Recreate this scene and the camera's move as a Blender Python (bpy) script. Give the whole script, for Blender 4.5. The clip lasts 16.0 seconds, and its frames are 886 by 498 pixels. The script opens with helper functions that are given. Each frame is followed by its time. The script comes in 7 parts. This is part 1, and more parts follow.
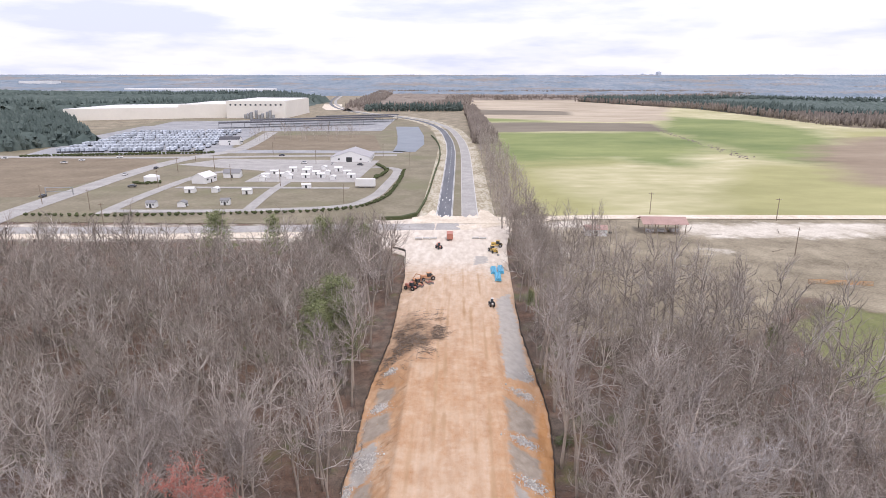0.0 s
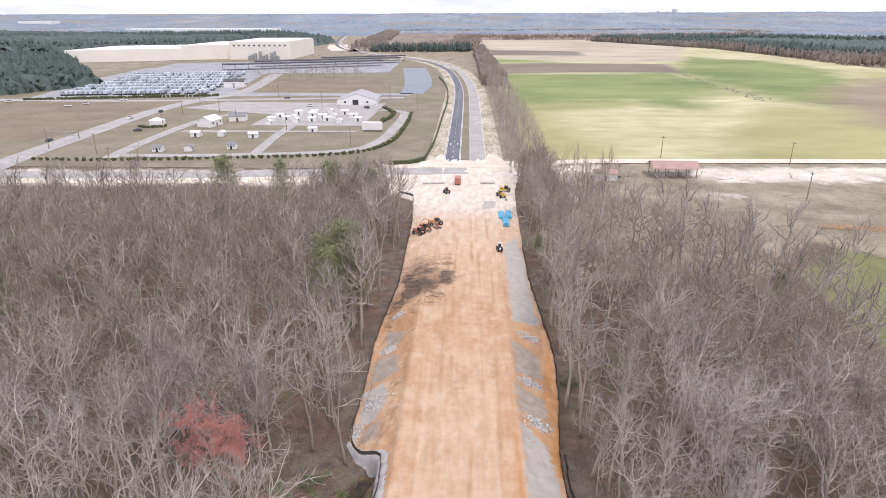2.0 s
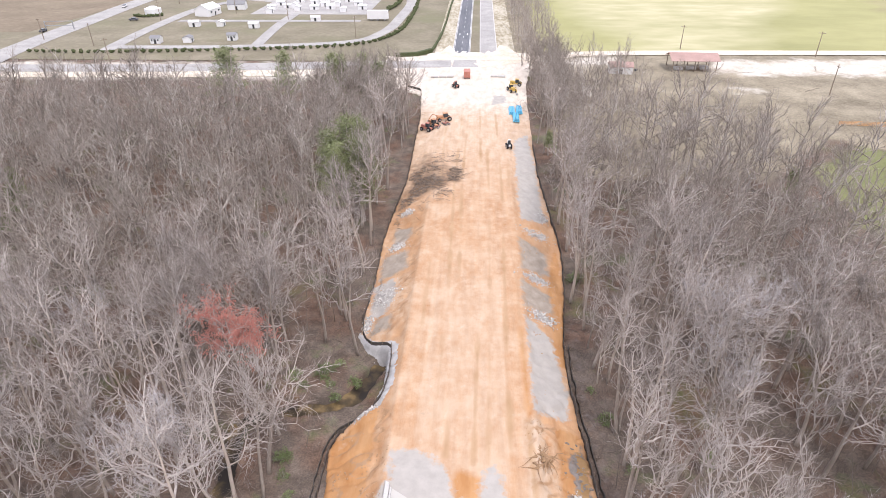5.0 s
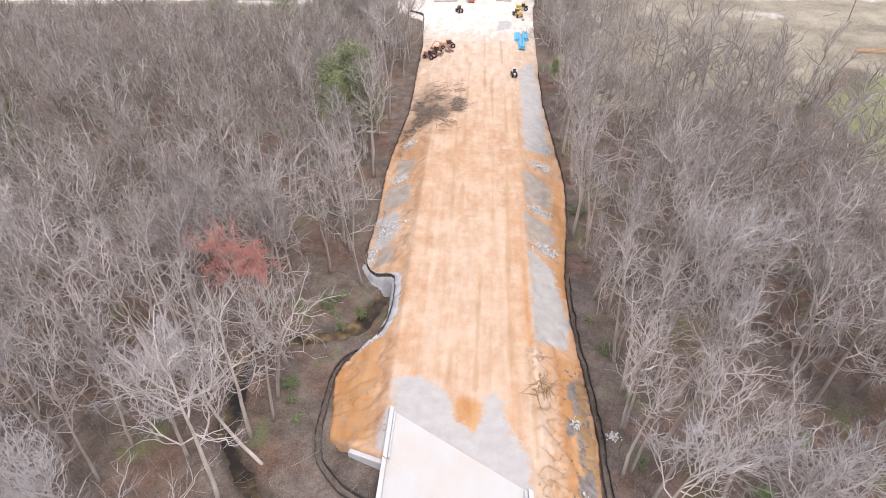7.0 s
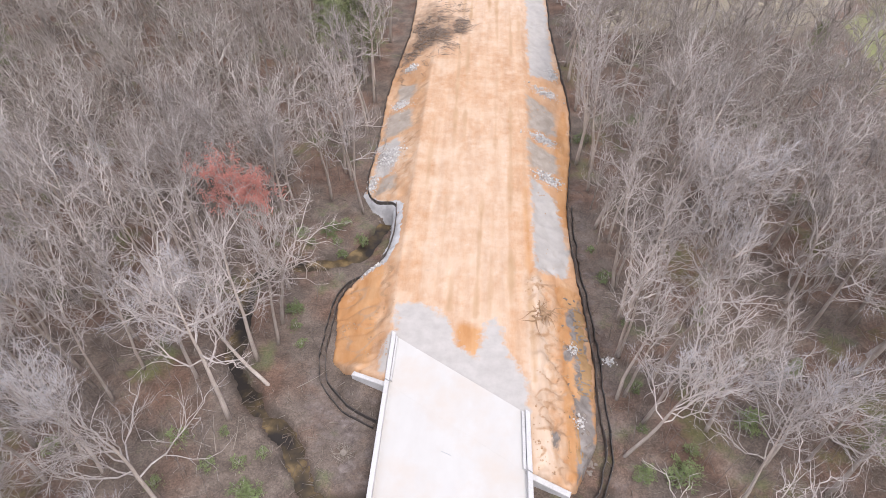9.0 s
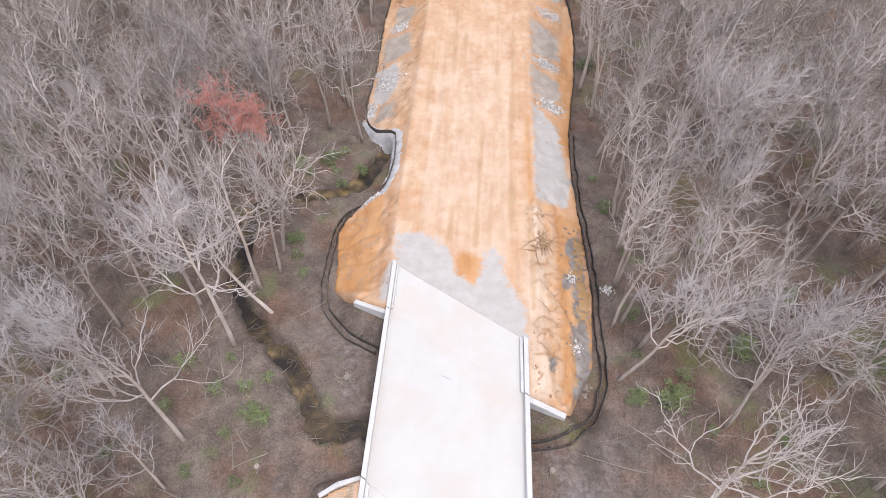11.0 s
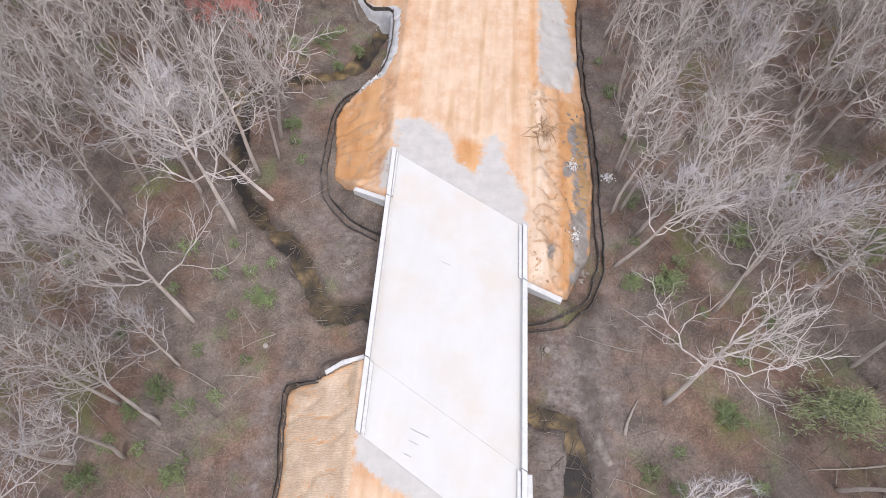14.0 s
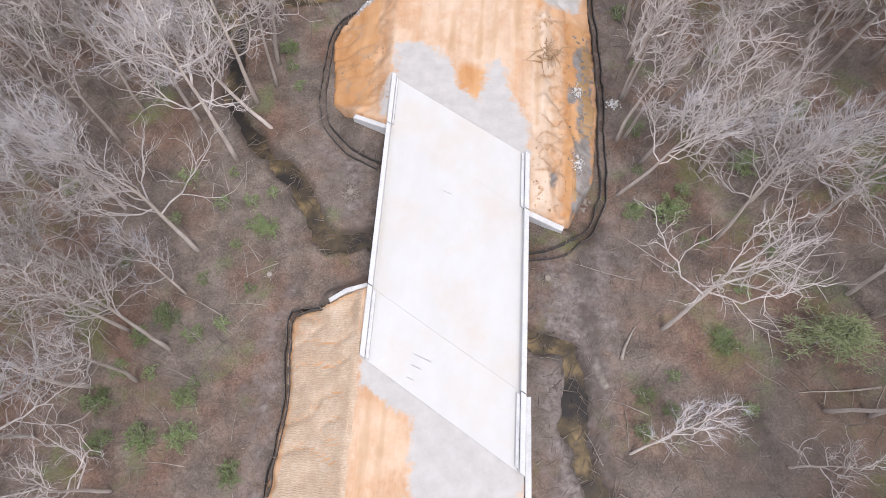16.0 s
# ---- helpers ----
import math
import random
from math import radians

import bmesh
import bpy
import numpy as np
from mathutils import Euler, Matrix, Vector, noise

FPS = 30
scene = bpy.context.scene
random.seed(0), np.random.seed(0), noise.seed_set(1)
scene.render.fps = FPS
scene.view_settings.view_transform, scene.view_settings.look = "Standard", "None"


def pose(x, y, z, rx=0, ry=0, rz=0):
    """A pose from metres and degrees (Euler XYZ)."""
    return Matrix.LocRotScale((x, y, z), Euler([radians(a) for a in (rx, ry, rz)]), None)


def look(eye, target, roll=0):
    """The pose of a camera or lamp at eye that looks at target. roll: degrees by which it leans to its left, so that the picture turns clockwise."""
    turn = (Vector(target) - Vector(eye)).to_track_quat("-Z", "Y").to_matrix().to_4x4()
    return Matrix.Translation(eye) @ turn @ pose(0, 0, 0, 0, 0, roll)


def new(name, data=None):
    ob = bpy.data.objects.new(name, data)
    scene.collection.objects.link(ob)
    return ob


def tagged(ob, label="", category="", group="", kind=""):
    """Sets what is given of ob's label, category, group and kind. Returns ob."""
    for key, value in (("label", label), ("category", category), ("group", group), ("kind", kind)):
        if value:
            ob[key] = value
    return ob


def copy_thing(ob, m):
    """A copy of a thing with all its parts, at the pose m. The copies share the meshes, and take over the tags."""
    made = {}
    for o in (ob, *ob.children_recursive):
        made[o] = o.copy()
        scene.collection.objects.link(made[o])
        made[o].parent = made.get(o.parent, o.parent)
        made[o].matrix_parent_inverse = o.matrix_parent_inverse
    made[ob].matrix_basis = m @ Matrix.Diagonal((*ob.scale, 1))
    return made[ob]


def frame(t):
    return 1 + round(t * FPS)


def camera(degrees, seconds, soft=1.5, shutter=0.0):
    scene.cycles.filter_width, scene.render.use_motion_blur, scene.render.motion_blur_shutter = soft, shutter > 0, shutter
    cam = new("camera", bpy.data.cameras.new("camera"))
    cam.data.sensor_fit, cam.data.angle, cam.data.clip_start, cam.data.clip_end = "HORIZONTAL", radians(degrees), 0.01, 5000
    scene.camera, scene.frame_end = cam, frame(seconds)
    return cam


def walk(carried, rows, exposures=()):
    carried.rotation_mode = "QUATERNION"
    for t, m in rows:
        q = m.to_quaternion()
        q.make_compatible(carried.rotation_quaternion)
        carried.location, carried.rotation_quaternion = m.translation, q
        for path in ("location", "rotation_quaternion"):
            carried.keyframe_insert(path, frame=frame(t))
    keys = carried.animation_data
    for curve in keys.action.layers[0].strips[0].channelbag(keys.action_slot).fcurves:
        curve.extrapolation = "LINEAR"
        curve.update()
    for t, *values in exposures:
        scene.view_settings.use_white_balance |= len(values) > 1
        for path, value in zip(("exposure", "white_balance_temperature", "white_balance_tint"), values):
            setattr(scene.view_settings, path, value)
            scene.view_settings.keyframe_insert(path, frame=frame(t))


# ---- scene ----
cam = camera(73.0, 16.0, 0.8)
PATH = [
    (0.0, pose(0.0, 0.0, 60.0, 73.95, 0.00, 1.60)),
    (0.5, pose(0.0, 0.0, 60.0, 73.55, 0.04, 1.78)),
    (1.0, pose(0.0, 0.0, 60.0, 71.92, 0.08, 1.95)),
    (1.5, pose(0.0, 0.0, 60.0, 70.30, 0.09, 2.11)),
    (2.0, pose(0.0, 0.0, 60.0, 68.67, 0.19, 2.32)),
    (2.5, pose(0.0, 0.0, 60.0, 67.04, 0.27, 2.55)),
    (3.0, pose(0.0, 0.0, 60.0, 65.44, 0.34, 2.70)),
    (3.5, pose(0.0, 0.0, 60.0, 63.77, 0.40, 2.83)),
    (4.0, pose(0.0, 0.0, 60.0, 62.14, 0.38, 2.96)),
    (6.5, pose(0.0, 0.0, 60.0, 54.05, 0.50, 3.28)),
    (7.0, pose(0.0, 0.0, 60.0, 52.42, 0.50, 3.39)),
    (7.5, pose(0.0, 0.0, 60.0, 50.73, 0.53, 3.47)),
    (8.0, pose(0.0, 0.0, 60.0, 49.01, 0.44, 3.59)),
    (8.5, pose(0.0, 0.0, 60.0, 47.27, 0.39, 3.68)),
    (9.0, pose(0.0, 0.0, 60.0, 45.58, 0.33, 3.73)),
    (11.5, pose(0.0, 0.0, 60.0, 37.15, 0.35, 3.72)),
    (12.0, pose(0.0, 0.0, 60.0, 35.41, 0.32, 3.73)),
    (12.5, pose(0.0, 0.0, 60.0, 33.57, 0.29, 3.77)),
    (13.0, pose(0.0, 0.0, 60.0, 31.73, 0.26, 3.73)),
    (13.5, pose(0.0, 0.0, 60.0, 29.91, 0.25, 3.78)),
    (14.0, pose(0.0, 0.0, 60.0, 28.12, 0.33, 3.79)),
    (14.5, pose(0.0, 0.0, 60.0, 26.42, 0.42, 3.83)),
    (15.0, pose(0.0, 0.0, 60.0, 24.71, 0.46, 3.83)),
    (15.5, pose(0.0, 0.0, 60.0, 22.99, 0.48, 3.81)),
    (16.0, pose(0.0, 0.0, 60.0, 21.34, 0.51, 3.78)),
]
EXPOSURES = [(0.0, -0.14, 6650, 19), (0.8, -0.14, 6650, 19), (2.0, -0.01, 6680, 19), (3.2, 0.19, 6680, 19), (4.5, 0.26, 6640, 18), (9.0, 0.27, 6480, 17), (16.0, 0.25, 6350, 15)]
walk(cam, PATH, EXPOSURES)

# ---------------------------------------------------------------- sky and sun
SUN_EL, SUN_ROT = 62.0, 150.0
world = bpy.data.worlds.new("sky")
scene.world = world
world.use_nodes = True
wn, wl = world.node_tree.nodes, world.node_tree.links
wn.clear()
w_out = wn.new("ShaderNodeOutputWorld")
w_bg = wn.new("ShaderNodeBackground")
w_sky = wn.new("ShaderNodeTexSky")
w_sky.sky_type = "NISHITA"
w_sky.sun_disc = False
w_sky.sun_elevation, w_sky.sun_rotation = radians(SUN_EL), radians(SUN_ROT)
w_sky.dust_density = 3.0
w_co = wn.new("ShaderNodeTexCoord")
w_map = wn.new("ShaderNodeMapping")
w_map.inputs["Scale"].default_value = (1.6, 1.6, 9.0)
w_noise = wn.new("ShaderNodeTexNoise")
w_noise.inputs["Scale"].default_value = 2.3
w_noise.inputs["Detail"].default_value = 8.0
w_noise.inputs["Roughness"].default_value = 0.55
w_ramp = wn.new("ShaderNodeValToRGB")
w_ramp.color_ramp.elements[0].position = 0.40
w_ramp.color_ramp.elements[1].position = 0.66
w_ramp.color_ramp.elements[0].color = (5.6, 6.2, 7.5, 1)
w_ramp.color_ramp.elements[1].color = (8.8, 9.1, 9.8, 1)
w_mix = wn.new("ShaderNodeMixRGB")
w_mix.inputs[0].default_value = 0.86
wl.new(w_co.outputs["Generated"], w_map.inputs["Vector"])
wl.new(w_map.outputs["Vector"], w_noise.inputs["Vector"])
wl.new(w_noise.outputs["Fac"], w_ramp.inputs["Fac"])
wl.new(w_sky.outputs["Color"], w_mix.inputs[1])
wl.new(w_ramp.outputs["Color"], w_mix.inputs[2])
wl.new(w_mix.outputs["Color"], w_bg.inputs["Color"])
w_bg.inputs["Strength"].default_value = 0.165
wl.new(w_bg.outputs["Background"], w_out.inputs["Surface"])

sun_data = bpy.data.lights.new("sun", "SUN")
sun_data.energy = 1.75
sun_data.angle = radians(14)
sun_data.color = (1.0, 0.97, 0.93)
sun = new("sun", sun_data)
_az = radians(SUN_ROT)
_d = Vector((math.sin(_az) * math.cos(radians(SUN_EL)), math.cos(_az) * math.cos(radians(SUN_EL)), math.sin(radians(SUN_EL))))
sun.matrix_world = look(_d * 300, (0, 0, 0))


# ---------------------------------------------------------------- materials
def material(name, stops, scale=1.0, stretch=(1, 1, 1), rough=0.9, bump=0.3, fine=9.0, metal=0.0, rnd=0.0, spots=None, spec=0.3, dist=0.05):
    """Two scales of noise through a colour ramp, with relief. stops: [(position, colour)]. spots: (scale, low, high, colour)."""
    m = bpy.data.materials.new(name)
    m.use_nodes = True
    n, l = m.node_tree.nodes, m.node_tree.links
    b = n["Principled BSDF"]
    b.inputs["Roughness"].default_value = rough
    b.inputs["Metallic"].default_value = metal
    b.inputs["Specular IOR Level"].default_value = spec
    geo = n.new("ShaderNodeNewGeometry")
    mp = n.new("ShaderNodeMapping")
    mp.inputs["Scale"].default_value = stretch
    l.new(geo.outputs["Position"], mp.inputs["Vector"])
    n1 = n.new("ShaderNodeTexNoise")
    n1.inputs["Scale"].default_value = scale
    n1.inputs["Detail"].default_value = 6
    n1.inputs["Roughness"].default_value = 0.6
    n2 = n.new("ShaderNodeTexNoise")
    n2.inputs["Scale"].default_value = scale * fine
    n2.inputs["Detail"].default_value = 4
    l.new(mp.outputs["Vector"], n1.inputs["Vector"])
    l.new(mp.outputs["Vector"], n2.inputs["Vector"])
    add = n.new("ShaderNodeMath")
    add.operation = "MULTIPLY_ADD"
    add.inputs[1].default_value = 0.35
    l.new(n2.outputs["Fac"], add.inputs[0])
    sc = n.new("ShaderNodeMath")
    sc.operation = "MULTIPLY"
    sc.inputs[1].default_value = 0.65
    l.new(n1.outputs["Fac"], sc.inputs[0])
    l.new(sc.outputs[0], add.inputs[2])
    ramp = n.new("ShaderNodeValToRGB")
    el = ramp.color_ramp.elements
    while len(el) < len(stops):
        el.new(0.5)
    for e, (p, c) in zip(el, stops):
        e.position, e.color = p, (*c, 1)
    l.new(add.outputs[0], ramp.inputs["Fac"])
    col = ramp.outputs["Color"]
    if spots:
        s_scale, lo, hi, s_col = spots
        n3 = n.new("ShaderNodeTexNoise")
        n3.inputs["Scale"].default_value = s_scale
        n3.inputs["Detail"].default_value = 5
        n3.inputs["Roughness"].default_value = 0.65
        l.new(geo.outputs["Position"], n3.inputs["Vector"])
        r3 = n.new("ShaderNodeMapRange")
        r3.inputs["From Min"].default_value, r3.inputs["From Max"].default_value = lo, hi
        l.new(n3.outputs["Fac"], r3.inputs["Value"])
        mx = n.new("ShaderNodeMixRGB")
        l.new(r3.outputs["Result"], mx.inputs[0])
        l.new(col, mx.inputs[1])
        mx.inputs[2].default_value = (*s_col, 1)
        col = mx.outputs["Color"]
    if rnd:
        oi = n.new("ShaderNodeObjectInfo")
        hsv = n.new("ShaderNodeHueSaturation")
        mr = n.new("ShaderNodeMapRange")
        mr.inputs["To Min"].default_value, mr.inputs["To Max"].default_value = 1 - rnd, 1 + rnd
        l.new(oi.outputs["Random"], mr.inputs["Value"])
        l.new(mr.outputs["Result"], hsv.inputs["Value"])
        l.new(col, hsv.inputs["Color"])
        col = hsv.outputs["Color"]
    l.new(col, b.inputs["Base Color"])
    if bump:
        bp = n.new("ShaderNodeBump")
        bp.inputs["Strength"].default_value = bump
        bp.inputs["Distance"].default_value = dist
        l.new(add.outputs[0], bp.inputs["Height"])
        l.new(bp.outputs["Normal"], b.inputs["Normal"])
    return m


def plain(name, c, rough=0.7, metal=0.0, v=0.15, scale=1.5, rnd=0.0, spec=0.3):
    """A painted, moulded or metal surface with slight dirt."""
    lo = tuple(x * (1 - v) for x in c)
    hi = tuple(min(1, x * (1 + v)) for x in c)
    return material(name, [(0.3, lo), (0.7, hi)], scale, rough=rough, metal=metal, bump=0.05, rnd=rnd, spec=spec)


M_DIRT = material("orange_dirt", [(0.30, (0.367, 0.189, 0.089)), (0.46, (0.458, 0.251, 0.125)), (0.60, (0.513, 0.304, 0.168)), (0.75, (0.560, 0.370, 0.235))],
                  0.30, stretch=(1.0, 0.22, 1.0), bump=0.25, fine=19, spots=(0.16, 0.46, 0.72, (0.62, 0.46, 0.325)), dist=0.06)
M_SAND = material("pale_sand", [(0.3, (0.530, 0.438, 0.329)), (0.5, (0.679, 0.598, 0.483)), (0.7, (0.827, 0.770, 0.680))], 0.12, bump=0.4, fine=8)
M_TRACKED = material("tracked_slope", [(0.3, (0.38, 0.265, 0.175)), (0.5, (0.47, 0.345, 0.235)), (0.72, (0.57, 0.45, 0.335))], 0.5, bump=0.5, fine=6)
M_MUD = material("grey_mud", [(0.3, (0.15, 0.12, 0.095)), (0.5, (0.24, 0.20, 0.165)), (0.72, (0.34, 0.30, 0.26))], 0.5, bump=0.8, fine=9)
M_STONE = material("riprap_stone", [(0.3, (0.415, 0.397, 0.372)), (0.6, (0.610, 0.592, 0.561)), (0.8, (0.756, 0.738, 0.714))], 1.5, bump=0.4, rnd=0.25)
M_DECK = material("fresh_concrete", [(0.3, (0.503, 0.481, 0.441)), (0.5, (0.541, 0.523, 0.484)), (0.7, (0.569, 0.556, 0.518))], 0.12, stretch=(1, 0.5, 1), bump=0.04, fine=5,
                  spots=(0.10, 0.46, 0.66, (0.535, 0.475, 0.405)), rough=0.85, rnd=0.05)
M_CONC = material("concrete", [(0.3, (0.452, 0.435, 0.412)), (0.5, (0.542, 0.529, 0.508)), (0.75, (0.644, 0.633, 0.616))], 0.8, bump=0.25, fine=8)
M_WATER = material("creek_water", [(0.44, (0.027, 0.022, 0.018)), (0.54, (0.083, 0.060, 0.032)), (0.66, (0.255, 0.177, 0.083))], 0.19, rough=0.28, bump=0.04, fine=3, spec=0.25)
M_POND = material("pond_water", [(0.3, (0.15, 0.175, 0.205)), (0.7, (0.22, 0.25, 0.285))], 0.05, rough=0.4, bump=0.05, spec=0.2)
M_TWIGRED = material("russet_brush", [(0.3, (0.185, 0.099, 0.071)), (0.5, (0.296, 0.162, 0.116)), (0.7, (0.419, 0.251, 0.187))], 0.12, bump=0.0)
M_PUDDLE = material("orange_puddle", [(0.3, (0.33, 0.195, 0.09)), (0.7, (0.43, 0.27, 0.13))], 0.3, rough=0.25, bump=0.03, spec=0.35)
M_ASPHALT = material("asphalt", [(0.3, (0.105, 0.109, 0.121)), (0.5, (0.151, 0.158, 0.174)), (0.7, (0.223, 0.227, 0.243))], 0.2, bump=0.2, fine=12, stretch=(1, 0.1, 1))
M_OLDROAD = material("worn_paving", [(0.3, (0.292, 0.280, 0.267)), (0.5, (0.379, 0.366, 0.348)), (0.7, (0.497, 0.478, 0.454))], 0.12, bump=0.2, fine=8)
M_YARD = material("paved_yard", [(0.3, (0.230, 0.236, 0.247)), (0.5, (0.322, 0.328, 0.339)), (0.7, (0.437, 0.437, 0.443))], 0.05, bump=0.1, fine=8)
M_LAWN = material("dormant_lawn", [(0.3, (0.165, 0.145, 0.095)), (0.5, (0.225, 0.198, 0.137)), (0.7, (0.31, 0.272, 0.20))], 0.05, bump=0.3, fine=10,
                  spots=(0.02, 0.50, 0.70, (0.19, 0.185, 0.105)))
M_STUBBLE = material("stubble", [(0.3, (0.165, 0.13, 0.088)), (0.5, (0.225, 0.18, 0.125)), (0.7, (0.30, 0.245, 0.175))], 0.04, bump=0.3, fine=9)
M_VERGE = material("sandy_verge", [(0.34, (0.211, 0.176, 0.111)), (0.44, (0.328, 0.285, 0.196)), (0.54, (0.484, 0.437, 0.337)), (0.68, (0.608, 0.569, 0.474))], 0.09, bump=0.3, fine=8, stretch=(1.0, 0.35, 1))
# distant woods: the pale blue of haze is mixed into the base colours
M_FARWOOD_HAZED = material("hazed_far_woodland", [(0.36, (0.165, 0.215, 0.262)), (0.47, (0.205, 0.255, 0.305)), (0.56, (0.25, 0.29, 0.335)), (0.64, (0.315, 0.335, 0.36))], 0.006, bump=0.1,
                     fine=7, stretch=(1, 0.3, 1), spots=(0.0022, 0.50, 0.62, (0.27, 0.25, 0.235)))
# pine green, lightened and blued in the colour to stand for haze
M_PINEWOOD_HAZED = material("hazed_pine_stand", [(0.3, (0.058, 0.084, 0.077)), (0.55, (0.100, 0.131, 0.119)), (0.75, (0.162, 0.193, 0.169))], 0.03, bump=0.3, fine=8)
M_BAREWOOD = material("bare_stand", [(0.3, (0.162, 0.134, 0.113)), (0.55, (0.262, 0.222, 0.190)), (0.75, (0.374, 0.325, 0.282))], 0.02, bump=0.3, fine=8)
M_BARK = material("grey_bark", [(0.3, (0.337, 0.290, 0.257)), (0.5, (0.499, 0.444, 0.402)), (0.72, (0.673, 0.616, 0.572))], 1.3, stretch=(1, 1, 0.25), bump=0.6, rnd=0.22)
M_TRUNK = material("brown_grey_trunk", [(0.3, (0.276, 0.229, 0.189)), (0.5, (0.410, 0.351, 0.296)), (0.72, (0.554, 0.486, 0.421))], 1.3, stretch=(1, 1, 0.25), bump=0.6, rnd=0.22)
M_TWIG = material("grey_twigs", [(0.3, (0.153, 0.125, 0.106)), (0.5, (0.242, 0.202, 0.176)), (0.7, (0.357, 0.311, 0.278))], 0.35, bump=0.0, rnd=0.28)
M_BARKFAR = material("grey_brown_bark", [(0.36, (0.217, 0.184, 0.155)), (0.5, (0.376, 0.328, 0.285)), (0.64, (0.591, 0.540, 0.486))], 0.13, bump=0.0)
M_TWIGFAR = material("grey_brown_twigs", [(0.36, (0.134, 0.106, 0.086)), (0.5, (0.227, 0.186, 0.156)), (0.64, (0.374, 0.328, 0.288))], 0.10, bump=0.0)
M_TWIGTAN = material("tan_twigs", [(0.36, (0.280, 0.231, 0.189)), (0.5, (0.434, 0.367, 0.308)), (0.64, (0.616, 0.539, 0.469))], 0.10, bump=0.0)
M_TWIGPALE = material("pale_twigs", [(0.3, (0.363, 0.345, 0.345)), (0.5, (0.496, 0.482, 0.490)), (0.7, (0.642, 0.629, 0.642))], 0.35, bump=0.0, rnd=0.2)
M_BUD = material("red_buds", [(0.3, (0.434, 0.160, 0.123)), (0.6, (0.578, 0.258, 0.205)), (0.75, (0.662, 0.355, 0.295))], 0.6, bump=0.0)
M_NEEDLE = material("pine_needles", [(0.3, (0.164, 0.189, 0.094)), (0.55, (0.245, 0.271, 0.133)), (0.75, (0.356, 0.359, 0.204))], 0.7, bump=0.0, rnd=0.15)
M_LEAF = material("shrub_leaves", [(0.3, (0.138, 0.180, 0.078)), (0.55, (0.211, 0.258, 0.112)), (0.75, (0.308, 0.351, 0.172))], 1.1, bump=0.0, rnd=0.3)
M_DRYLEAF = material("dry_leaves", [(0.3, (0.16, 0.09, 0.045)), (0.7, (0.28, 0.17, 0.085))], 1.1, bump=0.0, rnd=0.2)
M_HEDGE = material("clipped_hedge", [(0.3, (0.045, 0.060, 0.025)), (0.7, (0.10, 0.115, 0.05))], 0.6, bump=0.4)
M_FABRIC = plain("black_silt_fabric", (0.085, 0.074, 0.066), 0.8, v=0.4)
M_STAKE = plain("weathered_stake", (0.24, 0.19, 0.14), 0.85, v=0.3)
M_LOG = material("fallen_log", [(0.3, (0.187, 0.153, 0.119)), (0.6, (0.306, 0.264, 0.221)), (0.8, (0.425, 0.383, 0.340))], 1.2, stretch=(1, 1, 1), bump=0.5, rnd=0.2)
M_ASHES = material("burnt_brush", [(0.3, (0.13, 0.10, 0.08)), (0.55, (0.22, 0.175, 0.14)), (0.75, (0.33, 0.275, 0.225))], 0.8, bump=0.6, rnd=0.25)
M_WHITE = plain("white_siding", (0.74, 0.735, 0.72), 0.6, v=0.05, scale=0.3)
M_CREAM = plain("cream_panel", (0.78, 0.745, 0.67), 0.6, v=0.05, scale=0.04)
M_ROOFGREY = plain("grey_roofing", (0.24, 0.24, 0.245), 0.7, v=0.12, scale=0.2)
M_ROOFLILAC = plain("pale_metal_roof", (0.40, 0.39, 0.40), 0.6, v=0.1, scale=0.2)
M_ROOFDARK = plain("dark_roofing", (0.10, 0.10, 0.11), 0.8, v=0.2, scale=0.2)
M_ROOFRED = plain("rusty_red_roof", (0.42, 0.28, 0.245), 0.7, v=0.2, scale=0.3)
M_DARK = plain("dark_opening", (0.045, 0.047, 0.05), 0.5, v=0.2)
M_GLASS = plain("dim_window", (0.05, 0.06, 0.07), 0.15, v=0.2, spec=0.5)
M_WOOD = plain("weathered_wood", (0.25, 0.20, 0.15), 0.85, v=0.25)
M_STEEL = plain("galvanised_steel", (0.42, 0.43, 0.44), 0.45, 0.8, v=0.15)
M_BLUE = plain("blue_pipe_plastic", (0.12, 0.47, 0.68), 0.4, v=0.15)
M_RED = plain("red_paint", (0.46, 0.19, 0.14), 0.5, v=0.2)
M_ORANGE = plain("orange_paint", (0.55, 0.29, 0.16), 0.5, v=0.2)
M_YELLOW = plain("yellow_paint", (0.60, 0.40, 0.10), 0.5, v=0.15)
M_TYRE = plain("black_rubber", (0.028, 0.028, 0.03), 0.8, v=0.2)
M_TRAILER = plain("grey_blue_trailer", (0.46, 0.50, 0.55), 0.5, v=0.08, rnd=0.3)
M_LINE = plain("white_line_paint", (0.72, 0.72, 0.70), 0.6, v=0.06)
M_TOWER = plain("distant_tower", (0.50, 0.54, 0.60), 0.7, v=0.1, scale=0.02)
M_KERB = plain("pale_kerb", (0.56, 0.55, 0.53), 0.8, v=0.1)



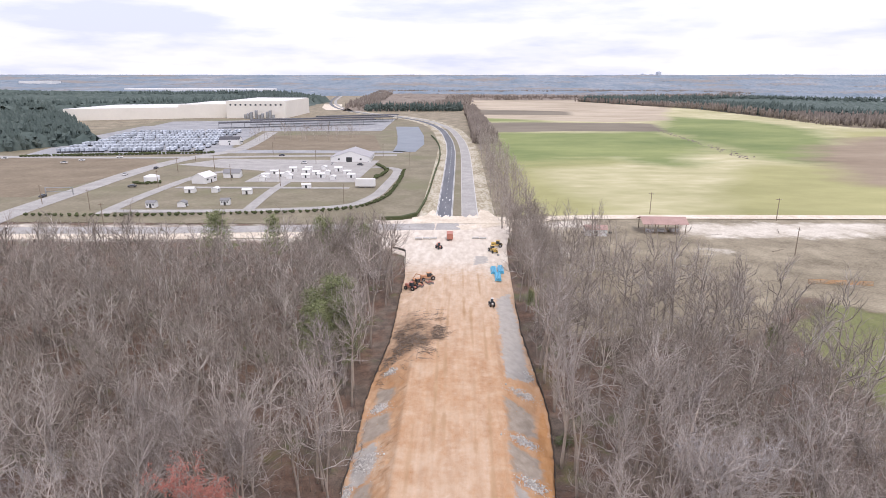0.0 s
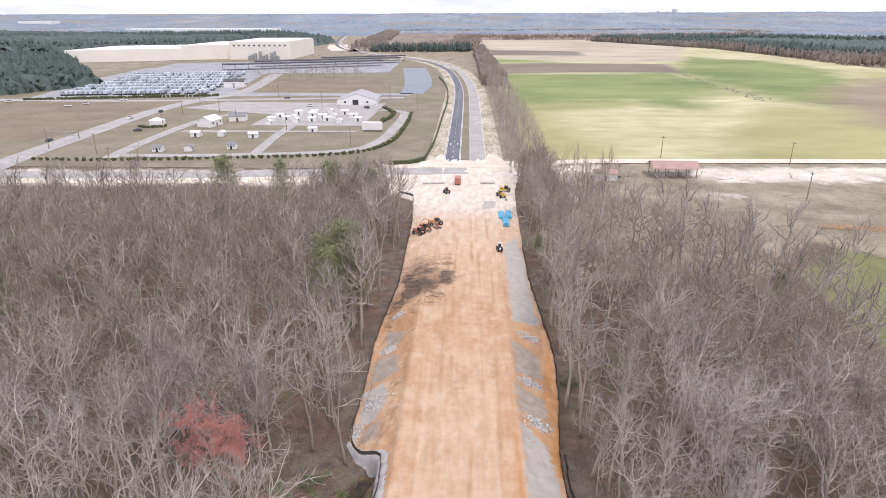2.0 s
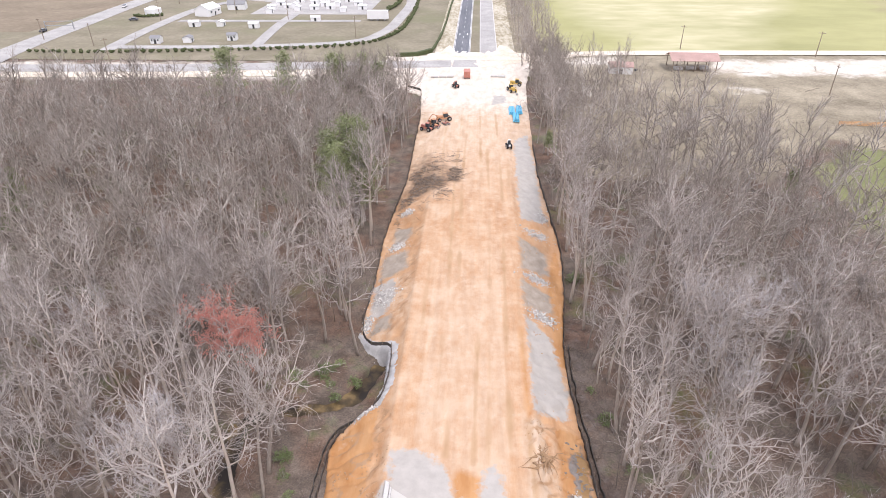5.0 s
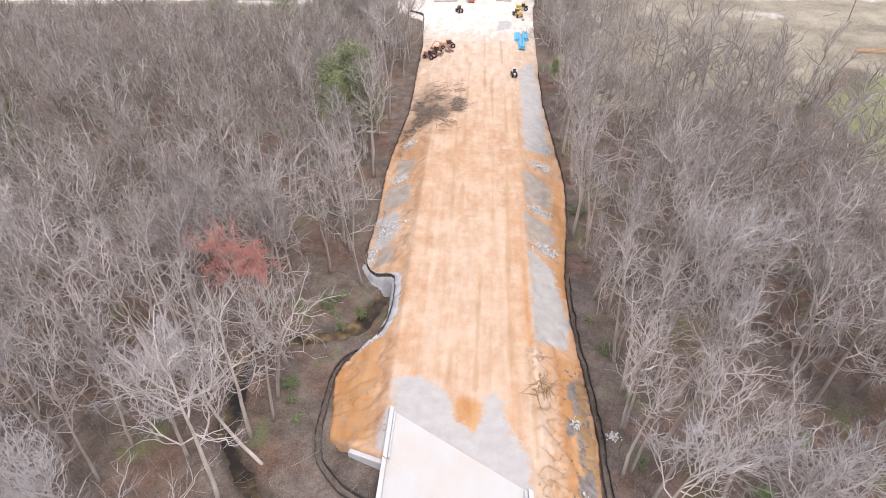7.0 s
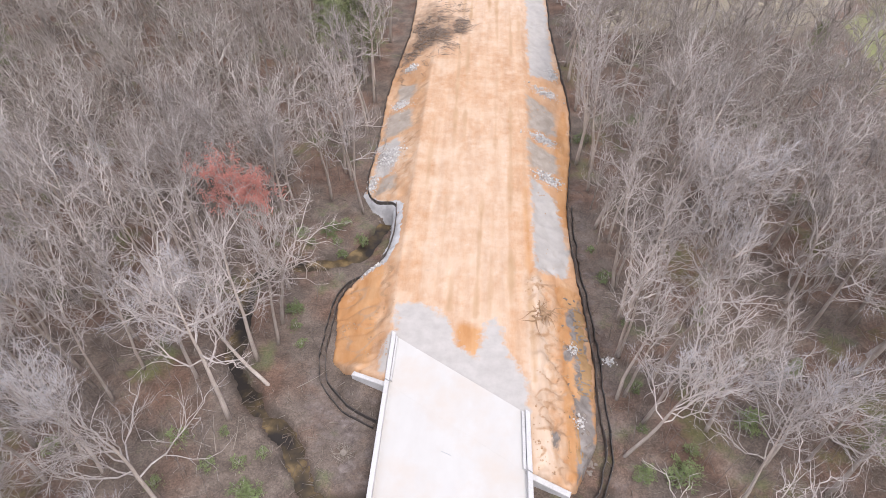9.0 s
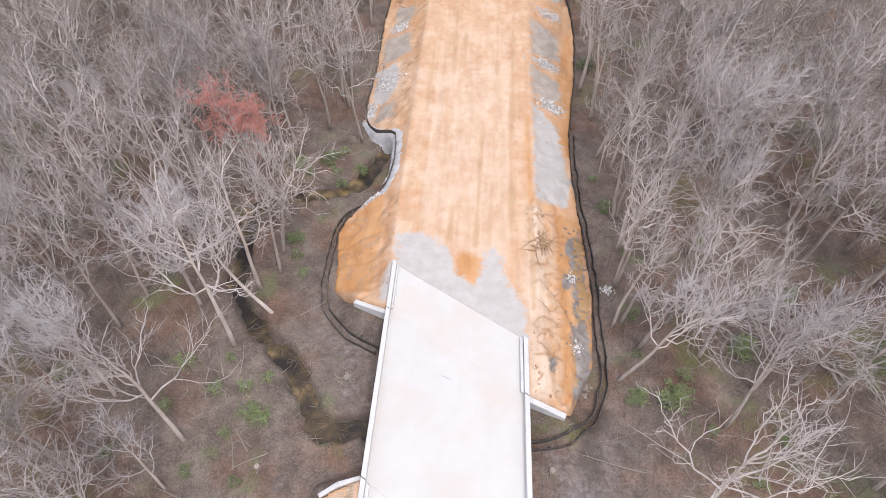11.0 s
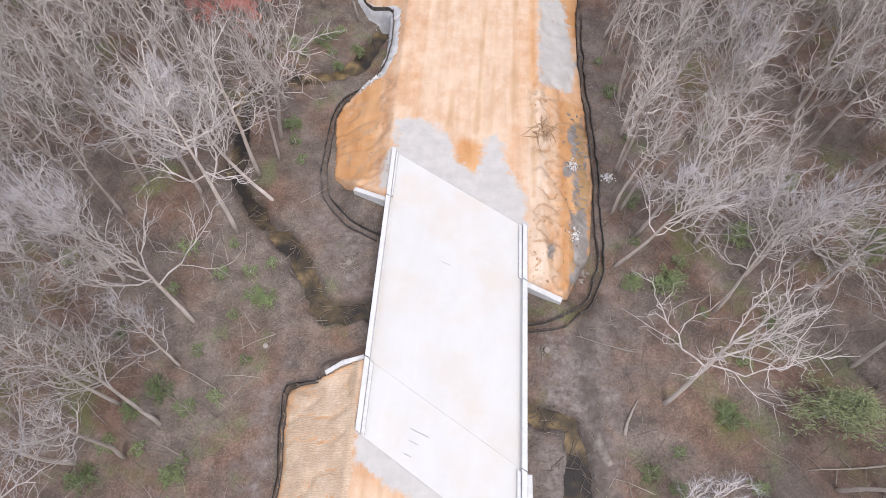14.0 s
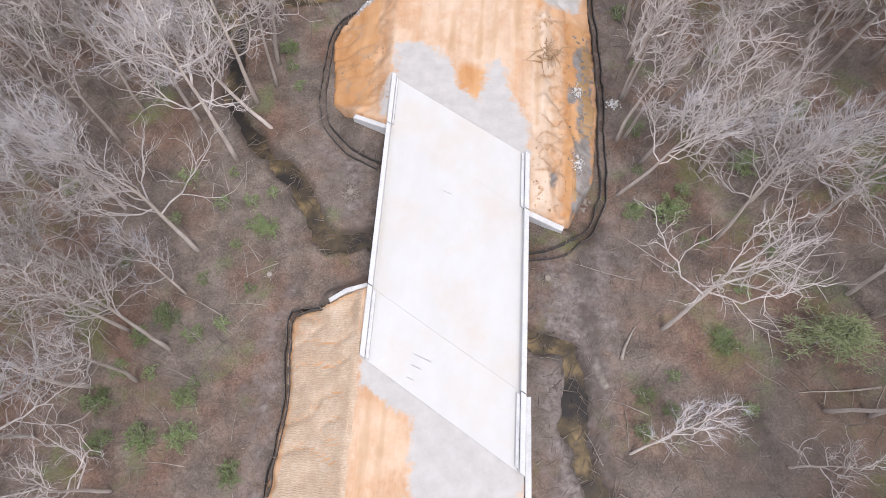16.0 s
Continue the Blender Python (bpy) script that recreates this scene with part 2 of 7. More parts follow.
def ground_material():
    """Leaf litter that gives way to bare mud where the mesh says so, with leaf-sized flecks."""
    m = material("woodland_floor", [(0.30, (0.070, 0.055, 0.044)), (0.45, (0.121, 0.095, 0.076)), (0.57, (0.173, 0.136, 0.109)), (0.74, (0.258, 0.213, 0.177))], 0.42, bump=0.4, fine=11,
                 spots=(0.12, 0.55, 0.68, (0.125, 0.140, 0.068)), dist=0.12)
    n, l = m.node_tree.nodes, m.node_tree.links
    b = n["Principled BSDF"]
    src = b.inputs["Base Color"].links[0].from_socket
    geo = n.new("ShaderNodeNewGeometry")
    vor = n.new("ShaderNodeTexVoronoi")
    vor.inputs["Scale"].default_value = 6.5
    l.new(geo.outputs["Position"], vor.inputs["Vector"])
    sep = n.new("ShaderNodeSeparateColor")
    l.new(vor.outputs["Color"], sep.inputs["Color"])
    hsv = n.new("ShaderNodeHueSaturation")
    mr = n.new("ShaderNodeMapRange")
    mr.inputs["To Min"].default_value, mr.inputs["To Max"].default_value = 0.80, 1.20
    l.new(sep.outputs[0], mr.inputs["Value"])
    l.new(mr.outputs["Result"], hsv.inputs["Value"])
    l.new(src, hsv.inputs["Color"])
    # reddish beds of leaves
    nz = n.new("ShaderNodeTexNoise")
    nz.inputs["Scale"].default_value = 0.13
    nz.inputs["Detail"].default_value = 5
    l.new(geo.outputs["Position"], nz.inputs["Vector"])
    rr = n.new("ShaderNodeMapRange")
    rr.inputs["From Min"].default_value, rr.inputs["From Max"].default_value = 0.44, 0.64
    l.new(nz.outputs["Fac"], rr.inputs["Value"])
    red = n.new("ShaderNodeMixRGB")
    red.blend_type = "MULTIPLY"
    l.new(rr.outputs["Result"], red.inputs[0])
    l.new(hsv.outputs["Color"], red.inputs[1])
    red.inputs[2].default_value = (1.08, 0.865, 0.77, 1)
    # bare mud
    at = n.new("ShaderNodeAttribute")
    at.attribute_name = "bare"
    n3 = n.new("ShaderNodeTexNoise")
    n3.inputs["Scale"].default_value = 0.55
    n3.inputs["Detail"].default_value = 7
    n3.inputs["Roughness"].default_value = 0.65
    l.new(geo.outputs["Position"], n3.inputs["Vector"])
    ad = n.new("ShaderNodeMath")
    ad.operation = "ADD"
    l.new(at.outputs["Fac"], ad.inputs[0])
    l.new(n3.outputs["Fac"], ad.inputs[1])
    m3 = n.new("ShaderNodeMapRange")
    m3.inputs["From Min"].default_value, m3.inputs["From Max"].default_value = 0.82, 1.12
    l.new(ad.outputs[0], m3.inputs["Value"])
    rp = n.new("ShaderNodeValToRGB")
    e = rp.color_ramp.elements
    e.new(0.5)
    for k, (q, c) in enumerate(((0.34, (0.088, 0.070, 0.062)), (0.50, (0.175, 0.143, 0.126)), (0.68, (0.27, 0.23, 0.208)))):
        e[k].position, e[k].color = q, (*c, 1)
    n4 = n.new("ShaderNodeTexNoise")
    n4.inputs["Scale"].default_value = 1.5
    n4.inputs["Detail"].default_value = 9
    n4.inputs["Roughness"].default_value = 0.7
    l.new(geo.outputs["Position"], n4.inputs["Vector"])
    l.new(n4.outputs["Fac"], rp.inputs["Fac"])
    mx = n.new("ShaderNodeMixRGB")
    l.new(m3.outputs["Result"], mx.inputs[0])
    l.new(red.outputs["Color"], mx.inputs[1])
    l.new(rp.outputs["Color"], mx.inputs[2])
    col = mx.outputs["Color"]
    for name, dark, light, sc2 in (("scrub", (0.135, 0.112, 0.075), (0.42, 0.365, 0.265), 0.06), ("sandy", (0.42, 0.365, 0.285), (0.78, 0.735, 0.65), 0.09), ("green", (0.125, 0.145, 0.055), (0.255, 0.25, 0.115), 0.12)):
        at3 = n.new("ShaderNodeAttribute")
        at3.attribute_name = name
        n5 = n.new("ShaderNodeTexNoise")
        n5.inputs["Scale"].default_value = sc2
        n5.inputs["Detail"].default_value = 9
        n5.inputs["Roughness"].default_value = 0.68
        l.new(geo.outputs["Position"], n5.inputs["Vector"])
        ad3 = n.new("ShaderNodeMath")
        ad3.operation = "ADD"
        l.new(at3.outputs["Fac"], ad3.inputs[0])
        l.new(n5.outputs["Fac"], ad3.inputs[1])
        m4 = n.new("ShaderNodeMapRange")
        m4.inputs["From Min"].default_value, m4.inputs["From Max"].default_value = 0.85, 1.12
        l.new(ad3.outputs[0], m4.inputs["Value"])
        tr = n.new("ShaderNodeMapRange")
        tr.inputs["From Min"].default_value, tr.inputs["From Max"].default_value = 0.36, 0.64
        l.new(n4.outputs["Fac"], tr.inputs["Value"])
        tr2 = n.new("ShaderNodeMapRange")
        tr2.inputs["From Min"].default_value, tr2.inputs["From Max"].default_value = 0.36, 0.66
        l.new(n5.outputs["Fac"], tr2.inputs["Value"])
        av = n.new("ShaderNodeMath")
        av.operation = "MULTIPLY_ADD"
        av.inputs[1].default_value = 0.4
        l.new(tr.outputs["Result"], av.inputs[0])
        av2 = n.new("ShaderNodeMath")
        av2.operation = "MULTIPLY"
        av2.inputs[1].default_value = 0.6
        l.new(tr2.outputs["Result"], av2.inputs[0])
        l.new(av2.outputs[0], av.inputs[2])
        cc = n.new("ShaderNodeMixRGB")
        l.new(av.outputs[0], cc.inputs[0])
        cc.inputs[1].default_value, cc.inputs[2].default_value = (*dark, 1), (*light, 1)
        m5 = n.new("ShaderNodeMixRGB")
        l.new(m4.outputs["Result"], m5.inputs[0])
        l.new(col, m5.inputs[1])
        l.new(cc.outputs["Color"], m5.inputs[2])
        col = m5.outputs["Color"]
    # darkened creek banks: wet mud, with the shade of their edges in the colour
    at2 = n.new("ShaderNodeAttribute")
    at2.attribute_name = "wet"
    mw = n.new("ShaderNodeMixRGB")
    l.new(at2.outputs["Fac"], mw.inputs[0])
    l.new(col, mw.inputs[1])
    mw.inputs[2].default_value = (0.06, 0.048, 0.038, 1)
    l.new(mw.outputs["Color"], b.inputs["Base Color"])
    return m


M_LITTER = ground_material()
M_CLOD = material("dry_clod", [(0.3, (0.36, 0.22, 0.125)), (0.6, (0.50, 0.335, 0.20))], 0.9, bump=0.2)
M_ROOT = material("dry_root", [(0.3, (0.24, 0.145, 0.08)), (0.6, (0.38, 0.245, 0.14))], 1.2, bump=0.3)
M_NETTING = plain("orange_netting", (0.62, 0.33, 0.14), 0.6, v=0.2)


def add_tracks(m, scale, strength):
    """Ribs pressed by crawler tracks, as relief and as lighter crests."""
    n, l = m.node_tree.nodes, m.node_tree.links
    b = n["Principled BSDF"]
    geo = n.new("ShaderNodeNewGeometry")
    wv = n.new("ShaderNodeTexWave")
    wv.bands_direction = "Y"
    wv.inputs["Scale"].default_value = scale
    wv.inputs["Distortion"].default_value = 9.0
    wv.inputs["Detail"].default_value = 3
    wv.inputs["Detail Scale"].default_value = 1.4
    l.new(geo.outputs["Position"], wv.inputs["Vector"])
    src = b.inputs["Base Color"].links[0].from_socket
    hsv = n.new("ShaderNodeHueSaturation")
    mr = n.new("ShaderNodeMapRange")
    mr.inputs["To Min"].default_value, mr.inputs["To Max"].default_value = 0.93, 1.06
    l.new(wv.outputs["Fac"], mr.inputs["Value"])
    l.new(mr.outputs["Result"], hsv.inputs["Value"])
    l.new(src, hsv.inputs["Color"])
    l.new(hsv.outputs["Color"], b.inputs["Base Color"])
    bp = n.new("ShaderNodeBump")
    bp.inputs["Strength"].default_value = strength
    bp.inputs["Distance"].default_value = 0.12
    l.new(wv.outputs["Fac"], bp.inputs["Height"])
    l.new(b.inputs["Normal"].links[0].from_socket, bp.inputs["Normal"])
    l.new(bp.outputs["Normal"], b.inputs["Normal"])


add_tracks(M_TRACKED, 1.3, 0.35)



def layered_dirt():
    # orange dirt that turns paler, greyer or darker where the mesh says so; noise frays the borders
    m = M_DIRT
    n, l = m.node_tree.nodes, m.node_tree.links
    b = n["Principled BSDF"]
    geo = n.new("ShaderNodeNewGeometry")
    fray = n.new("ShaderNodeTexNoise")
    fray.inputs["Scale"].default_value = 0.75
    fray.inputs["Detail"].default_value = 8
    fray.inputs["Roughness"].default_value = 0.62
    l.new(geo.outputs["Position"], fray.inputs["Vector"])
    tone = n.new("ShaderNodeTexNoise")
    tone.inputs["Scale"].default_value = 0.9
    tone.inputs["Detail"].default_value = 6
    tone.inputs["Roughness"].default_value = 0.55
    tmap = n.new("ShaderNodeMapping")
    tmap.inputs["Scale"].default_value = (0.55, 0.2, 1.0)
    l.new(geo.outputs["Position"], tmap.inputs["Vector"])
    l.new(tmap.outputs["Vector"], tone.inputs["Vector"])
    lump = n.new("ShaderNodeTexNoise")
    lump.inputs["Scale"].default_value = 0.6
    lump.inputs["Detail"].default_value = 7
    lump.inputs["Roughness"].default_value = 0.6
    l.new(geo.outputs["Position"], lump.inputs["Vector"])
    col = b.inputs["Base Color"].links[0].from_socket
    # wheel tracks running along the road
    wv = n.new("ShaderNodeTexNoise")
    mp = n.new("ShaderNodeMapping")
    mp.inputs["Scale"].default_value = (1.3, 0.06, 1.0)
    l.new(geo.outputs["Position"], mp.inputs["Vector"])
    l.new(mp.outputs["Vector"], wv.inputs["Vector"])
    wv.inputs["Scale"].default_value = 1.0
    wv.inputs["Detail"].default_value = 6
    m2 = n.new("ShaderNodeMapRange")
    m2.inputs["From Min"].default_value, m2.inputs["From Max"].default_value = 0.3, 0.7
    m2.inputs["To Min"].default_value, m2.inputs["To Max"].default_value = 0.945, 1.05
    l.new(wv.outputs["Fac"], m2.inputs["Value"])
    # the groove lines put shade into the colour where soft light shows little relief
    for name, dark, light, lo, hi in (("pale", (0.51, 0.358, 0.242), (0.62, 0.482, 0.36), 0.55, 1.25), ("damp", (0.24, 0.155, 0.10), (0.36, 0.25, 0.165), 0.78, 1.15), ("orange", (0.44, 0.215, 0.085), (0.54, 0.305, 0.145), 0.70, 1.15),
                                      ("rill_shade", (0.36, 0.215, 0.12), (0.46, 0.29, 0.17), 0.95, 1.35), ("rut", (0.40, 0.25, 0.135), (0.50, 0.335, 0.20), 0.75, 1.5), ("ash", (0.31, 0.262, 0.21), (0.42, 0.36, 0.30), 0.80, 1.12), ("sand", (0.56, 0.485, 0.40), (0.72, 0.655, 0.57), 0.62, 1.2), ("grey", (0.395, 0.368, 0.334), (0.468, 0.438, 0.40), 0.84, 1.04), ("mud", (0.16, 0.135, 0.115), (0.30, 0.27, 0.245), 0.86, 1.04)):
        at = n.new("ShaderNodeAttribute")
        at.attribute_name = name
        ad = n.new("ShaderNodeMath")
        ad.operation = "ADD"
        l.new(at.outputs["Fac"], ad.inputs[0])
        l.new(fray.outputs["Fac"], ad.inputs[1])
        mr = n.new("ShaderNodeMapRange")
        mr.inputs["From Min"].default_value, mr.inputs["From Max"].default_value = lo, hi
        l.new(ad.outputs[0], mr.inputs["Value"])
        tc = n.new("ShaderNodeMapRange")
        tc.inputs["From Min"].default_value, tc.inputs["From Max"].default_value = 0.34, 0.66
        l.new((lump if name in ("grey", "mud", "ash") else tone).outputs["Fac"], tc.inputs["Value"])
        c2 = n.new("ShaderNodeMixRGB")
        l.new(tc.outputs["Result"], c2.inputs[0])
        c2.inputs[1].default_value, c2.inputs[2].default_value = (*dark, 1), (*light, 1)
        mx = n.new("ShaderNodeMixRGB")
        l.new(mr.outputs["Result"], mx.inputs[0])
        l.new(col, mx.inputs[1])
        l.new(c2.outputs["Color"], mx.inputs[2])
        col = mx.outputs["Color"]
        if name == "orange":
            hs = n.new("ShaderNodeHueSaturation")
            l.new(m2.outputs["Result"], hs.inputs["Value"])
            l.new(col, hs.inputs["Color"])
            col = hs.outputs["Color"]
    l.new(col, b.inputs["Base Color"])


layered_dirt()


def field_material():
    # a broad crop field: straw, young green, tilled and fallow ground where the mesh says so
    m = material("crop_field", [(0.34, (0.36, 0.345, 0.18)), (0.5, (0.47, 0.44, 0.255)), (0.66, (0.60, 0.555, 0.365))], 0.012, bump=0.2, fine=8, stretch=(0.5, 1, 1))
    n, l = m.node_tree.nodes, m.node_tree.links
    b = n["Principled BSDF"]
    col = b.inputs["Base Color"].links[0].from_socket
    geo = n.new("ShaderNodeNewGeometry")
    mp = n.new("ShaderNodeMapping")
    mp.inputs["Scale"].default_value = (0.55, 1.0, 1.0)
    l.new(geo.outputs["Position"], mp.inputs["Vector"])
    fray = n.new("ShaderNodeTexNoise")
    fray.inputs["Scale"].default_value = 0.02
    fray.inputs["Detail"].default_value = 8
    fray.inputs["Roughness"].default_value = 0.62
    l.new(mp.outputs["Vector"], fray.inputs["Vector"])
    tone = n.new("ShaderNodeTexNoise")
    tone.inputs["Scale"].default_value = 0.011
    tone.inputs["Detail"].default_value = 9
    tone.inputs["Roughness"].default_value = 0.7
    l.new(mp.outputs["Vector"], tone.inputs["Vector"])
    # the first layer puts cloud shade into the colour, leaving sunlit straw bare
    for name, dark, light in (("olive_shade", (0.27, 0.27, 0.115), (0.42, 0.40, 0.19)), ("crop", (0.145, 0.195, 0.066), (0.285, 0.32, 0.125)), ("fallow", (0.36, 0.295, 0.215), (0.56, 0.48, 0.37)),
                              ("tilled", (0.165, 0.14, 0.105), (0.25, 0.215, 0.165)), ("weedy", (0.22, 0.165, 0.115), (0.36, 0.29, 0.21))):
        at = n.new("ShaderNodeAttribute")
        at.attribute_name = name
        ad = n.new("ShaderNodeMath")
        ad.operation = "ADD"
        l.new(at.outputs["Fac"], ad.inputs[0])
        l.new(fray.outputs["Fac"], ad.inputs[1])
        mr = n.new("ShaderNodeMapRange")
        mr.inputs["From Min"].default_value, mr.inputs["From Max"].default_value = 0.74, 1.12
        l.new(ad.outputs[0], mr.inputs["Value"])
        tc = n.new("ShaderNodeMapRange")
        tc.inputs["From Min"].default_value, tc.inputs["From Max"].default_value = 0.35, 0.65
        l.new(tone.outputs["Fac"], tc.inputs["Value"])
        c2 = n.new("ShaderNodeMixRGB")
        l.new(tc.outputs["Result"], c2.inputs[0])
        c2.inputs[1].default_value, c2.inputs[2].default_value = (*dark, 1), (*light, 1)
        mx = n.new("ShaderNodeMixRGB")
        l.new(mr.outputs["Result"], mx.inputs[0])
        l.new(col, mx.inputs[1])
        l.new(c2.outputs["Color"], mx.inputs[2])
        col = mx.outputs["Color"]
    l.new(col, b.inputs["Base Color"])
    return m


M_BROADFIELD = field_material()


# ---------------------------------------------------------------- mesh helpers
def mesh_from(name, verts, faces, mat, smooth=False):
    me = bpy.data.meshes.new(name)
    me.from_pydata([tuple(v) for v in verts] if not isinstance(verts, list) else verts, [], faces if isinstance(faces, list) else faces.tolist())
    me.materials.append(mat)
    if smooth:
        me.polygons.foreach_set("use_smooth", [True] * len(me.polygons))
    me.update()
    return me


def put(name, me, parent=None, label="", m=None):
    ob = new(name, me)
    if parent is not None:
        ob.parent = parent
    if m is not None:
        ob.matrix_basis = m
    if label:
        ob["label"] = label
    return ob


def part(name, bm, mat, parent, label="", smooth=False):
    """Links a bmesh as one mesh object under a thing or a part."""
    me = bpy.data.meshes.new(name)
    bm.to_mesh(me)
    bm.free()
    me.materials.append(mat)
    if smooth:
        me.polygons.foreach_set("use_smooth", [True] * len(me.polygons))
    return put(name, me, parent, label)


def thing(name, label, category, m=None, group="", kind=""):
    ob = new(name)
    ob.empty_display_size = 0.2
    if m is not None:
        ob.matrix_basis = m
    return tagged(ob, label, category, group, kind)


def box(bm, c, s, bevel=0.0, m=None):
    """A box of size s centred on c, with rounded edges."""
    mm = Matrix.Translation(c) @ Matrix.Diagonal((s[0], s[1], s[2], 1))
    r = bmesh.ops.create_cube(bm, size=1.0, matrix=(m @ mm) if m is not None else mm)
    if bevel:
        es = list({e for v in r["verts"] for e in v.link_edges})
        bmesh.ops.bevel(bm, geom=es, offset=bevel, segments=1, affect="EDGES")
    return bm


def rod(bm, a, b, r, n=8, r2=None):
    """A round bar from a to b."""
    a, b = Vector(a), Vector(b)
    q = (b - a).to_track_quat("Z", "Y").to_matrix().to_4x4()
    bmesh.ops.create_cone(bm, cap_ends=True, segments=n, radius1=r, radius2=r if r2 is None else r2, depth=(b - a).length,
                          matrix=Matrix.Translation((a + b) / 2) @ q)
    return bm


def prism(bm, pts, z0, z1):
    """An upright prism over the outline pts."""
    lo = [bm.verts.new((x, y, z0)) for x, y in pts]
    hi = [bm.verts.new((x, y, z1)) for x, y in pts]
    n = len(pts)
    for i in range(n):
        j = (i + 1) % n
        bm.faces.new((lo[i], lo[j], hi[j], hi[i]))
    bm.faces.new(hi)
    bm.faces.new(lo[::-1])
    bmesh.ops.recalc_face_normals(bm, faces=bm.faces[:])
    return bm


def gable(bm, w, d, h, over=0.3, t=0.15):
    """A pitched roof, ridge along x, eaves at z = 0."""
    for s in (-1, 1):
        a = [(-w / 2 - over, s * (d / 2 + over), -over * 2 * h / d), (w / 2 + over, s * (d / 2 + over), -over * 2 * h / d), (w / 2 + over, 0, h), (-w / 2 - over, 0, h)]
        lo = [bm.verts.new(p) for p in a]
        hi = [bm.verts.new((p[0], p[1], p[2] + t)) for p in a]
        for i in range(4):
            j = (i + 1) % 4
            bm.faces.new((lo[i], lo[j], hi[j], hi[i]))
        bm.faces.new(hi)
        bm.faces.new(lo[::-1])
    bmesh.ops.recalc_face_normals(bm, faces=bm.faces[:])
    return bm


def gable_wall(bm, w, d, z, h):
    """Walls with gable ends, ridge along x."""
    sec = [(-d / 2, 0), (d / 2, 0), (d / 2, z), (0, z + h), (-d / 2, z)]
    a = [bm.verts.new((-w / 2, y, zz)) for y, zz in sec]
    b = [bm.verts.new((w / 2, y, zz)) for y, zz in sec]
    for i in range(5):
        j = (i + 1) % 5
        bm.faces.new((a[i], a[j], b[j], b[i]))
    bm.faces.new(a[::-1])
    bm.faces.new(b)
    bmesh.ops.recalc_face_normals(bm, faces=bm.faces[:])
    return bm


# ---------------------------------------------------------------- plan of the corridor
FENCE_NW = [(-10.6, 35.4), (-14.3, 37.1), (-17.5, 40.5), (-18.5, 44.0), (-18.6, 53.0), (-17.7, 55.9), (-15.5, 58.0), (-13.4, 59.6), (-12.2, 63.2), (-12.5, 71.4),
            (-16.2, 73.2), (-18.4, 77.2), (-18.7, 82.0), (-18.4, 92.0), (-18.8, 108.0), (-18.3, 118.0), (-16.8, 134.0), (-17.1, 177.0), (-19.1, 205.0), (-24.0, 209.0)]
FENCE_NE = [(7.1, 24.8), (11.5, 25.4), (14.5, 28.4), (15.7, 32.0), (15.9, 44.0), (15.4, 54.0), (14.9, 60.0), (14.6, 69.0), (14.9, 76.0), (16.8, 90.0),
            (17.8, 104.0), (16.9, 122.0), (15.8, 142.0), (15.9, 158.0)]
FENCE_SW = [(-14.6, 16.9), (-18.6, 16.6), (-18.3, 13.0), (-17.7, 7.3), (-18.3, -2.5), (-18.8, -40.0)]
CREEK_L = [(-14.4, 71.0), (-14.9, 69.0), (-15.4, 66.8), (-17.0, 63.8), (-19.8, 61.9), (-24.5, 60.7), (-29.2, 60.0), (-32.3, 57.0), (-31.4, 50.5), (-30.4, 43.5), (-27.6, 39.2),
           (-24.2, 35.8), (-20.0, 32.2), (-17.4, 28.0), (-15.6, 24.8), (-11.0, 25.6), (-2.0, 22.5), (4.0, 17.5), (8.0, 15.0), (11.8, 14.0), (13.0, 10.7), (12.4, 6.2), (13.4, 2.2), (16.0, -1.5), (17.5, -12.0), (15.0, -40.0)]
NORTH_FILL = [(-9.7, 38.9), (-13.8, 40.7), (-17.2, 43.4)] + FENCE_NW[4:18] + [(-19.0, 200.0), (-36.0, 216.0), (-38.0, 254.0), (24.0, 262.0), (22.0, 240.0), (17.5, 214.0), (16.5, 190.0)] + FENCE_NE[13:3:-1] + [(14.8, 34.0), (11.6, 28.0), (10.9, 27.3), (6.9, 28.9)]
SOUTH_FILL = [(-9.8, 18.6), (-11.9, 17.9), (-13.8, 16.9), (-18.0, 16.0), (-18.0, 13.0), (-17.4, 7.3), (-18.0, -2.5), (-18.5, -40.0), (7.3, -40.0), (7.1, -0.7), (6.9, 8.0)]


def seg_dist(P, pts, closed=False):
    """The distance of every point of P from a line of points."""
    best = np.full(len(P), 1e9)
    n = len(pts)
    for i in range(n if closed else n - 1):
        a, b = np.array(pts[i], float), np.array(pts[(i + 1) % n], float)
        ab = b - a
        t = np.clip(((P - a) @ ab) / (ab @ ab), 0, 1)
        best = np.minimum(best, np.hypot(*(P - a - t[:, None] * ab).T))
    return best


def inside(P, pts):
    r = np.zeros(len(P), bool)
    n = len(pts)
    for i in range(n):
        (x0, y0), (x1, y1) = pts[i], pts[(i + 1) % n]
        if y0 == y1:
            continue
        c = ((y0 > P[:, 1]) != (y1 > P[:, 1])) & (P[:, 0] < (x1 - x0) * (P[:, 1] - y0) / (y1 - y0) + x0)
        r ^= c
    return r


def signed(P, pts):
    """Positive inside the outline."""
    d = seg_dist(P, pts, True)
    return np.where(inside(P, pts), d, -d)


def smooth(a, b, x):
    t = np.clip((x - a) / (b - a), 0, 1)
    return t * t * (3 - 2 * t)


_rs = np.random.RandomState(5)
_table = _rs.rand(256, 256)


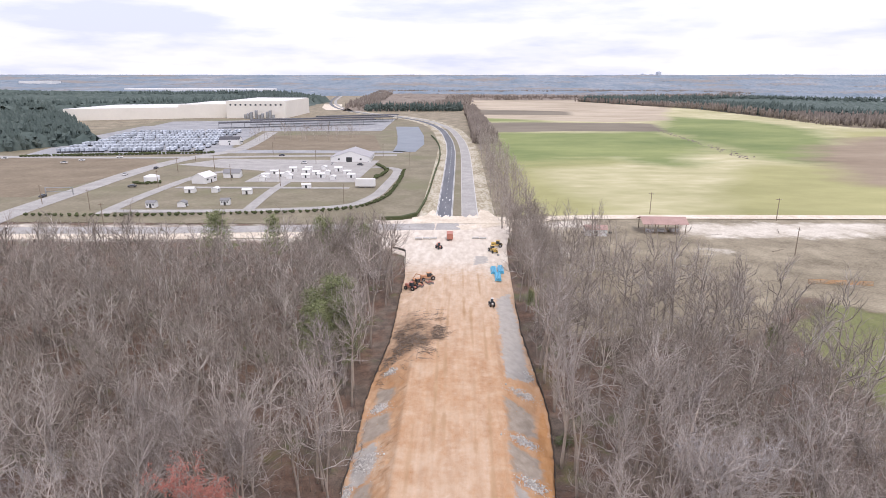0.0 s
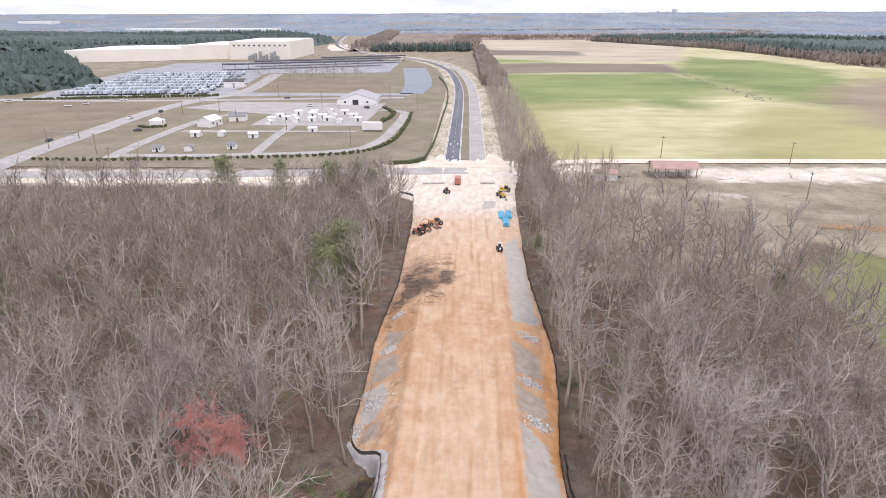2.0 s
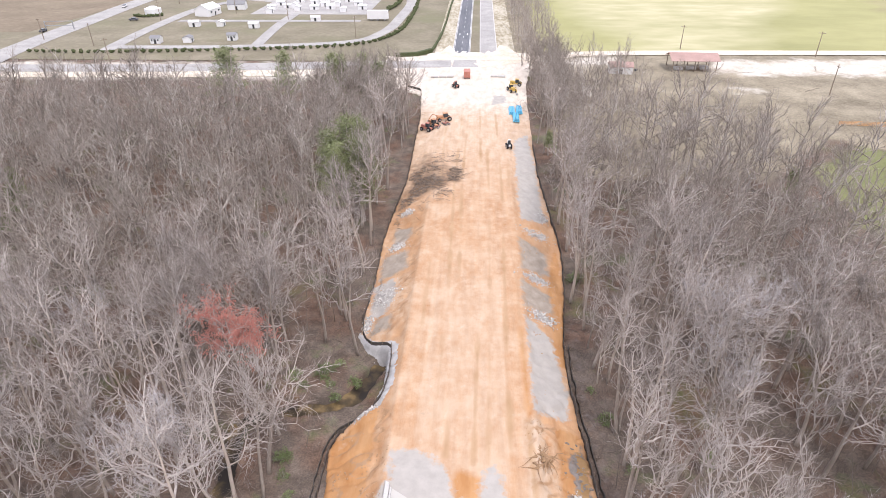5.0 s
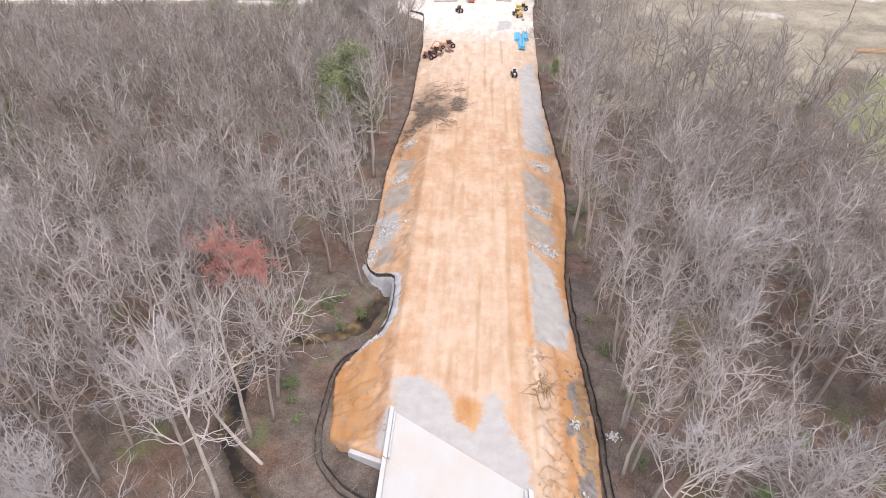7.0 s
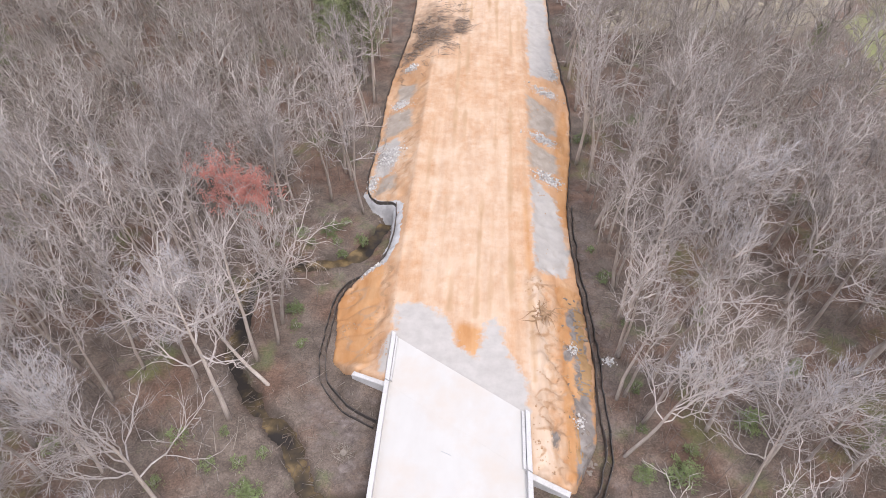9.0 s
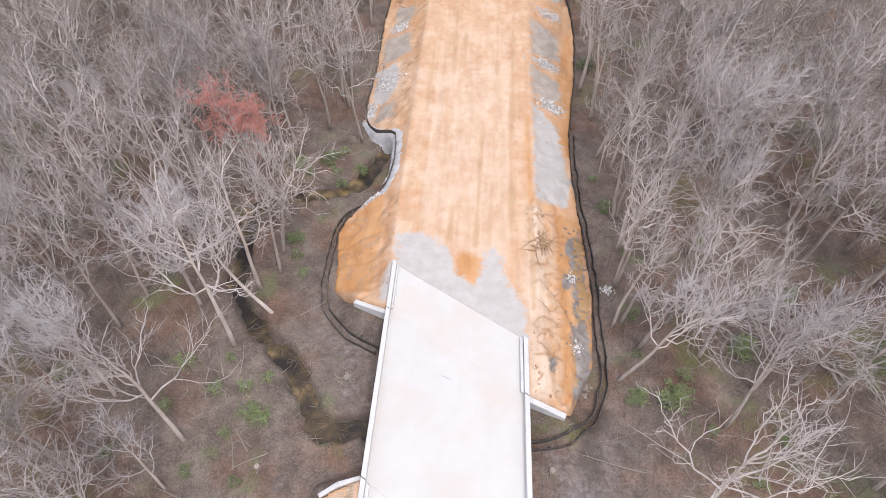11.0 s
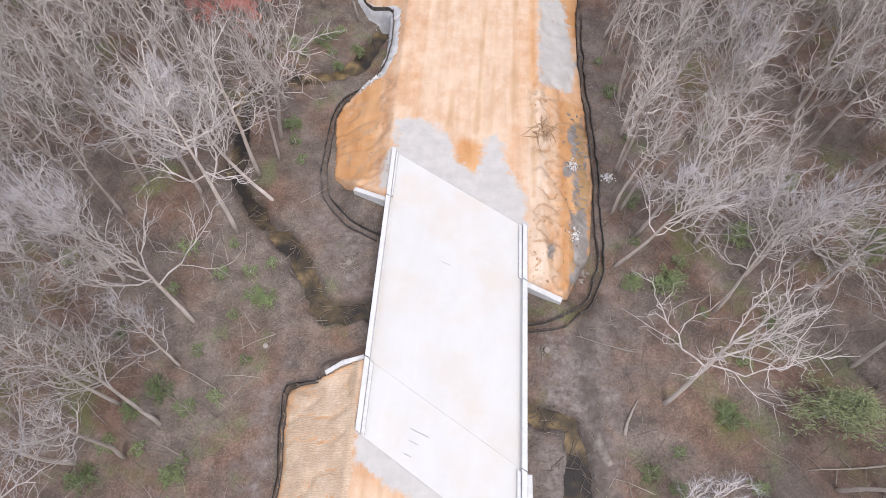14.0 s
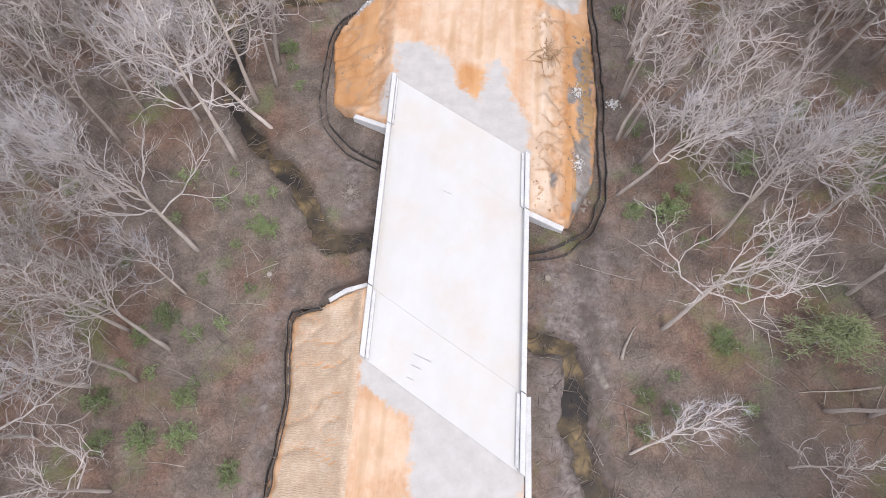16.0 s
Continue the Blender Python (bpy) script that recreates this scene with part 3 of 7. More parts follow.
def wob(x, y, s):
    """Smooth value noise of cell size s, -1 to 1."""
    u, v = (0.8 * x - 0.6 * y) / s, (0.6 * x + 0.8 * y) / s
    i, j = np.floor(u).astype(int), np.floor(v).astype(int)
    fu, fv = u - i, v - j
    fu, fv = fu * fu * (3 - 2 * fu), fv * fv * (3 - 2 * fv)
    g = lambda a, b: _table[a % 256, b % 256]
    return 2 * ((g(i, j) * (1 - fu) + g(i + 1, j) * fu) * (1 - fv) + (g(i, j + 1) * (1 - fu) + g(i + 1, j + 1) * fu) * fv) - 1


def natural(P):
    """The lie of the land without the works."""
    x, y = P[:, 0], P[:, 1]
    z = -4.0 + 3.7 * smooth(85, 205, y)
    near = 1 - smooth(190, 240, y)
    z = z + near * (0.28 * wob(x, y, 7.0) + 0.12 * wob(x + 40, y, 2.3))
    # earth banked against the wing walls
    for a, b, rise, reach in (((-10.2, 38.4), (-13.6, 39.9), 2.3, 3.4), ((7.4, 28.0), (10.8, 26.7), 2.4, 2.6), ((-10.0, 19.4), (-13.6, 17.8), 2.4, 2.2)):
        z = z + rise * (1 - smooth(0.2, reach, seg_dist(P, [a, b])))
    c = seg_dist(P, CREEK_L) + 0.55 * wob(x, y + 9, 2.2) + 0.32 * wob(x + 5, y, 0.9)
    z = z - 1.5 * (1 - smooth(0.45, 1.45, c)) * (1 - smooth(80, 90, y))
    r = np.hypot(x, y)
    z = z + 61.0 * smooth(2300, 4700, r) + 3.0 * smooth(1800, 3000, r) * wob(x, y, 420.0)
    return z


def fill_height(P):
    """The top of the earthworks, where they stand."""
    x, y = P[:, 0], P[:, 1]
    nat = natural(P)
    u = np.maximum(np.maximum(-10.2 - x, x - 8.6), 0) * (1 - smooth(150, 200, y))
    drop = np.minimum(u / 7.5, 1.0)
    low = np.minimum(nat + 0.35, -0.25)
    z = low * (drop ** 0.9)
    v = y + 0.62 * (x + 9.6)
    z = z - 0.55 * ((v > 11.7) & (v < 45.1) & (x > -9.4) & (x < 6.8))
    rough_zone = smooth(6.8, 8.2, x) * (1 - smooth(12.2, 13.4, x)) * smooth(26, 29, y) * (1 - smooth(56, 62, y))
    z = z + rough_zone * (0.34 * wob(x, y, 1.9) + 0.2 * wob(x, y, 0.8) - 0.62 * np.maximum(0, 1 - 6 * np.abs(wob(x * 1.4, y * 0.7 + 5, 2.4))))
    z = z - 0.05 + 0.012 * wob(x, y, 1.3) + 0.03 * wob(x, y, 5.3) + np.minimum(u, 1) * (0.16 * wob(x, y, 1.5) - 0.34 * np.maximum(0, 1 - 4 * np.abs(wob(x * 0.5, y, 1.7))) + 0.06 * wob(x, y, 0.5)) + 0.16 * np.exp(-((x - 8.9) / 0.5) ** 2) * (0.5 + 0.5 * wob(x, y, 1.4)) + 0.14 * np.exp(-((x + 10.0) / 0.5) ** 2) * (0.5 + 0.5 * wob(x, y, 2.0))
    return z


def works(P):
    """Signed distance to the earthworks (positive inside) and their height."""
    s = np.maximum(signed(P, NORTH_FILL), signed(P, SOUTH_FILL))
    return s + 0.10 * wob(P[:, 0], P[:, 1], 1.1), fill_height(P)


def land(P):
    """The ground's height, kept below the earthworks that lie on it."""
    s, f = works(P)
    nat = natural(P)
    z = np.where(s > 0, np.minimum(np.minimum(nat, f), f - np.minimum(s * 0.6, 0.4)), nat)
    return z


def top(P):
    """The highest surface at each point."""
    s, f = works(P)
    return np.where(s > 0, f, natural(P))


def top_at(x, y):
    return float(top(np.array([[x, y]], float))[0])


def grid_mesh(name, xs, ys, zf, mat, keep=None, smooth_on=True):
    X, Y = np.meshgrid(xs, ys)
    P = np.stack([X.ravel(), Y.ravel()], 1)
    Z = zf(P)
    nx, ny = len(xs), len(ys)
    idx = np.arange(nx * ny).reshape(ny, nx)
    F = np.stack([idx[:-1, :-1], idx[:-1, 1:], idx[1:, 1:], idx[1:, :-1]], -1).reshape(-1, 4)
    V = np.column_stack([P, Z])
    if keep is not None:
        k = keep(P)
        F = F[k[F].any(1)]
        used = np.unique(F)
        remap = np.full(len(V), -1)
        remap[used] = np.arange(len(used))
        V, F = V[used], remap[F]
    me = bpy.data.meshes.new(name)
    me.vertices.add(len(V))
    me.vertices.foreach_set("co", V.ravel())
    me.loops.add(F.size)
    me.loops.foreach_set("vertex_index", F.ravel().astype(np.int32))
    me.polygons.add(len(F))
    me.polygons.foreach_set("loop_start", np.arange(0, F.size, 4, dtype=np.int32))
    me.polygons.foreach_set("use_smooth", np.full(len(F), smooth_on))
    me.update(calc_edges=True)
    me.materials.append(mat)
    return me


def grown(start, first, factor, limit):
    out, s = [start], first
    while out[-1] < limit:
        out.append(out[-1] + s)
        s *= factor
    return out


# ---------------------------------------------------------------- ground, earthworks, creek
_side = grown(60.0, 1.5, 1.10, 4800)
gx = np.array([-v for v in _side[::-1]] + list(np.arange(-59.3, -36.0, 0.9)) + list(np.arange(-36.0, 24.0, 0.5)) + list(np.arange(24.0, 59.5, 0.9)) + _side)
gy = np.array([-v for v in grown(30.0, 3.0, 1.35, 900)[::-1]] + list(np.arange(-29.3, -12.0, 0.9)) + list(np.arange(-12.0, 82.0, 0.5)) + list(np.arange(82.0, 109.5, 0.9)) + grown(110.0, 1.2, 1.05, 4800))
ground = put("ground", grid_mesh("ground", gx, gy, land, M_LITTER))
tagged(ground, "brown leaf-littered woodland floor and open land", "ground", kind="stuff")
ground["kind"] = "structure"
BARE = [[(7.0, 26.0), (14.0, 27.0), (18.5, 33.0), (18.5, 20.0), (17.5, 6.0), (17.0, -3.0), (9.0, -4.0), (7.0, 8.0)],
        [(-10.0, 37.5), (-16.0, 40.0), (-17.5, 44.0), (-19.5, 46.0), (-21.0, 38.0), (-17.0, 33.0), (-14.0, 24.0), (-10.0, 20.0)],
        [(15.0, 32.0), (18.5, 36.0), (18.0, 60.0), (16.5, 90.0), (15.0, 80.0), (15.5, 54.0)], [(-19.0, 20.0), (-22.0, 14.0), (-21.0, -10.0), (-18.0, -10.0), (-18.0, 17.0)]]
_co = np.empty(len(ground.data.vertices) * 3, np.float32)
ground.data.vertices.foreach_get("co", _co)
_P = _co.reshape(-1, 3)[:, :2].astype(float)
_bare = np.max([np.clip(0.5 + signed(_P, b) / 9.0, 0, 1) for b in BARE], 0) * 0.62
_cd = seg_dist(_P, CREEK_L) + 0.7 * wob(_P[:, 0], _P[:, 1], 1.7)
# bank mask: wet mud and the painted shade of the bank edges
_dark_ground = np.clip(1.4 - _cd / 1.1, 0, 0.6) * (_P[:, 1] < 85)
_trail = seg_dist(_P, [(15.9, 31.0), (13.9, 26.0), (13.6, 20.6), (14.4, 15.5), (15.0, 8.0), (16.6, -6.0)]) + 1.1 * wob(_P[:, 0], _P[:, 1], 1.3)
_dark_ground = np.maximum(_dark_ground, np.clip(0.9 - _trail / 1.6, 0, 0.55))
_x, _y = _P[:, 0], _P[:, 1]
# the floor at the near right is darkened through the same mask
_dark_ground = np.maximum(_dark_ground, 0.42 * np.clip(0.5 + (signed(_P, [(21, -30), (80, -30), (80, 12), (33, 13), (24, 8)]) + 2.5 * wob(_x, _y, 4.0)) / 8.0, 0, 1))
_scrub = np.clip(0.5 + signed(_P, [(24, 140), (72, 138), (96, 165), (330, 160), (330, 262), (60, 262), (24, 245)]) / 14.0, 0, 1)
_sandy = np.max([np.clip(0.5 + signed(_P, o) / 16.0, 0, 1) for o in ([(86, 228), (150, 226), (190, 238), (190, 256), (92, 254)], [(80, 204), (100, 206), (100, 214), (80, 214)], [(28, 236), (62, 242), (62, 258), (34, 256)], [(30, 196), (44, 200), (44, 214), (30, 212)],
                                                                        [(-420, 212), (-30, 218), (-30, 246), (-420, 240)])], 0) * 0.72
_scrub = np.maximum(_scrub, smooth(240, 262, _y))
_sandy = np.maximum(_sandy, 0.66 * np.clip(0.5 + signed(_P, [(14.6, 14.8), (15.6, 13.0), (16.9, 10.0), (15.4, 9.6), (14.2, 12.0)]) / 2.0, 0, 1))
_green = np.clip(0.5 + signed(_P, [(82, 40), (330, 40), (330, 158), (108, 164), (86, 146)]) / 9.0, 0, 1)
_strip = np.clip(0.5 + signed(_P, [(100, 168), (108, 172), (330, 176), (330, 150), (118, 151), (106, 160)]) / 5.0, 0, 1)
_green = _green * (1 - 0.85 * _strip)
_scrub = np.maximum(_scrub, 0.8 * _strip)
for _n, _v in (("bare", _bare), ("wet", _dark_ground), ("scrub", _scrub), ("sandy", _sandy), ("green", _green)):
    ground.data.attributes.new(_n, "FLOAT", "POINT").data.foreach_set("value", _v.astype(np.float32))

rx = np.array(list(np.arange(-41, -20, 1.0)) + list(np.arange(-20, 18.5, 0.3)) + list(np.arange(18.6, 38, 1.0)))
ry = np.array(list(np.arange(-40, -12, 0.8)) + list(np.arange(-12, 62, 0.3)) + list(np.arange(62, 264, 0.55)))
dirt_road = put("dirt_road", grid_mesh("dirt_road", rx, ry,
                                       lambda P: (lambda s, f: f + np.clip(s * 7, -6.5, 0.02))(*works(P)), M_DIRT, lambda P: works(P)[0] > -1.0))
tagged(dirt_road, "graded orange dirt roadbed with tyre tracks and rough shoulders", "dirt road", kind="structure")


def drape(name, outline, lift, mat, label, category, step=0.5, rough_edge=0.5, cell=1.6, kind="structure", base=top):
    """A patch that lies on the surface inside an uneven outline."""
    o = np.array(outline, float)
    lo, hi = o.min(0) - 1.5, o.max(0) + 1.5

    def sd(P):
        return signed(P, outline) + rough_edge * wob(P[:, 0] + 13, P[:, 1], cell) + 0.4 * rough_edge * wob(P[:, 0], P[:, 1] + 31, cell / 3.1)
    me = grid_mesh(name, np.arange(lo[0], hi[0], step), np.arange(lo[1], hi[1], step),
                   lambda P: base(P) + np.clip(sd(P) * 0.25, -0.3, lift) + 0.25 * lift * wob(P[:, 0], P[:, 1], 0.6), mat, lambda P: sd(P) > -0.8)
    return tagged(put(name, me), label, category, kind=kind)


def ellipse(cx, cy, a, b, n=14, rot=0.0):
    c, s = math.cos(rot), math.sin(rot)
    return [(cx + a * math.cos(t) * c - b * math.sin(t) * s, cy + a * math.cos(t) * s + b * math.sin(t) * c) for t in [2 * math.pi * i / n for i in range(n)]]


def offset_line(pts, w):
    """The outline of a strip of width w along pts; w may change along it."""
    left, right = [], []
    n = len(pts)
    ws = w if isinstance(w, (list, tuple)) else [w] * n
    for i, (x, y) in enumerate(pts):
        a, b = pts[max(i - 1, 0)], pts[min(i + 1, n - 1)]
        dx, dy = b[0] - a[0], b[1] - a[1]
        d = math.hypot(dx, dy)
        left.append((x - dy / d * ws[i] / 2, y + dx / d * ws[i] / 2))
        right.append((x + dy / d * ws[i] / 2, y - dx / d * ws[i] / 2))
    return left + right[::-1]


# water stands in the carved channel
bm = bmesh.new()
prism(bm, offset_line(CREEK_L, 5.0), -5.3, -4.78)
creek = part("creek", bm, M_WATER, None)
tagged(creek, "shallow brown creek water winding between muddy banks", "creek", kind="structure")

# patches on the roadbed and beside it
M_LINER = plain("pale_ditch_liner", (0.44, 0.435, 0.43), 0.8, v=0.2, scale=1.2)
def bank(P):
    """The fill and the steep face that falls from its edge."""
    e, f = works(P)
    return np.maximum(f + np.clip((e + 0.22) * 7, -6.5, 0.02), natural(P))


drape("ditch_liner", offset_line([(-18.3, 77.0), (-16.0, 73.7), (-12.5, 72.0), (-12.1, 71.2), (-11.9, 66.0), (-11.8, 63.2), (-13.1, 60.1), (-15.4, 58.2)], [0.7, 1.5, 1.9, 1.9, 1.7, 1.9, 2.0, 0.7]), 0.10, M_LINER, "pale grey fabric liner along the creek-side fill", "liner", 0.2, 0.10, 0.9, base=bank)
drape("tracked_slope", [(-10.0, 18.4), (-11.8, 17.6), (-13.6, 16.6), (-17.3, 15.6), (-17.4, 12.0), (-16.8, 6.0), (-17.5, -8.0), (-9.3, -8.0), (-9.6, 10.0)], 0.05, M_TRACKED, "tan fill slope printed with dozer track marks", "embankment", 0.3, 0.2)

_me = dirt_road.data
_co = np.empty(len(_me.vertices) * 3, np.float32)
_me.vertices.foreach_get("co", _co)
_P = _co.reshape(-1, 3)[:, :2].astype(float)


def zone(outlines, soft, k=1.0):
    return np.max([np.clip(0.5 + signed(_P, o) / soft, 0, 1) for o in outlines], 0) * k


_x, _y = _P[:, 0], _P[:, 1]
GREY = [[(-9.3, 44.8), (-9.4, 50.2), (-7.0, 51.0), (-4.5, 49.4), (-2.4, 47.2), (-1.6, 44.0), (1.2, 42.4), (2.0, 47.6), (3.2, 48.6), (4.6, 43.6), (6.6, 40.0), (6.9, 34.6)],
        [(-9.5, 11.8), (-9.0, 8.5), (-3.8, 5.5), (-3.2, -6.0), (6.6, -6.0), (6.9, 2.2)],
        [(9.0, 58.5), (9.0, 79.0), (12.6, 76.0), (13.9, 64.0), (13.4, 59.0)],
        [(10.2, 114.0), (10.8, 158.0), (14.6, 164.0), (15.2, 140.0), (15.2, 116.0)], [(-17.2, 81.5), (-17.8, 91.0), (-14.6, 92.0), (-13.6, 87.0), (-15.2, 81.5)],
        [(-10.4, 40.2), (-9.4, 40.2), (-9.4, 46.0), (-10.6, 44.0)], [(5.0, 190.0), (9.0, 192.0), (10.0, 199.0), (6.0, 200.0)]]
ASH = [[(8.9, 82.0), (8.9, 89.8), (14.0, 88.4), (13.8, 82.6)], [(9.4, 94.0), (9.4, 105.0), (14.4, 103.0), (14.2, 95.0)], [(-17.4, 93.0), (-17.4, 101.0), (-13.2, 101.0), (-12.4, 94.5)], [(-16.6, 104.0), (-16.4, 112.0), (-13.0, 110.0), (-13.4, 105.0)],
       [(-16.6, 76.5), (-16.0, 80.0), (-13.8, 80.5), (-13.6, 77.0)]]
PALE = [[(-19.0, 74.0), (-19.0, 84.0), (-17.2, 84.0), (-16.6, 78.0), (-13.0, 75.5), (-13.5, 73.2)], [(-14.5, 79.0), (-14.0, 92.0), (-11.5, 92.0), (-11.0, 78.0)], [(7.2, 28.0), (7.4, 57.0), (10.6, 56.0), (11.4, 44.0), (10.4, 29.0)]]
ORANGE = [[(-1.6, 43.4), (-2.2, 46.6), (-1.0, 48.4), (2.0, 46.8), (1.4, 42.2)], [(7.4, 44.0), (7.4, 76.0), (8.3, 76.0), (8.3, 44.0)], [(11.6, 29.0), (11.8, 56.0), (14.4, 56.0), (14.8, 34.0), (13.6, 29.5)], [(-17.5, 44.0), (-18.0, 54.0), (-13.0, 58.5), (-12.6, 42.0)],
          [(13.4, 70.0), (14.4, 92.0), (16.6, 104.0), (15.4, 78.0), (14.4, 70.0)]]
MUDDY = [ellipse(12.6, 45.5, 0.9, 1.3), ellipse(13.2, 50.6, 0.8, 1.5), ellipse(13.0, 37.5, 0.7, 1.8), ellipse(9.8, 33.0, 0.5, 1.2), [(12.0, 28.5), (13.0, 40.0), (13.0, 52.0), (14.6, 55.0), (15.2, 44.0), (14.8, 32.0)]]
RUTS = [[(-7.6, 52), (-7.9, 80), (-8.2, 120), (-8.6, 168)], [(-4.6, 50), (-4.2, 90), (-4.8, 130), (-4.0, 190)], [(-2.8, 50), (-2.4, 90), (-3.0, 130), (-2.2, 190)], [(0.6, 49), (1.2, 80), (1.6, 120), (1.2, 190)],
        [(2.4, 49), (3.0, 80), (3.4, 120), (3.0, 190)], [(5.2, 46), (5.6, 80), (6.4, 130), (6.0, 180)], [(7.9, 40), (7.8, 60), (7.9, 100), (8.4, 150)], [(-6.6, 8), (-6.9, -10)], [(-8.2, 8), (-8.5, -10)]]
layers = {"rut": np.max([np.exp(-((seg_dist(_P, r) + 0.25 * wob(_x, _y, 3.0)) / 0.42) ** 2) * np.clip(0.55 + 0.9 * wob(_x + 7 * k, _y * 0.35, 4.0), 0, 1) for k, r in enumerate(RUTS)], 0),
          # painted shade of erosion grooves on the rough slopes
          "rill_shade": np.maximum(0, 1 - 3.2 * np.abs(wob(_x * 0.75, _y * 1.2 + 11, 1.9))) * zone([[(7.2, 27.5), (7.4, 57.0), (12.0, 57.0), (12.4, 28.5)], [(-17.6, 42.0), (-17.8, 56.0), (-13.0, 60.0), (-10.0, 60.0), (-10.0, 42.0)], [(-15.0, 75.0), (-15.0, 110.0), (-10.2, 110.0), (-10.2, 75.0)]], 2.0),
          "ash": zone(ASH, 3.0), "pale": np.clip(0.8 * zone(PALE, 2.0) + 0.26 + 0.75 * smooth(105, 200, _y) + 0.25 * (np.abs(_x + 1) < 6) * smooth(30, 60, _y) * (1 - smooth(75, 110, _y)), 0, 1),
          "orange": 0.75 * zone(ORANGE, 1.6) * (1 - 0.7 * zone(PALE, 1.0)) + 0.38 * (np.clip((_x - 8.4) / 1.5, 0, 1) + np.clip((-9.6 - _x) / 1.5, 0, 1)) * (1 - smooth(110, 150, _y)),
          "damp": 0.75 * zone([[(-17.5, 122.0), (-10.0, 124.0), (-4.0, 131.0), (-4.5, 136.0), (-9.0, 142.0), (-13.0, 150.0), (-16.5, 142.0)]], 8.0) + 0.25 * np.clip(np.abs(wob(_x, _y, 3.0)) * 2 - 0.9, 0, 1),
          "sand": 1.0 * smooth(164, 212, _y), "grey": zone(GREY, 3.6), "mud": 0.85 * zone(MUDDY, 2.2)}
for _n, _v in layers.items():
    _me.attributes.new(_n, "FLOAT", "POINT").data.foreach_set("value", _v.astype(np.float32))



drape("orange_puddle", [(13.6, 40.0), (13.4, 46.0), (13.5, 52.5), (14.8, 53.5), (15.2, 46.0), (15.0, 40.5)], 0.05, M_PUDDLE, "orange muddy puddle standing in the ditch", "puddle", 0.3, 0.7, 1.4)
drape("orange_puddle", [(12.0, 30.0), (12.2, 36.5), (13.0, 36.0), (12.8, 30.5)], 0.05, M_PUDDLE, "orange muddy puddle at the foot of the fill", "puddle", 0.3, 0.4, 1.4)


# ---------------------------------------------------------------- bridge
SKEW = 0.62


def at_v(x, v):
    """The place on the skewed line v at x."""
    return (x, v - SKEW * (x + 9.6))


def skew_slab(bm, x0, x1, v0, v1, z0, z1):
    return prism(bm, [at_v(x0, v0), at_v(x1, v0), at_v(x1, v1), at_v(x0, v1)], z0, z1)


bridge = thing("bridge", "new pale concrete road bridge with low parapets over a creek", "bridge")
for v0, v1, nm, lab in ((11.3, 18.775, "approach_slab", "grey-white approach slab"), (18.79, 38.52, "deck", "bright white concrete deck"), (38.525, 45.5, "approach_slab", "grey-white approach slab")):
    bm = bmesh.new()
    skew_slab(bm, -9.1, 6.5, v0, v1, -0.35, 0.0)
    part(nm, bm, M_DECK, bridge, lab)
for x0, x1 in ((-9.62, -9.1), (6.5, 7.02)):
    for v0, v1 in ((11.3, 18.72), (18.82, 38.46), (38.56, 45.5)):
        bm = bmesh.new()
        skew_slab(bm, x0, x1, v0, v1, -0.55, 0.82 if 18 < v0 < 30 else 0.80)
        bmesh.ops.bevel(bm, geom=[e for e in bm.edges if all(v.co.z > 0 for v in e.verts)], offset=0.05, segments=1, affect="EDGES")
        part("parapet", bm, M_CONC, bridge)
for x0, x1, v0, v1 in ((-9.06, -8.72, 11.5, 18.6), (6.13, 6.46, 38.6, 45.3), (6.13, 6.46, 11.6, 18.4), (-9.06, -8.86, 39.0, 45.3)):
    bm = bmesh.new()
    skew_slab(bm, x0, x1, v0, v1, 0.004, 0.42)
    part("end_kerb", bm, M_CONC, bridge, "thicker parapet end block")
for v in (18.9, 38.4):
    s = 1 if v > 30 else -1
    bm = bmesh.new()
    skew_slab(bm, -9.7, 6.95, v, v + s * 0.8, -5.2, -0.36)
    part("abutment", bm, M_CONC, bridge)
for i in range(7):
    x = -8.6 + i * 2.45
    bm = bmesh.new()
    prism(bm, [at_v(x - 0.35, 19.0), at_v(x + 0.35, 19.0), at_v(x + 0.35, 38.2), at_v(x - 0.35, 38.2)], -1.3, -0.36)
    part("girder", bm, M_CONC, bridge)


def wing_wall(a, b, w, z1a, z1b, label):
    """A retaining wall from a to b, thick, with its top falling from z1a to z1b."""
    bm = bmesh.new()
    d = Vector((b[0] - a[0], b[1] - a[1])).normalized()
    n = Vector((-d.y, d.x)) * w / 2
    lo, hi = [], []
    for p, z in ((a, z1a), (b, z1b)):
        for s in (-1, 1):
            lo.append(bm.verts.new((p[0] + s * n.x, p[1] + s * n.y, -5.3)))
            hi.append(bm.verts.new((p[0] + s * n.x, p[1] + s * n.y, z)))
    q = [0, 1, 3, 2]
    for i in range(4):
        j = (i + 1) % 4
        bm.faces.new((lo[q[i]], lo[q[j]], hi[q[j]], hi[q[i]]))
    bm.faces.new([hi[k] for k in q])
    bm.faces.new([lo[k] for k in q])
    bmesh.ops.recalc_face_normals(bm, faces=bm.faces[:])
    bmesh.ops.bevel(bm, geom=[e for e in bm.edges if all(v.co.z > -4 for v in e.verts)], offset=0.06, segments=1, affect="EDGES")
    part("wing_wall", bm, M_CONC, bridge, label)


wing_wall((-9.7, 38.5), (-13.9, 40.3), 0.6, -0.3, -1.1, "short concrete wing wall")
wing_wall((7.0, 28.4), (11.0, 26.9), 0.65, -0.3, -0.9, "short concrete wing wall")
wing_wall((-9.8, 18.95), (-12.0, 18.3), 0.5, -0.3, -0.6, "cranked concrete wing wall")
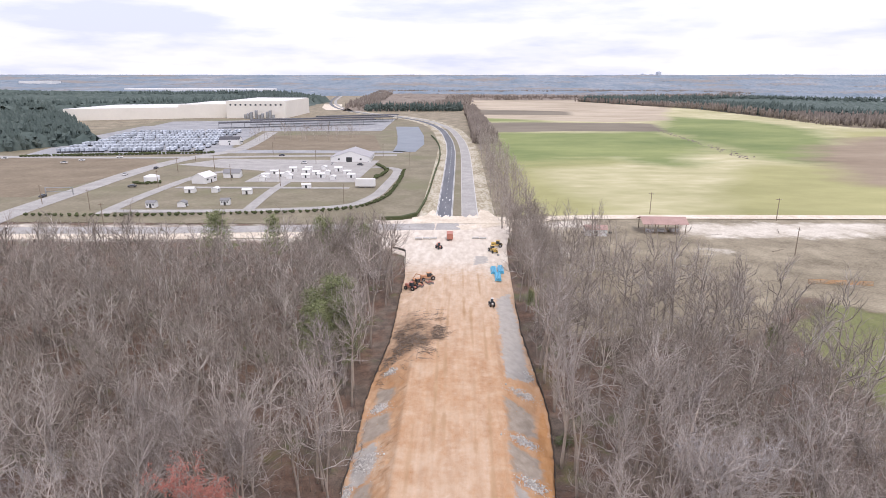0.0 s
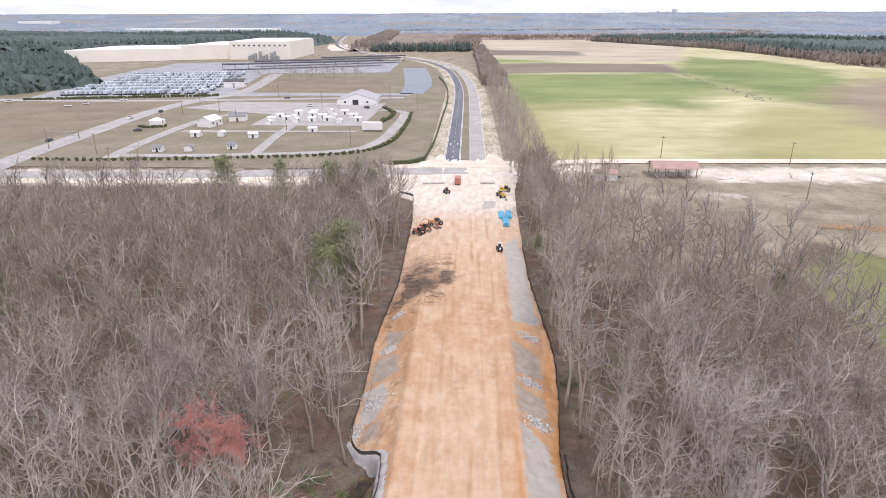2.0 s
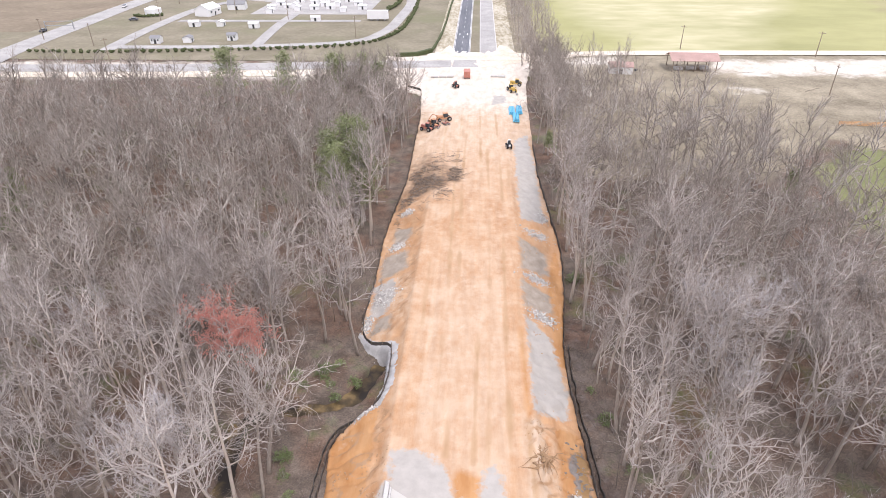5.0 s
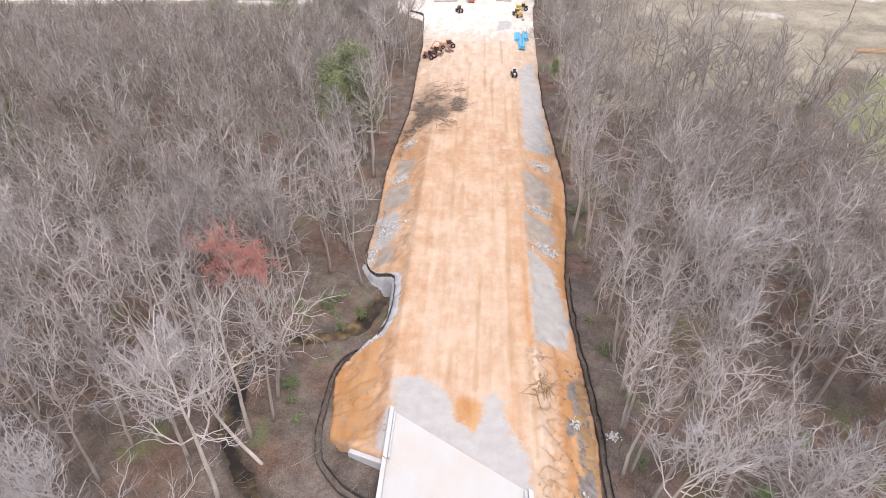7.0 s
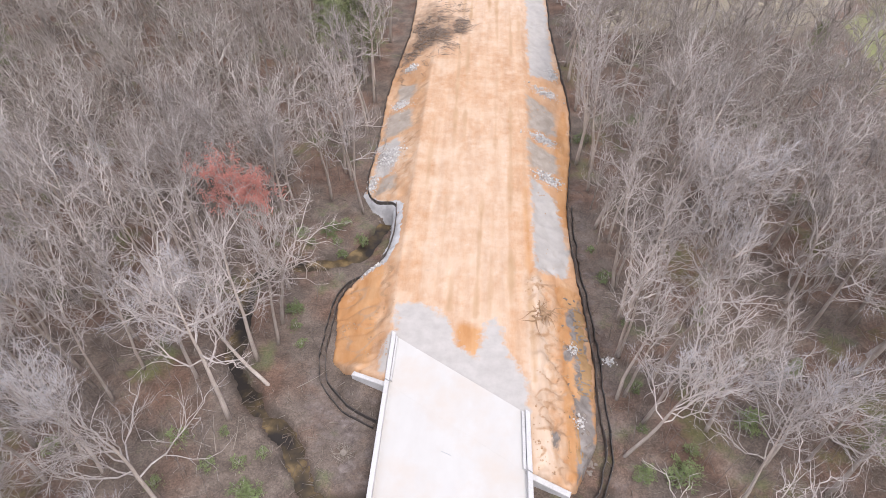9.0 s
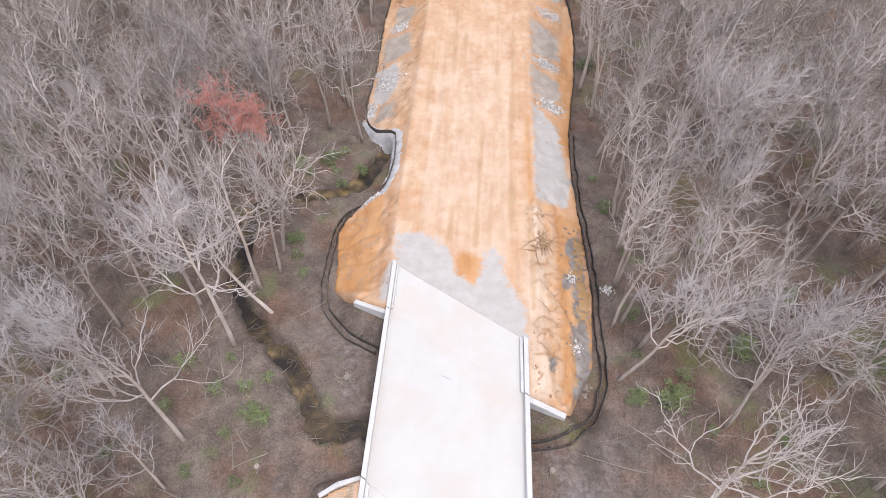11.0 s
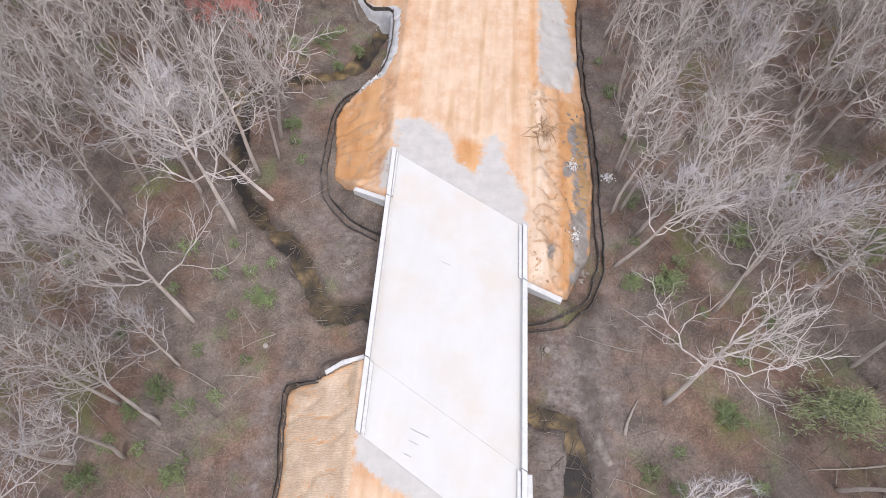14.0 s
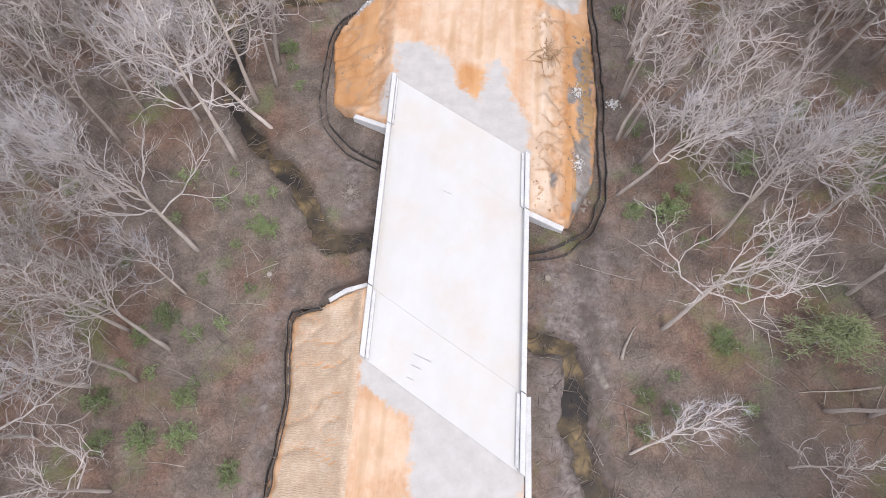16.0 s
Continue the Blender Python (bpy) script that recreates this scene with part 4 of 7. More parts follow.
wing_wall((-12.0, 18.3), (-13.9, 17.3), 0.5, -0.6, -1.5, "cranked concrete wing wall")
wing_wall((7.3, 8.4), (7.6, -8.0), 0.6, -0.2, -0.3, "long concrete wing wall along the road")

for (x, y, r) in ((-2.0, 30.2, 0.5), (-3.4, 11.6, 0.9), (-3.9, 10.6, 0.5), (-4.4, 9.4, 0.35)):
    bm = bmesh.new()
    rod(bm, (x - r, y + 0.3 * r, 0.03), (x + r, y - 0.5 * r, 0.03), 0.03, 6)
    ob = part("scrap_bar", bm, M_STEEL, None)
    tagged(ob, "short dark scrap bar lying on the bridge deck", "scrap bar")


# ---------------------------------------------------------------- silt fences
def silt_fence(pts, side=0.0, h=0.75):
    """Black fabric on stakes along pts, shifted sideways by side."""
    if side:
        k = len(pts)
        pts = offset_line(pts, 2 * abs(side))[:k] if side > 0 else offset_line(pts, 2 * abs(side))[k:][::-1]
    fine = []
    for (x0, y0), (x1, y1) in zip(pts[:-1], pts[1:]):
        n = max(1, round(math.hypot(x1 - x0, y1 - y0) / 1.2))
        fine += [(x0 + (x1 - x0) * i / n, y0 + (y1 - y0) * i / n) for i in range(n)]
    fine.append(pts[-1])
    arr = np.array(fine)
    arr[1:-1] = 0.25 * arr[:-2] + 0.5 * arr[1:-1] + 0.25 * arr[2:]
    arr = arr + 0.14 * np.stack([wob(arr[:, 1], arr[:, 0], 2.0), wob(arr[:, 0], arr[:, 1], 2.6)], 1)
    z = top(arr)
    ob = thing("silt_fence", "black silt fence sagging on wooden stakes along the works", "silt fence")
    outline = offset_line([tuple(p) for p in arr], 0.09)
    n = len(arr)
    V, F = [], []
    for i in range(n):
        l, r = outline[i], outline[2 * n - 1 - i]
        hh = h * (0.85 + 0.25 * random.random())
        lean = 0.25 * (random.random() - 0.3)
        V += [(l[0], l[1], z[i] - 0.3), (r[0], r[1], z[i] - 0.3), (r[0] + lean, r[1], z[i] + hh), (l[0] + lean, l[1], z[i] + hh)]
    for i in range(n - 1):
        a, b = 4 * i, 4 * i + 4
        F += [(a + k, a + (k + 1) % 4, b + (k + 1) % 4, b + k) for k in range(4)]
    put("fabric", mesh_from("fabric", V, F, M_FABRIC), ob)
    bm = bmesh.new()
    box(bm, (0, 0, 0.4), (0.07, 0.07, 1.6))
    me = bpy.data.meshes.new("stake")
    bm.to_mesh(me)
    bm.free()
    me.materials.append(M_STAKE)
    for i in range(0, n, 2):
        put("stake", me, ob, m=pose(arr[i][0] + 0.1, arr[i][1], z[i], random.uniform(-6, 6), random.uniform(-6, 6), random.uniform(0, 90)))
    return ob


silt_fence(FENCE_NW[:6] + [(-15.3, 58.3), (-13.1, 59.9), (-11.95, 63.2), (-12.15, 71.6), (-16.0, 73.6), (-18.1, 77.3)] + FENCE_NW[12:])
silt_fence(FENCE_NW[:8], 0.75, 0.55)
silt_fence(FENCE_NE)
silt_fence(FENCE_NE[:9], -0.8, 0.55)
silt_fence(FENCE_SW)
silt_fence(FENCE_SW[:5], 0.55, 0.6)


# ---------------------------------------------------------------- trees
def sticks(name, S, mat, tips=None, sides=3, mat2=None):
    """One mesh out of tapered bars S (rows p0, p1, r0, r1) and pointed twigs tips (p0, p1, r0)."""
    V, F, off, split = [], [], 0, 0

    def frame_of(d):
        d = d / np.maximum(np.linalg.norm(d, axis=1, keepdims=True), 1e-6)
        up = np.where(np.abs(d[:, 2:3]) > 0.9, [[1.0, 0, 0]], [[0, 0, 1.0]])
        u = np.cross(d, up)
        u /= np.linalg.norm(u, axis=1, keepdims=True)
        return u, np.cross(d, u)
    fs = []
    if S is not None and len(S):
        S = np.asarray(S, float)
        p0, p1, r0, r1 = S[:, :3], S[:, 3:6], S[:, 6:7], S[:, 7:8]
        u, w = frame_of(p1 - p0)
        rings = []
        for p, r in ((p0, r0), (p1, r1)):
            for k in range(sides):
                a = 2 * math.pi * k / sides
                rings.append(p + r * (u * math.cos(a) + w * math.sin(a)))
        R = np.stack(rings, 1)
        V.append(R.reshape(-1, 3))
        b = np.arange(len(S))[:, None] * 2 * sides
        for k in range(sides):
            j = (k + 1) % sides
            fs.append(np.concatenate([b + k, b + j, b + sides + j, b + sides + k], 1))
        off = len(S) * 2 * sides
    quads = np.concatenate(fs) if fs else np.zeros((0, 4), int)
    tris = np.zeros((0, 3), int)
    if tips is not None and len(tips):
        T = np.asarray(tips, float)
        p0, p1, r0 = T[:, :3], T[:, 3:6], T[:, 6:7]
        u, w = frame_of(p1 - p0)
        R = np.stack([p0 + r0 * (u * math.cos(a) + w * math.sin(a)) for a in (0, 2.094, 4.189)] + [p1], 1)
        V.append(R.reshape(-1, 3))
        b = off + np.arange(len(T))[:, None] * 4
        tris = np.concatenate([np.concatenate([b + i, b + (i + 1) % 3, b + 3], 1) for i in range(3)])
    V = np.concatenate(V)
    return V, quads, tris


def raw_mesh(name, V, quads, tris, mats, tri_mat=0):
    me = bpy.data.meshes.new(name)
    me.vertices.add(len(V))
    me.vertices.foreach_set("co", np.ascontiguousarray(V, dtype=np.float32).ravel())
    loops = np.concatenate([quads.ravel(), tris.ravel()]).astype(np.int32)
    me.loops.add(len(loops))
    me.loops.foreach_set("vertex_index", loops)
    n = len(quads) + len(tris)
    me.polygons.add(n)
    st = np.concatenate([np.arange(len(quads)) * 4, len(quads) * 4 + np.arange(len(tris)) * 3]).astype(np.int32)
    me.polygons.foreach_set("loop_start", st)
    for m in mats:
        me.materials.append(m)
    if tri_mat:
        me.polygons.foreach_set("material_index", np.concatenate([np.zeros(len(quads), np.int32), np.full(len(tris), tri_mat, np.int32)]))
    me.polygons.foreach_set("use_smooth", np.full(n, True))
    me.update(calc_edges=True)
    return me


def tube(rows, sides=6):
    """One closed bar along a chain of rows (p0, p1, r0, r1)."""
    R = np.asarray(rows, float)
    pts = np.vstack([R[:, :3], R[-1:, 3:6]])
    rad = np.append(R[:, 6], R[-1, 7])
    d = np.gradient(pts, axis=0)
    d /= np.linalg.norm(d, axis=1, keepdims=True)
    ref = np.array([1.0, 0, 0]) if abs(d[0][2]) > 0.8 else np.array([0, 0, 1.0])
    u = np.cross(d, ref)
    u /= np.linalg.norm(u, axis=1, keepdims=True)
    w = np.cross(d, u)
    a = np.arange(sides) * 2 * math.pi / sides
    V = pts[:, None] + rad[:, None, None] * (u[:, None] * np.cos(a)[None, :, None] + w[:, None] * np.sin(a)[None, :, None])
    n = len(pts)
    V = np.vstack([V.reshape(-1, 3), pts[:1], pts[-1:]])
    k, j = np.arange(sides), (np.arange(sides) + 1) % sides
    Q = np.concatenate([np.stack([i * sides + k, i * sides + j, (i + 1) * sides + j, (i + 1) * sides + k], 1) for i in range(n - 1)])
    T = np.concatenate([np.stack([np.full(sides, n * sides), j, k], 1), np.stack([np.full(sides, n * sides + 1), (n - 1) * sides + k, (n - 1) * sides + j], 1)])
    return V, Q, T


def grow(rs, H, first, spread, limbs, kids, twigs, subs=4, lean=0.05, up=0.75, twig_len=1.15, wig=0.27, stem=0.86, thick=0.98, segs=(6, 4, 2), fine=0.72):
    """A bare tree: rows for the trunk, for sinuous limbs that fork three times, and for twigs."""
    trunk, wood, tips = [], [], []

    def unit(v):
        return v / max(math.sqrt(v[0] * v[0] + v[1] * v[1] + v[2] * v[2]), 1e-6)

    def run(p, d, L, r, n, lift, wiggle, out, r_end):
        pts, rr, bend = [p], [r], np.zeros(3)
        for i in range(n):
            bend = -0.35 * bend + rs.normal(0, wiggle, 3)
            d = unit(d + bend + np.array([0, 0, lift]))
            q = pts[-1] + d * (L / n)
            rr.append(r + (r_end - r) * (i + 1) / n)
            out.append([*pts[-1], *q, rr[-2], rr[-1]])
            pts.append(q)
        return np.array(pts), rr

    def aside(base, turn, angle, lift):
        """A way that leaves base by angle, turned about it."""
        ref = np.array([0, 0, 1.0]) if abs(base[2]) < 0.9 else np.array([1.0, 0, 0])
        u = unit(np.cross(base, ref))
        w = np.cross(base, u)
        return unit(base * math.cos(angle) + (u * math.cos(turn) + w * math.sin(turn)) * math.sin(angle) + np.array([0, 0, lift]))

    def along(pts, t):
        k = min(t * (len(pts) - 1), len(pts) - 1.001)
        a = int(k)
        return a, pts[a] + (pts[a + 1] - pts[a]) * (k - a), unit(pts[a + 1] - pts[a])

    d0 = unit(np.array([rs.normal(0, lean), rs.normal(0, lean), 1.0]))
    tr = 0.0125 * H * rs.uniform(0.85, 1.15)
    P, Rr = run(np.array([0, 0, -0.5]), d0, H * stem, tr, 8, 0.05, 0.05, trunk, tr * (0.22 if stem > 0.7 else 0.45))
    axes = []
    for i in range(limbs):
        h = first / stem * 0.9 + (0.985 - first / stem * 0.9) * ((i + rs.rand()) / limbs) ** 0.9
        h = min(h, 0.985)
        a, p, _ = along(P, h)
        r = Rr[a] * rs.uniform(0.45, 0.7)
        az = i * 2.4 + rs.normal(0, 0.5)
        tt = i / limbs
        el = (0.45 + 0.75 * tt) * up + rs.normal(0, 0.14)
        d = np.array([math.cos(az) * math.cos(el), math.sin(az) * math.cos(el), math.sin(el)])
        axes.append((p, d, spread * (1.1 - 0.45 * tt) * rs.uniform(0.75, 1.2), r))
    axes.append((P[-1], unit(P[-1] - P[-2]), spread * 0.75, Rr[-1]))
    for p, d, L, r in axes:
        lp, lr = run(p, d, L, max(r, 0.10 * thick), segs[0], 0.10, wig, wood, 0.045 * thick)
        t0 = rs.uniform(0, 6.28)
        for k in range(kids):
            t = 1.0 if k == kids - 1 else 0.22 + 0.74 * (k + rs.rand()) / kids
            a, q, base = along(lp, t)
            dd = aside(base, t0 + k * 2.7 + rs.normal(0, 0.4), rs.uniform(0.45, 0.95) if t < 1 else 0.35, 0.14)
            bl = L * (0.60 - 0.25 * t) * rs.uniform(0.7, 1.25)
            bp, br = run(q, dd, bl, max(0.052 * thick, 0.5 * lr[a]), segs[1], 0.08, wig * 1.2, wood, 0.028 * thick)
            t1 = rs.uniform(0, 6.28)
            for m in range(subs):
                t2 = 1.0 if m == subs - 1 else 0.25 + 0.7 * (m + rs.rand()) / subs
                a2, q2, base2 = along(bp, t2)
                d2 = aside(base2, t1 + m * 2.9 + rs.normal(0, 0.4), rs.uniform(0.4, 0.9) if t2 < 1 else 0.3, 0.10)
                sl = max(bl * rs.uniform(0.35, 0.6), 0.6 * twig_len)
                sp, sr = run(q2, d2, sl, 0.029 * thick * fine, segs[2], 0.06, wig * 1.2, wood, 0.017 * thick * fine)
                for j in range(twigs):
                    t3 = 0.2 + 0.8 * (j + rs.rand()) / twigs
                    a3, q3, base3 = along(sp, t3)
                    d3 = aside(base3, rs.uniform(0, 6.28), rs.uniform(0.2, 0.9), 0.10)
                    tips.append([*q3, *(q3 + d3 * twig_len * rs.uniform(0.5, 1.2)), 0.017 * thick * fine])
    return trunk, wood, tips


def tree_proto(seed, label, twig_mat=None, buds=False, name="bare_tree", **kw):
    rs = np.random.RandomState(seed)
    trunk, wood, tips = grow(rs, **kw)
    ob = thing(name, label, "tree")
    V, q, t = tube(trunk, 7)
    put("trunk", raw_mesh("trunk", V, q, t, [M_TRUNK]), ob)
    V, q, t = sticks("crown", wood, None, tips)
    put("crown", raw_mesh("crown", V, q, t, [M_BARK, twig_mat or M_TWIG], 1), ob)
    if buds:
        T = np.asarray(tips)
        T = T[T[:, 5] > 14.0]
        k = rs.randint(0, len(T), 5200)
        c = T[k, :3] + (T[k, 3:6] - T[k, :3]) * rs.uniform(0.4, 1.15, (len(k), 1)) + rs.normal(0, 0.2, (len(k), 3))
        s = rs.uniform(0.035, 0.08, (len(k), 1))
        base = np.array([[1, 1, 1], [-1, -1, 1], [-1, 1, -1], [1, -1, -1]])
        V = (c[:, None, :] + base[None] * s[:, None, :]).reshape(-1, 3)
        b = np.arange(len(k))[:, None] * 4
        tri = np.concatenate([b + np.array([[0, 1, 2]]), b + np.array([[0, 3, 1]]), b + np.array([[0, 2, 3]]), b + np.array([[1, 3, 2]])])
        put("blossom", raw_mesh("blossom", V, np.zeros((0, 4), int), tri, [M_BUD]), ob, "red early spring buds")
    return ob


def set_at(ob, x, y, s=1.0, rz=0.0, tip=(0, 0), z=None):
    zz = top_at(x, y) if z is None else z
    return pose(x, y, zz - 0.1, tip[0], tip[1], 0) @ pose(0, 0, 0, 0, 0, rz) @ Matrix.Diagonal((s, s, s, 1))


TALL = dict(H=21, first=0.44, spread=6.8, limbs=8, kids=6, subs=4, twigs=5, up=0.98)
BROAD = dict(H=20, first=0.38, spread=8.2, limbs=8, kids=7, subs=5, twigs=5, up=0.95, wig=0.30, stem=0.62)
SLIM = dict(H=20, first=0.62, spread=3.6, limbs=7, kids=5, subs=3, twigs=4, up=1.0, wig=0.22)
YOUNG = dict(H=11, first=0.28, spread=3.2, limbs=8, kids=5, subs=3, twigs=5, up=0.9, thick=0.65, fine=0.9)
protos = {}
for key, seed, lab, kw in (("tall", 11, "tall leafless hardwood with a grey trunk", TALL), ("tall2", 12, "tall leafless hardwood with a grey trunk", TALL), ("tall3", 13, "tall leafless hardwood with a grey trunk", TALL),
                           ("broad", 21, "spreading leafless hardwood with pale twisted limbs", BROAD), ("broad2", 22, "spreading leafless hardwood with a pale lilac-grey crown", BROAD), ("broad3", 23, "spreading leafless hardwood with pale twisted limbs", BROAD),
                           ("slim", 31, "slim leafless tree with a bare straight trunk", SLIM), ("slim2", 32, "slim leafless tree with a bare straight trunk", SLIM),
                           ("young", 41, "young leafless understorey tree", YOUNG), ("pale_young", 42, "small leaning tree with a pale lilac-grey crown", YOUNG)):
    protos[key] = tree_proto(seed, lab, M_TWIGPALE if key in ("broad2", "pale_young") else None, **kw)
HIDE = []


def plant(key, x, y, s=1.0, rz=None, tip=None, group="woodland trees"):
    rz = random.uniform(0, 360) if rz is None else rz
    tip = (random.uniform(-4, 4), random.uniform(-4, 4)) if tip is None else tip
    src = protos[key]
    m = set_at(src, x, y, s, rz, tip)
    if key not in HIDE:
        HIDE.append(key)
        src.matrix_basis = m
        ob = src
    else:
        ob = copy_thing(src, m)
    ob["group"] = group
    return ob


taken = []


def stand(key, x, y, s=1.0, rz=None, tip=None):
    taken.append((x, y))
    return plant(key, x, y, s, rz, tip)


# trees that stand out singly; lean in degrees: (towards -y, towards +x)
stand("broad", -30.3, 22.9, 1.08, 30, (-12, -14))
stand("broad2", -24.7, 39.8, 1.12, 0, (-27, -50))
stand("tall2", -41.0, 41.0, 0.98, 60)
stand("pale_young", -30.6, 17.8, 1.15, 80, (-12, -16))
stand("broad3", -31.0, 11.4, 0.92, 200, (-17, -24))
stand("broad2", -38.5, 7.0, 0.95, 10)
stand("broad3", -33.5, -3.0, 0.85, 120, (0, -6))
stand("broad", 22.1, 17.0, 1.0, 150, (-10, 15))
stand("pale_young", 18.1, 3.9, 0.95, 40, (-22, 38))
stand("tall2", 28.9, 28.0, 0.95, 70)
stand("broad2", 17.9, 33.0, 0.88, 20, (-12, 25))
stand("slim2", 18.1, 40.4, 1.0, 0, (0, 2))
stand("slim", 19.1, 47.0, 1.1, 0, (0, 3))
stand("tall", 20.8, 37.5, 1.0, 50, (0, 8))
stand("slim", 22.5, 43.0, 1.1, 50, (0, 4))
stand("slim2", 21.0, 52.5, 1.1, 50, (0, 5))
stand("slim", 24.5, 49.0, 1.1, 90, (0, 5))
stand("slim2", 20.0, 58.0, 1.1)
stand("slim2", -34.8, 56.1, 0.62)
stand("tall2", -22.8, 82.9, 1.1)
stand("slim", -20.4, 79.0, 0.7)
stand("slim2", -25.3, 79.5, 0.7)
stand("slim2", -21.0, 96.0, 1.15)
stand("tall3", 17.6, 88.0, 1.15)
stand("slim", 18.9, 71.0, 1.0)
stand("slim2", 20.6, 68.0, 0.9)
stand("slim2", 20.0, 86.0, 1.0)
stand("tall", -22.0, 112.0, 1.1)
stand("slim", 20.0, 108.0, 1.1)

re_ = np.random.RandomState(44)
for side in (-1, 1):
    for y in np.arange(42, 152, 5.0):
        if side < 0 and y < 76:
            continue
        x = side * (re_.uniform(18.2, 21.5) if side > 0 else re_.uniform(20.8, 24.5))
        stand(("slim", "slim2", "tall", "slim", "young")[re_.randint(5)], x, y + re_.uniform(-1.5, 1.5), re_.uniform(0.85, 1.15))

red = tree_proto(51, "red-budding maple with a pale leaning trunk beside the creek", name="maple_tree", buds=True, H=19, first=0.5, spread=6.6, limbs=10, kids=6, subs=3, twigs=4, up=0.9)
red.matrix_basis = set_at(red, -25.8, 55.7, 0.98, 20, (-9, -14))
taken.append((-26.1, 55.7))


def clear_of_works(x, y, m):
    P = np.array([[x, y]], float)
    return max(signed(P, NORTH_FILL)[0], signed(P, SOUTH_FILL)[0]) < -m and seg_dist(P, CREEK_L)[0] > 2.2


def in_woods(x, y):
    d = math.hypot(y, 64)
    if x < 0:
        if x > -17.5 - (3 if y < 60 else 0) or x < -(0.80 * d + 14) or y > 170 + 6 * math.sin(x / 9) + (10 if x > -45 else 0):
            return False
        if y < 70 and x > -24 and y > 20:
            return False
        return True
    if x < 16.2 + (3 if y < 35 else 0) or x > 0.80 * d + 14:
        return False
    edge = 150 + 5 * math.sin(x / 7) + (10 if x < 30 else 0) - 0.10 * max(0, x - 60)
    if x > 80 + 5 * math.sin(y / 9) - 0.1 * max(0, y - 90):
        return False
    return y < edge


PINES = [(-24.2, 113.0, 1.0), (-27.0, 119.0, 1.1), (-30.5, 116.5, 1.0), (-25.0, 121.5, 1.05), (-28.2, 112.5, 0.95), (-76.0, 180.0, 0.98), (-59.5, 184.0, 0.9), (-41.0, 180.0, 0.9), (-35.0, 184.0, 0.86), (-29.0, 178.0, 0.84), (-45.0, 186.0, 0.85)]
taken += [(a, b) for a, b, c in PINES] + [(-27.5, 104.0), (-29.5, 105.0), (-25.5, 104.5), (37.5, 16.0), (40.0, 18.5), (34.5, 14.5), (41.0, 14.5), (36.5, 19.5)]
OPEN_FLOOR = [(-14.0, 46.0), (-27.0, 46.0), (-25.5, 24.0), (-29.5, 10.0), (-31.0, -14.0), (-14.0, -14.0)]
spots = []
rw = np.random.RandomState(77)
for yy in np.arange(-12, 224, 5.2):
    for xx in np.arange(-190, 130, 5.2):
        x, y = xx + rw.uniform(-2.1, 2.1), yy + rw.uniform(-2.1, 2.1)
        if not in_woods(x, y) or rw.rand() < 0.16:
            continue
        if min((x - a) ** 2 + (y - b) ** 2 for a, b in taken) < 16 or not clear_of_works(x, y, 1.0):
            continue
        if y < 45 and abs(x) < 50 and rw.rand() < 0.45:
            continue
        if 17 < x < 33 and y < 14 or inside(np.array([[x, y]]), OPEN_FLOOR)[0]:
            continue
        spots.append((math.hypot(x, y), x, y))
spots.sort()
near, far = spots[:215], spots[215:]
TREE_KINDS = ("tall", "tall2", "tall3", "broad", "broad2", "broad3", "slim", "slim2", "young")
for d, x, y in near:
    edge = x > 0 and x < 24 or x < 0 and x > -25
    k = rw.choice(TREE_KINDS, p=(0.1, 0.1, 0.1, 0.03, 0.02, 0.03, 0.24, 0.23, 0.15) if edge else (0.15, 0.15, 0.16, 0.14, 0.09, 0.14, 0.035, 0.035, 0.10))
    plant(k, x, y, rw.uniform(0.82, 1.12), rw.uniform(0, 360), (rw.uniform(-5, 5), rw.uniform(-5, 5)))


def wood_stuff(name, places, label, seed, base_z=None, mats=None, twigs=3, kids=4, scale=(0.72, 1.2), limbs=8):
    """Many trees too far off to count, as one mesh."""
    rs = np.random.RandomState(seed)
    kinds = []
    for k in range(6):
        kw = dict(H=20, first=0.40, spread=7.0, limbs=limbs, kids=kids, subs=3, fine=0.62, twigs=twigs, twig_len=1.5, up=0.8, wig=0.22, thick=1.35, segs=(4, 2, 1), stem=0.7)
        if k % 3 == 1:
            kw.update(first=0.50, spread=5.4, up=0.9, stem=0.86)
        tr, wd, tp = grow(rs, **kw)
        tp = np.asarray(tp)
        V, q, t = sticks("w", np.concatenate([np.asarray(tr), np.asarray(wd)]), None, tp)
        kinds.append((V, q, t))
    Vs, Qs, Ts, off = [], [], [], 0
    P = np.array([(x, y) for x, y in places])
    Z = top(P) if base_z is None else np.full(len(P), base_z)
    for (x, y), z in zip(P, Z):
        V, q, t = kinds[rs.randint(6)]
        a, s = rs.uniform(0, 6.283), rs.uniform(*scale)
        c, sn = math.cos(a) * s, math.sin(a) * s
        W = np.column_stack([V[:, 0] * c - V[:, 1] * sn + x, V[:, 0] * sn + V[:, 1] * c + y, V[:, 2] * s * rs.uniform(0.9, 1.1) + z])
        Vs.append(W)
        Qs.append(q + off)
        Ts.append(t + off)
        off += len(V)
    me = raw_mesh(name, np.concatenate(Vs), np.concatenate(Qs), np.concatenate(Ts), mats or [M_BARKFAR, M_TWIGFAR], 1)
    return tagged(put(name, me), label, "woodland", kind="stuff")


wood_stuff("woodland", [(x, y) for d, x, y in far if x < 0], "dense grey leafless woodland", 3)
wood_stuff("woodland", [(x, y) for d, x, y in far if x >= 0], "dense grey-brown leafless woodland", 4)


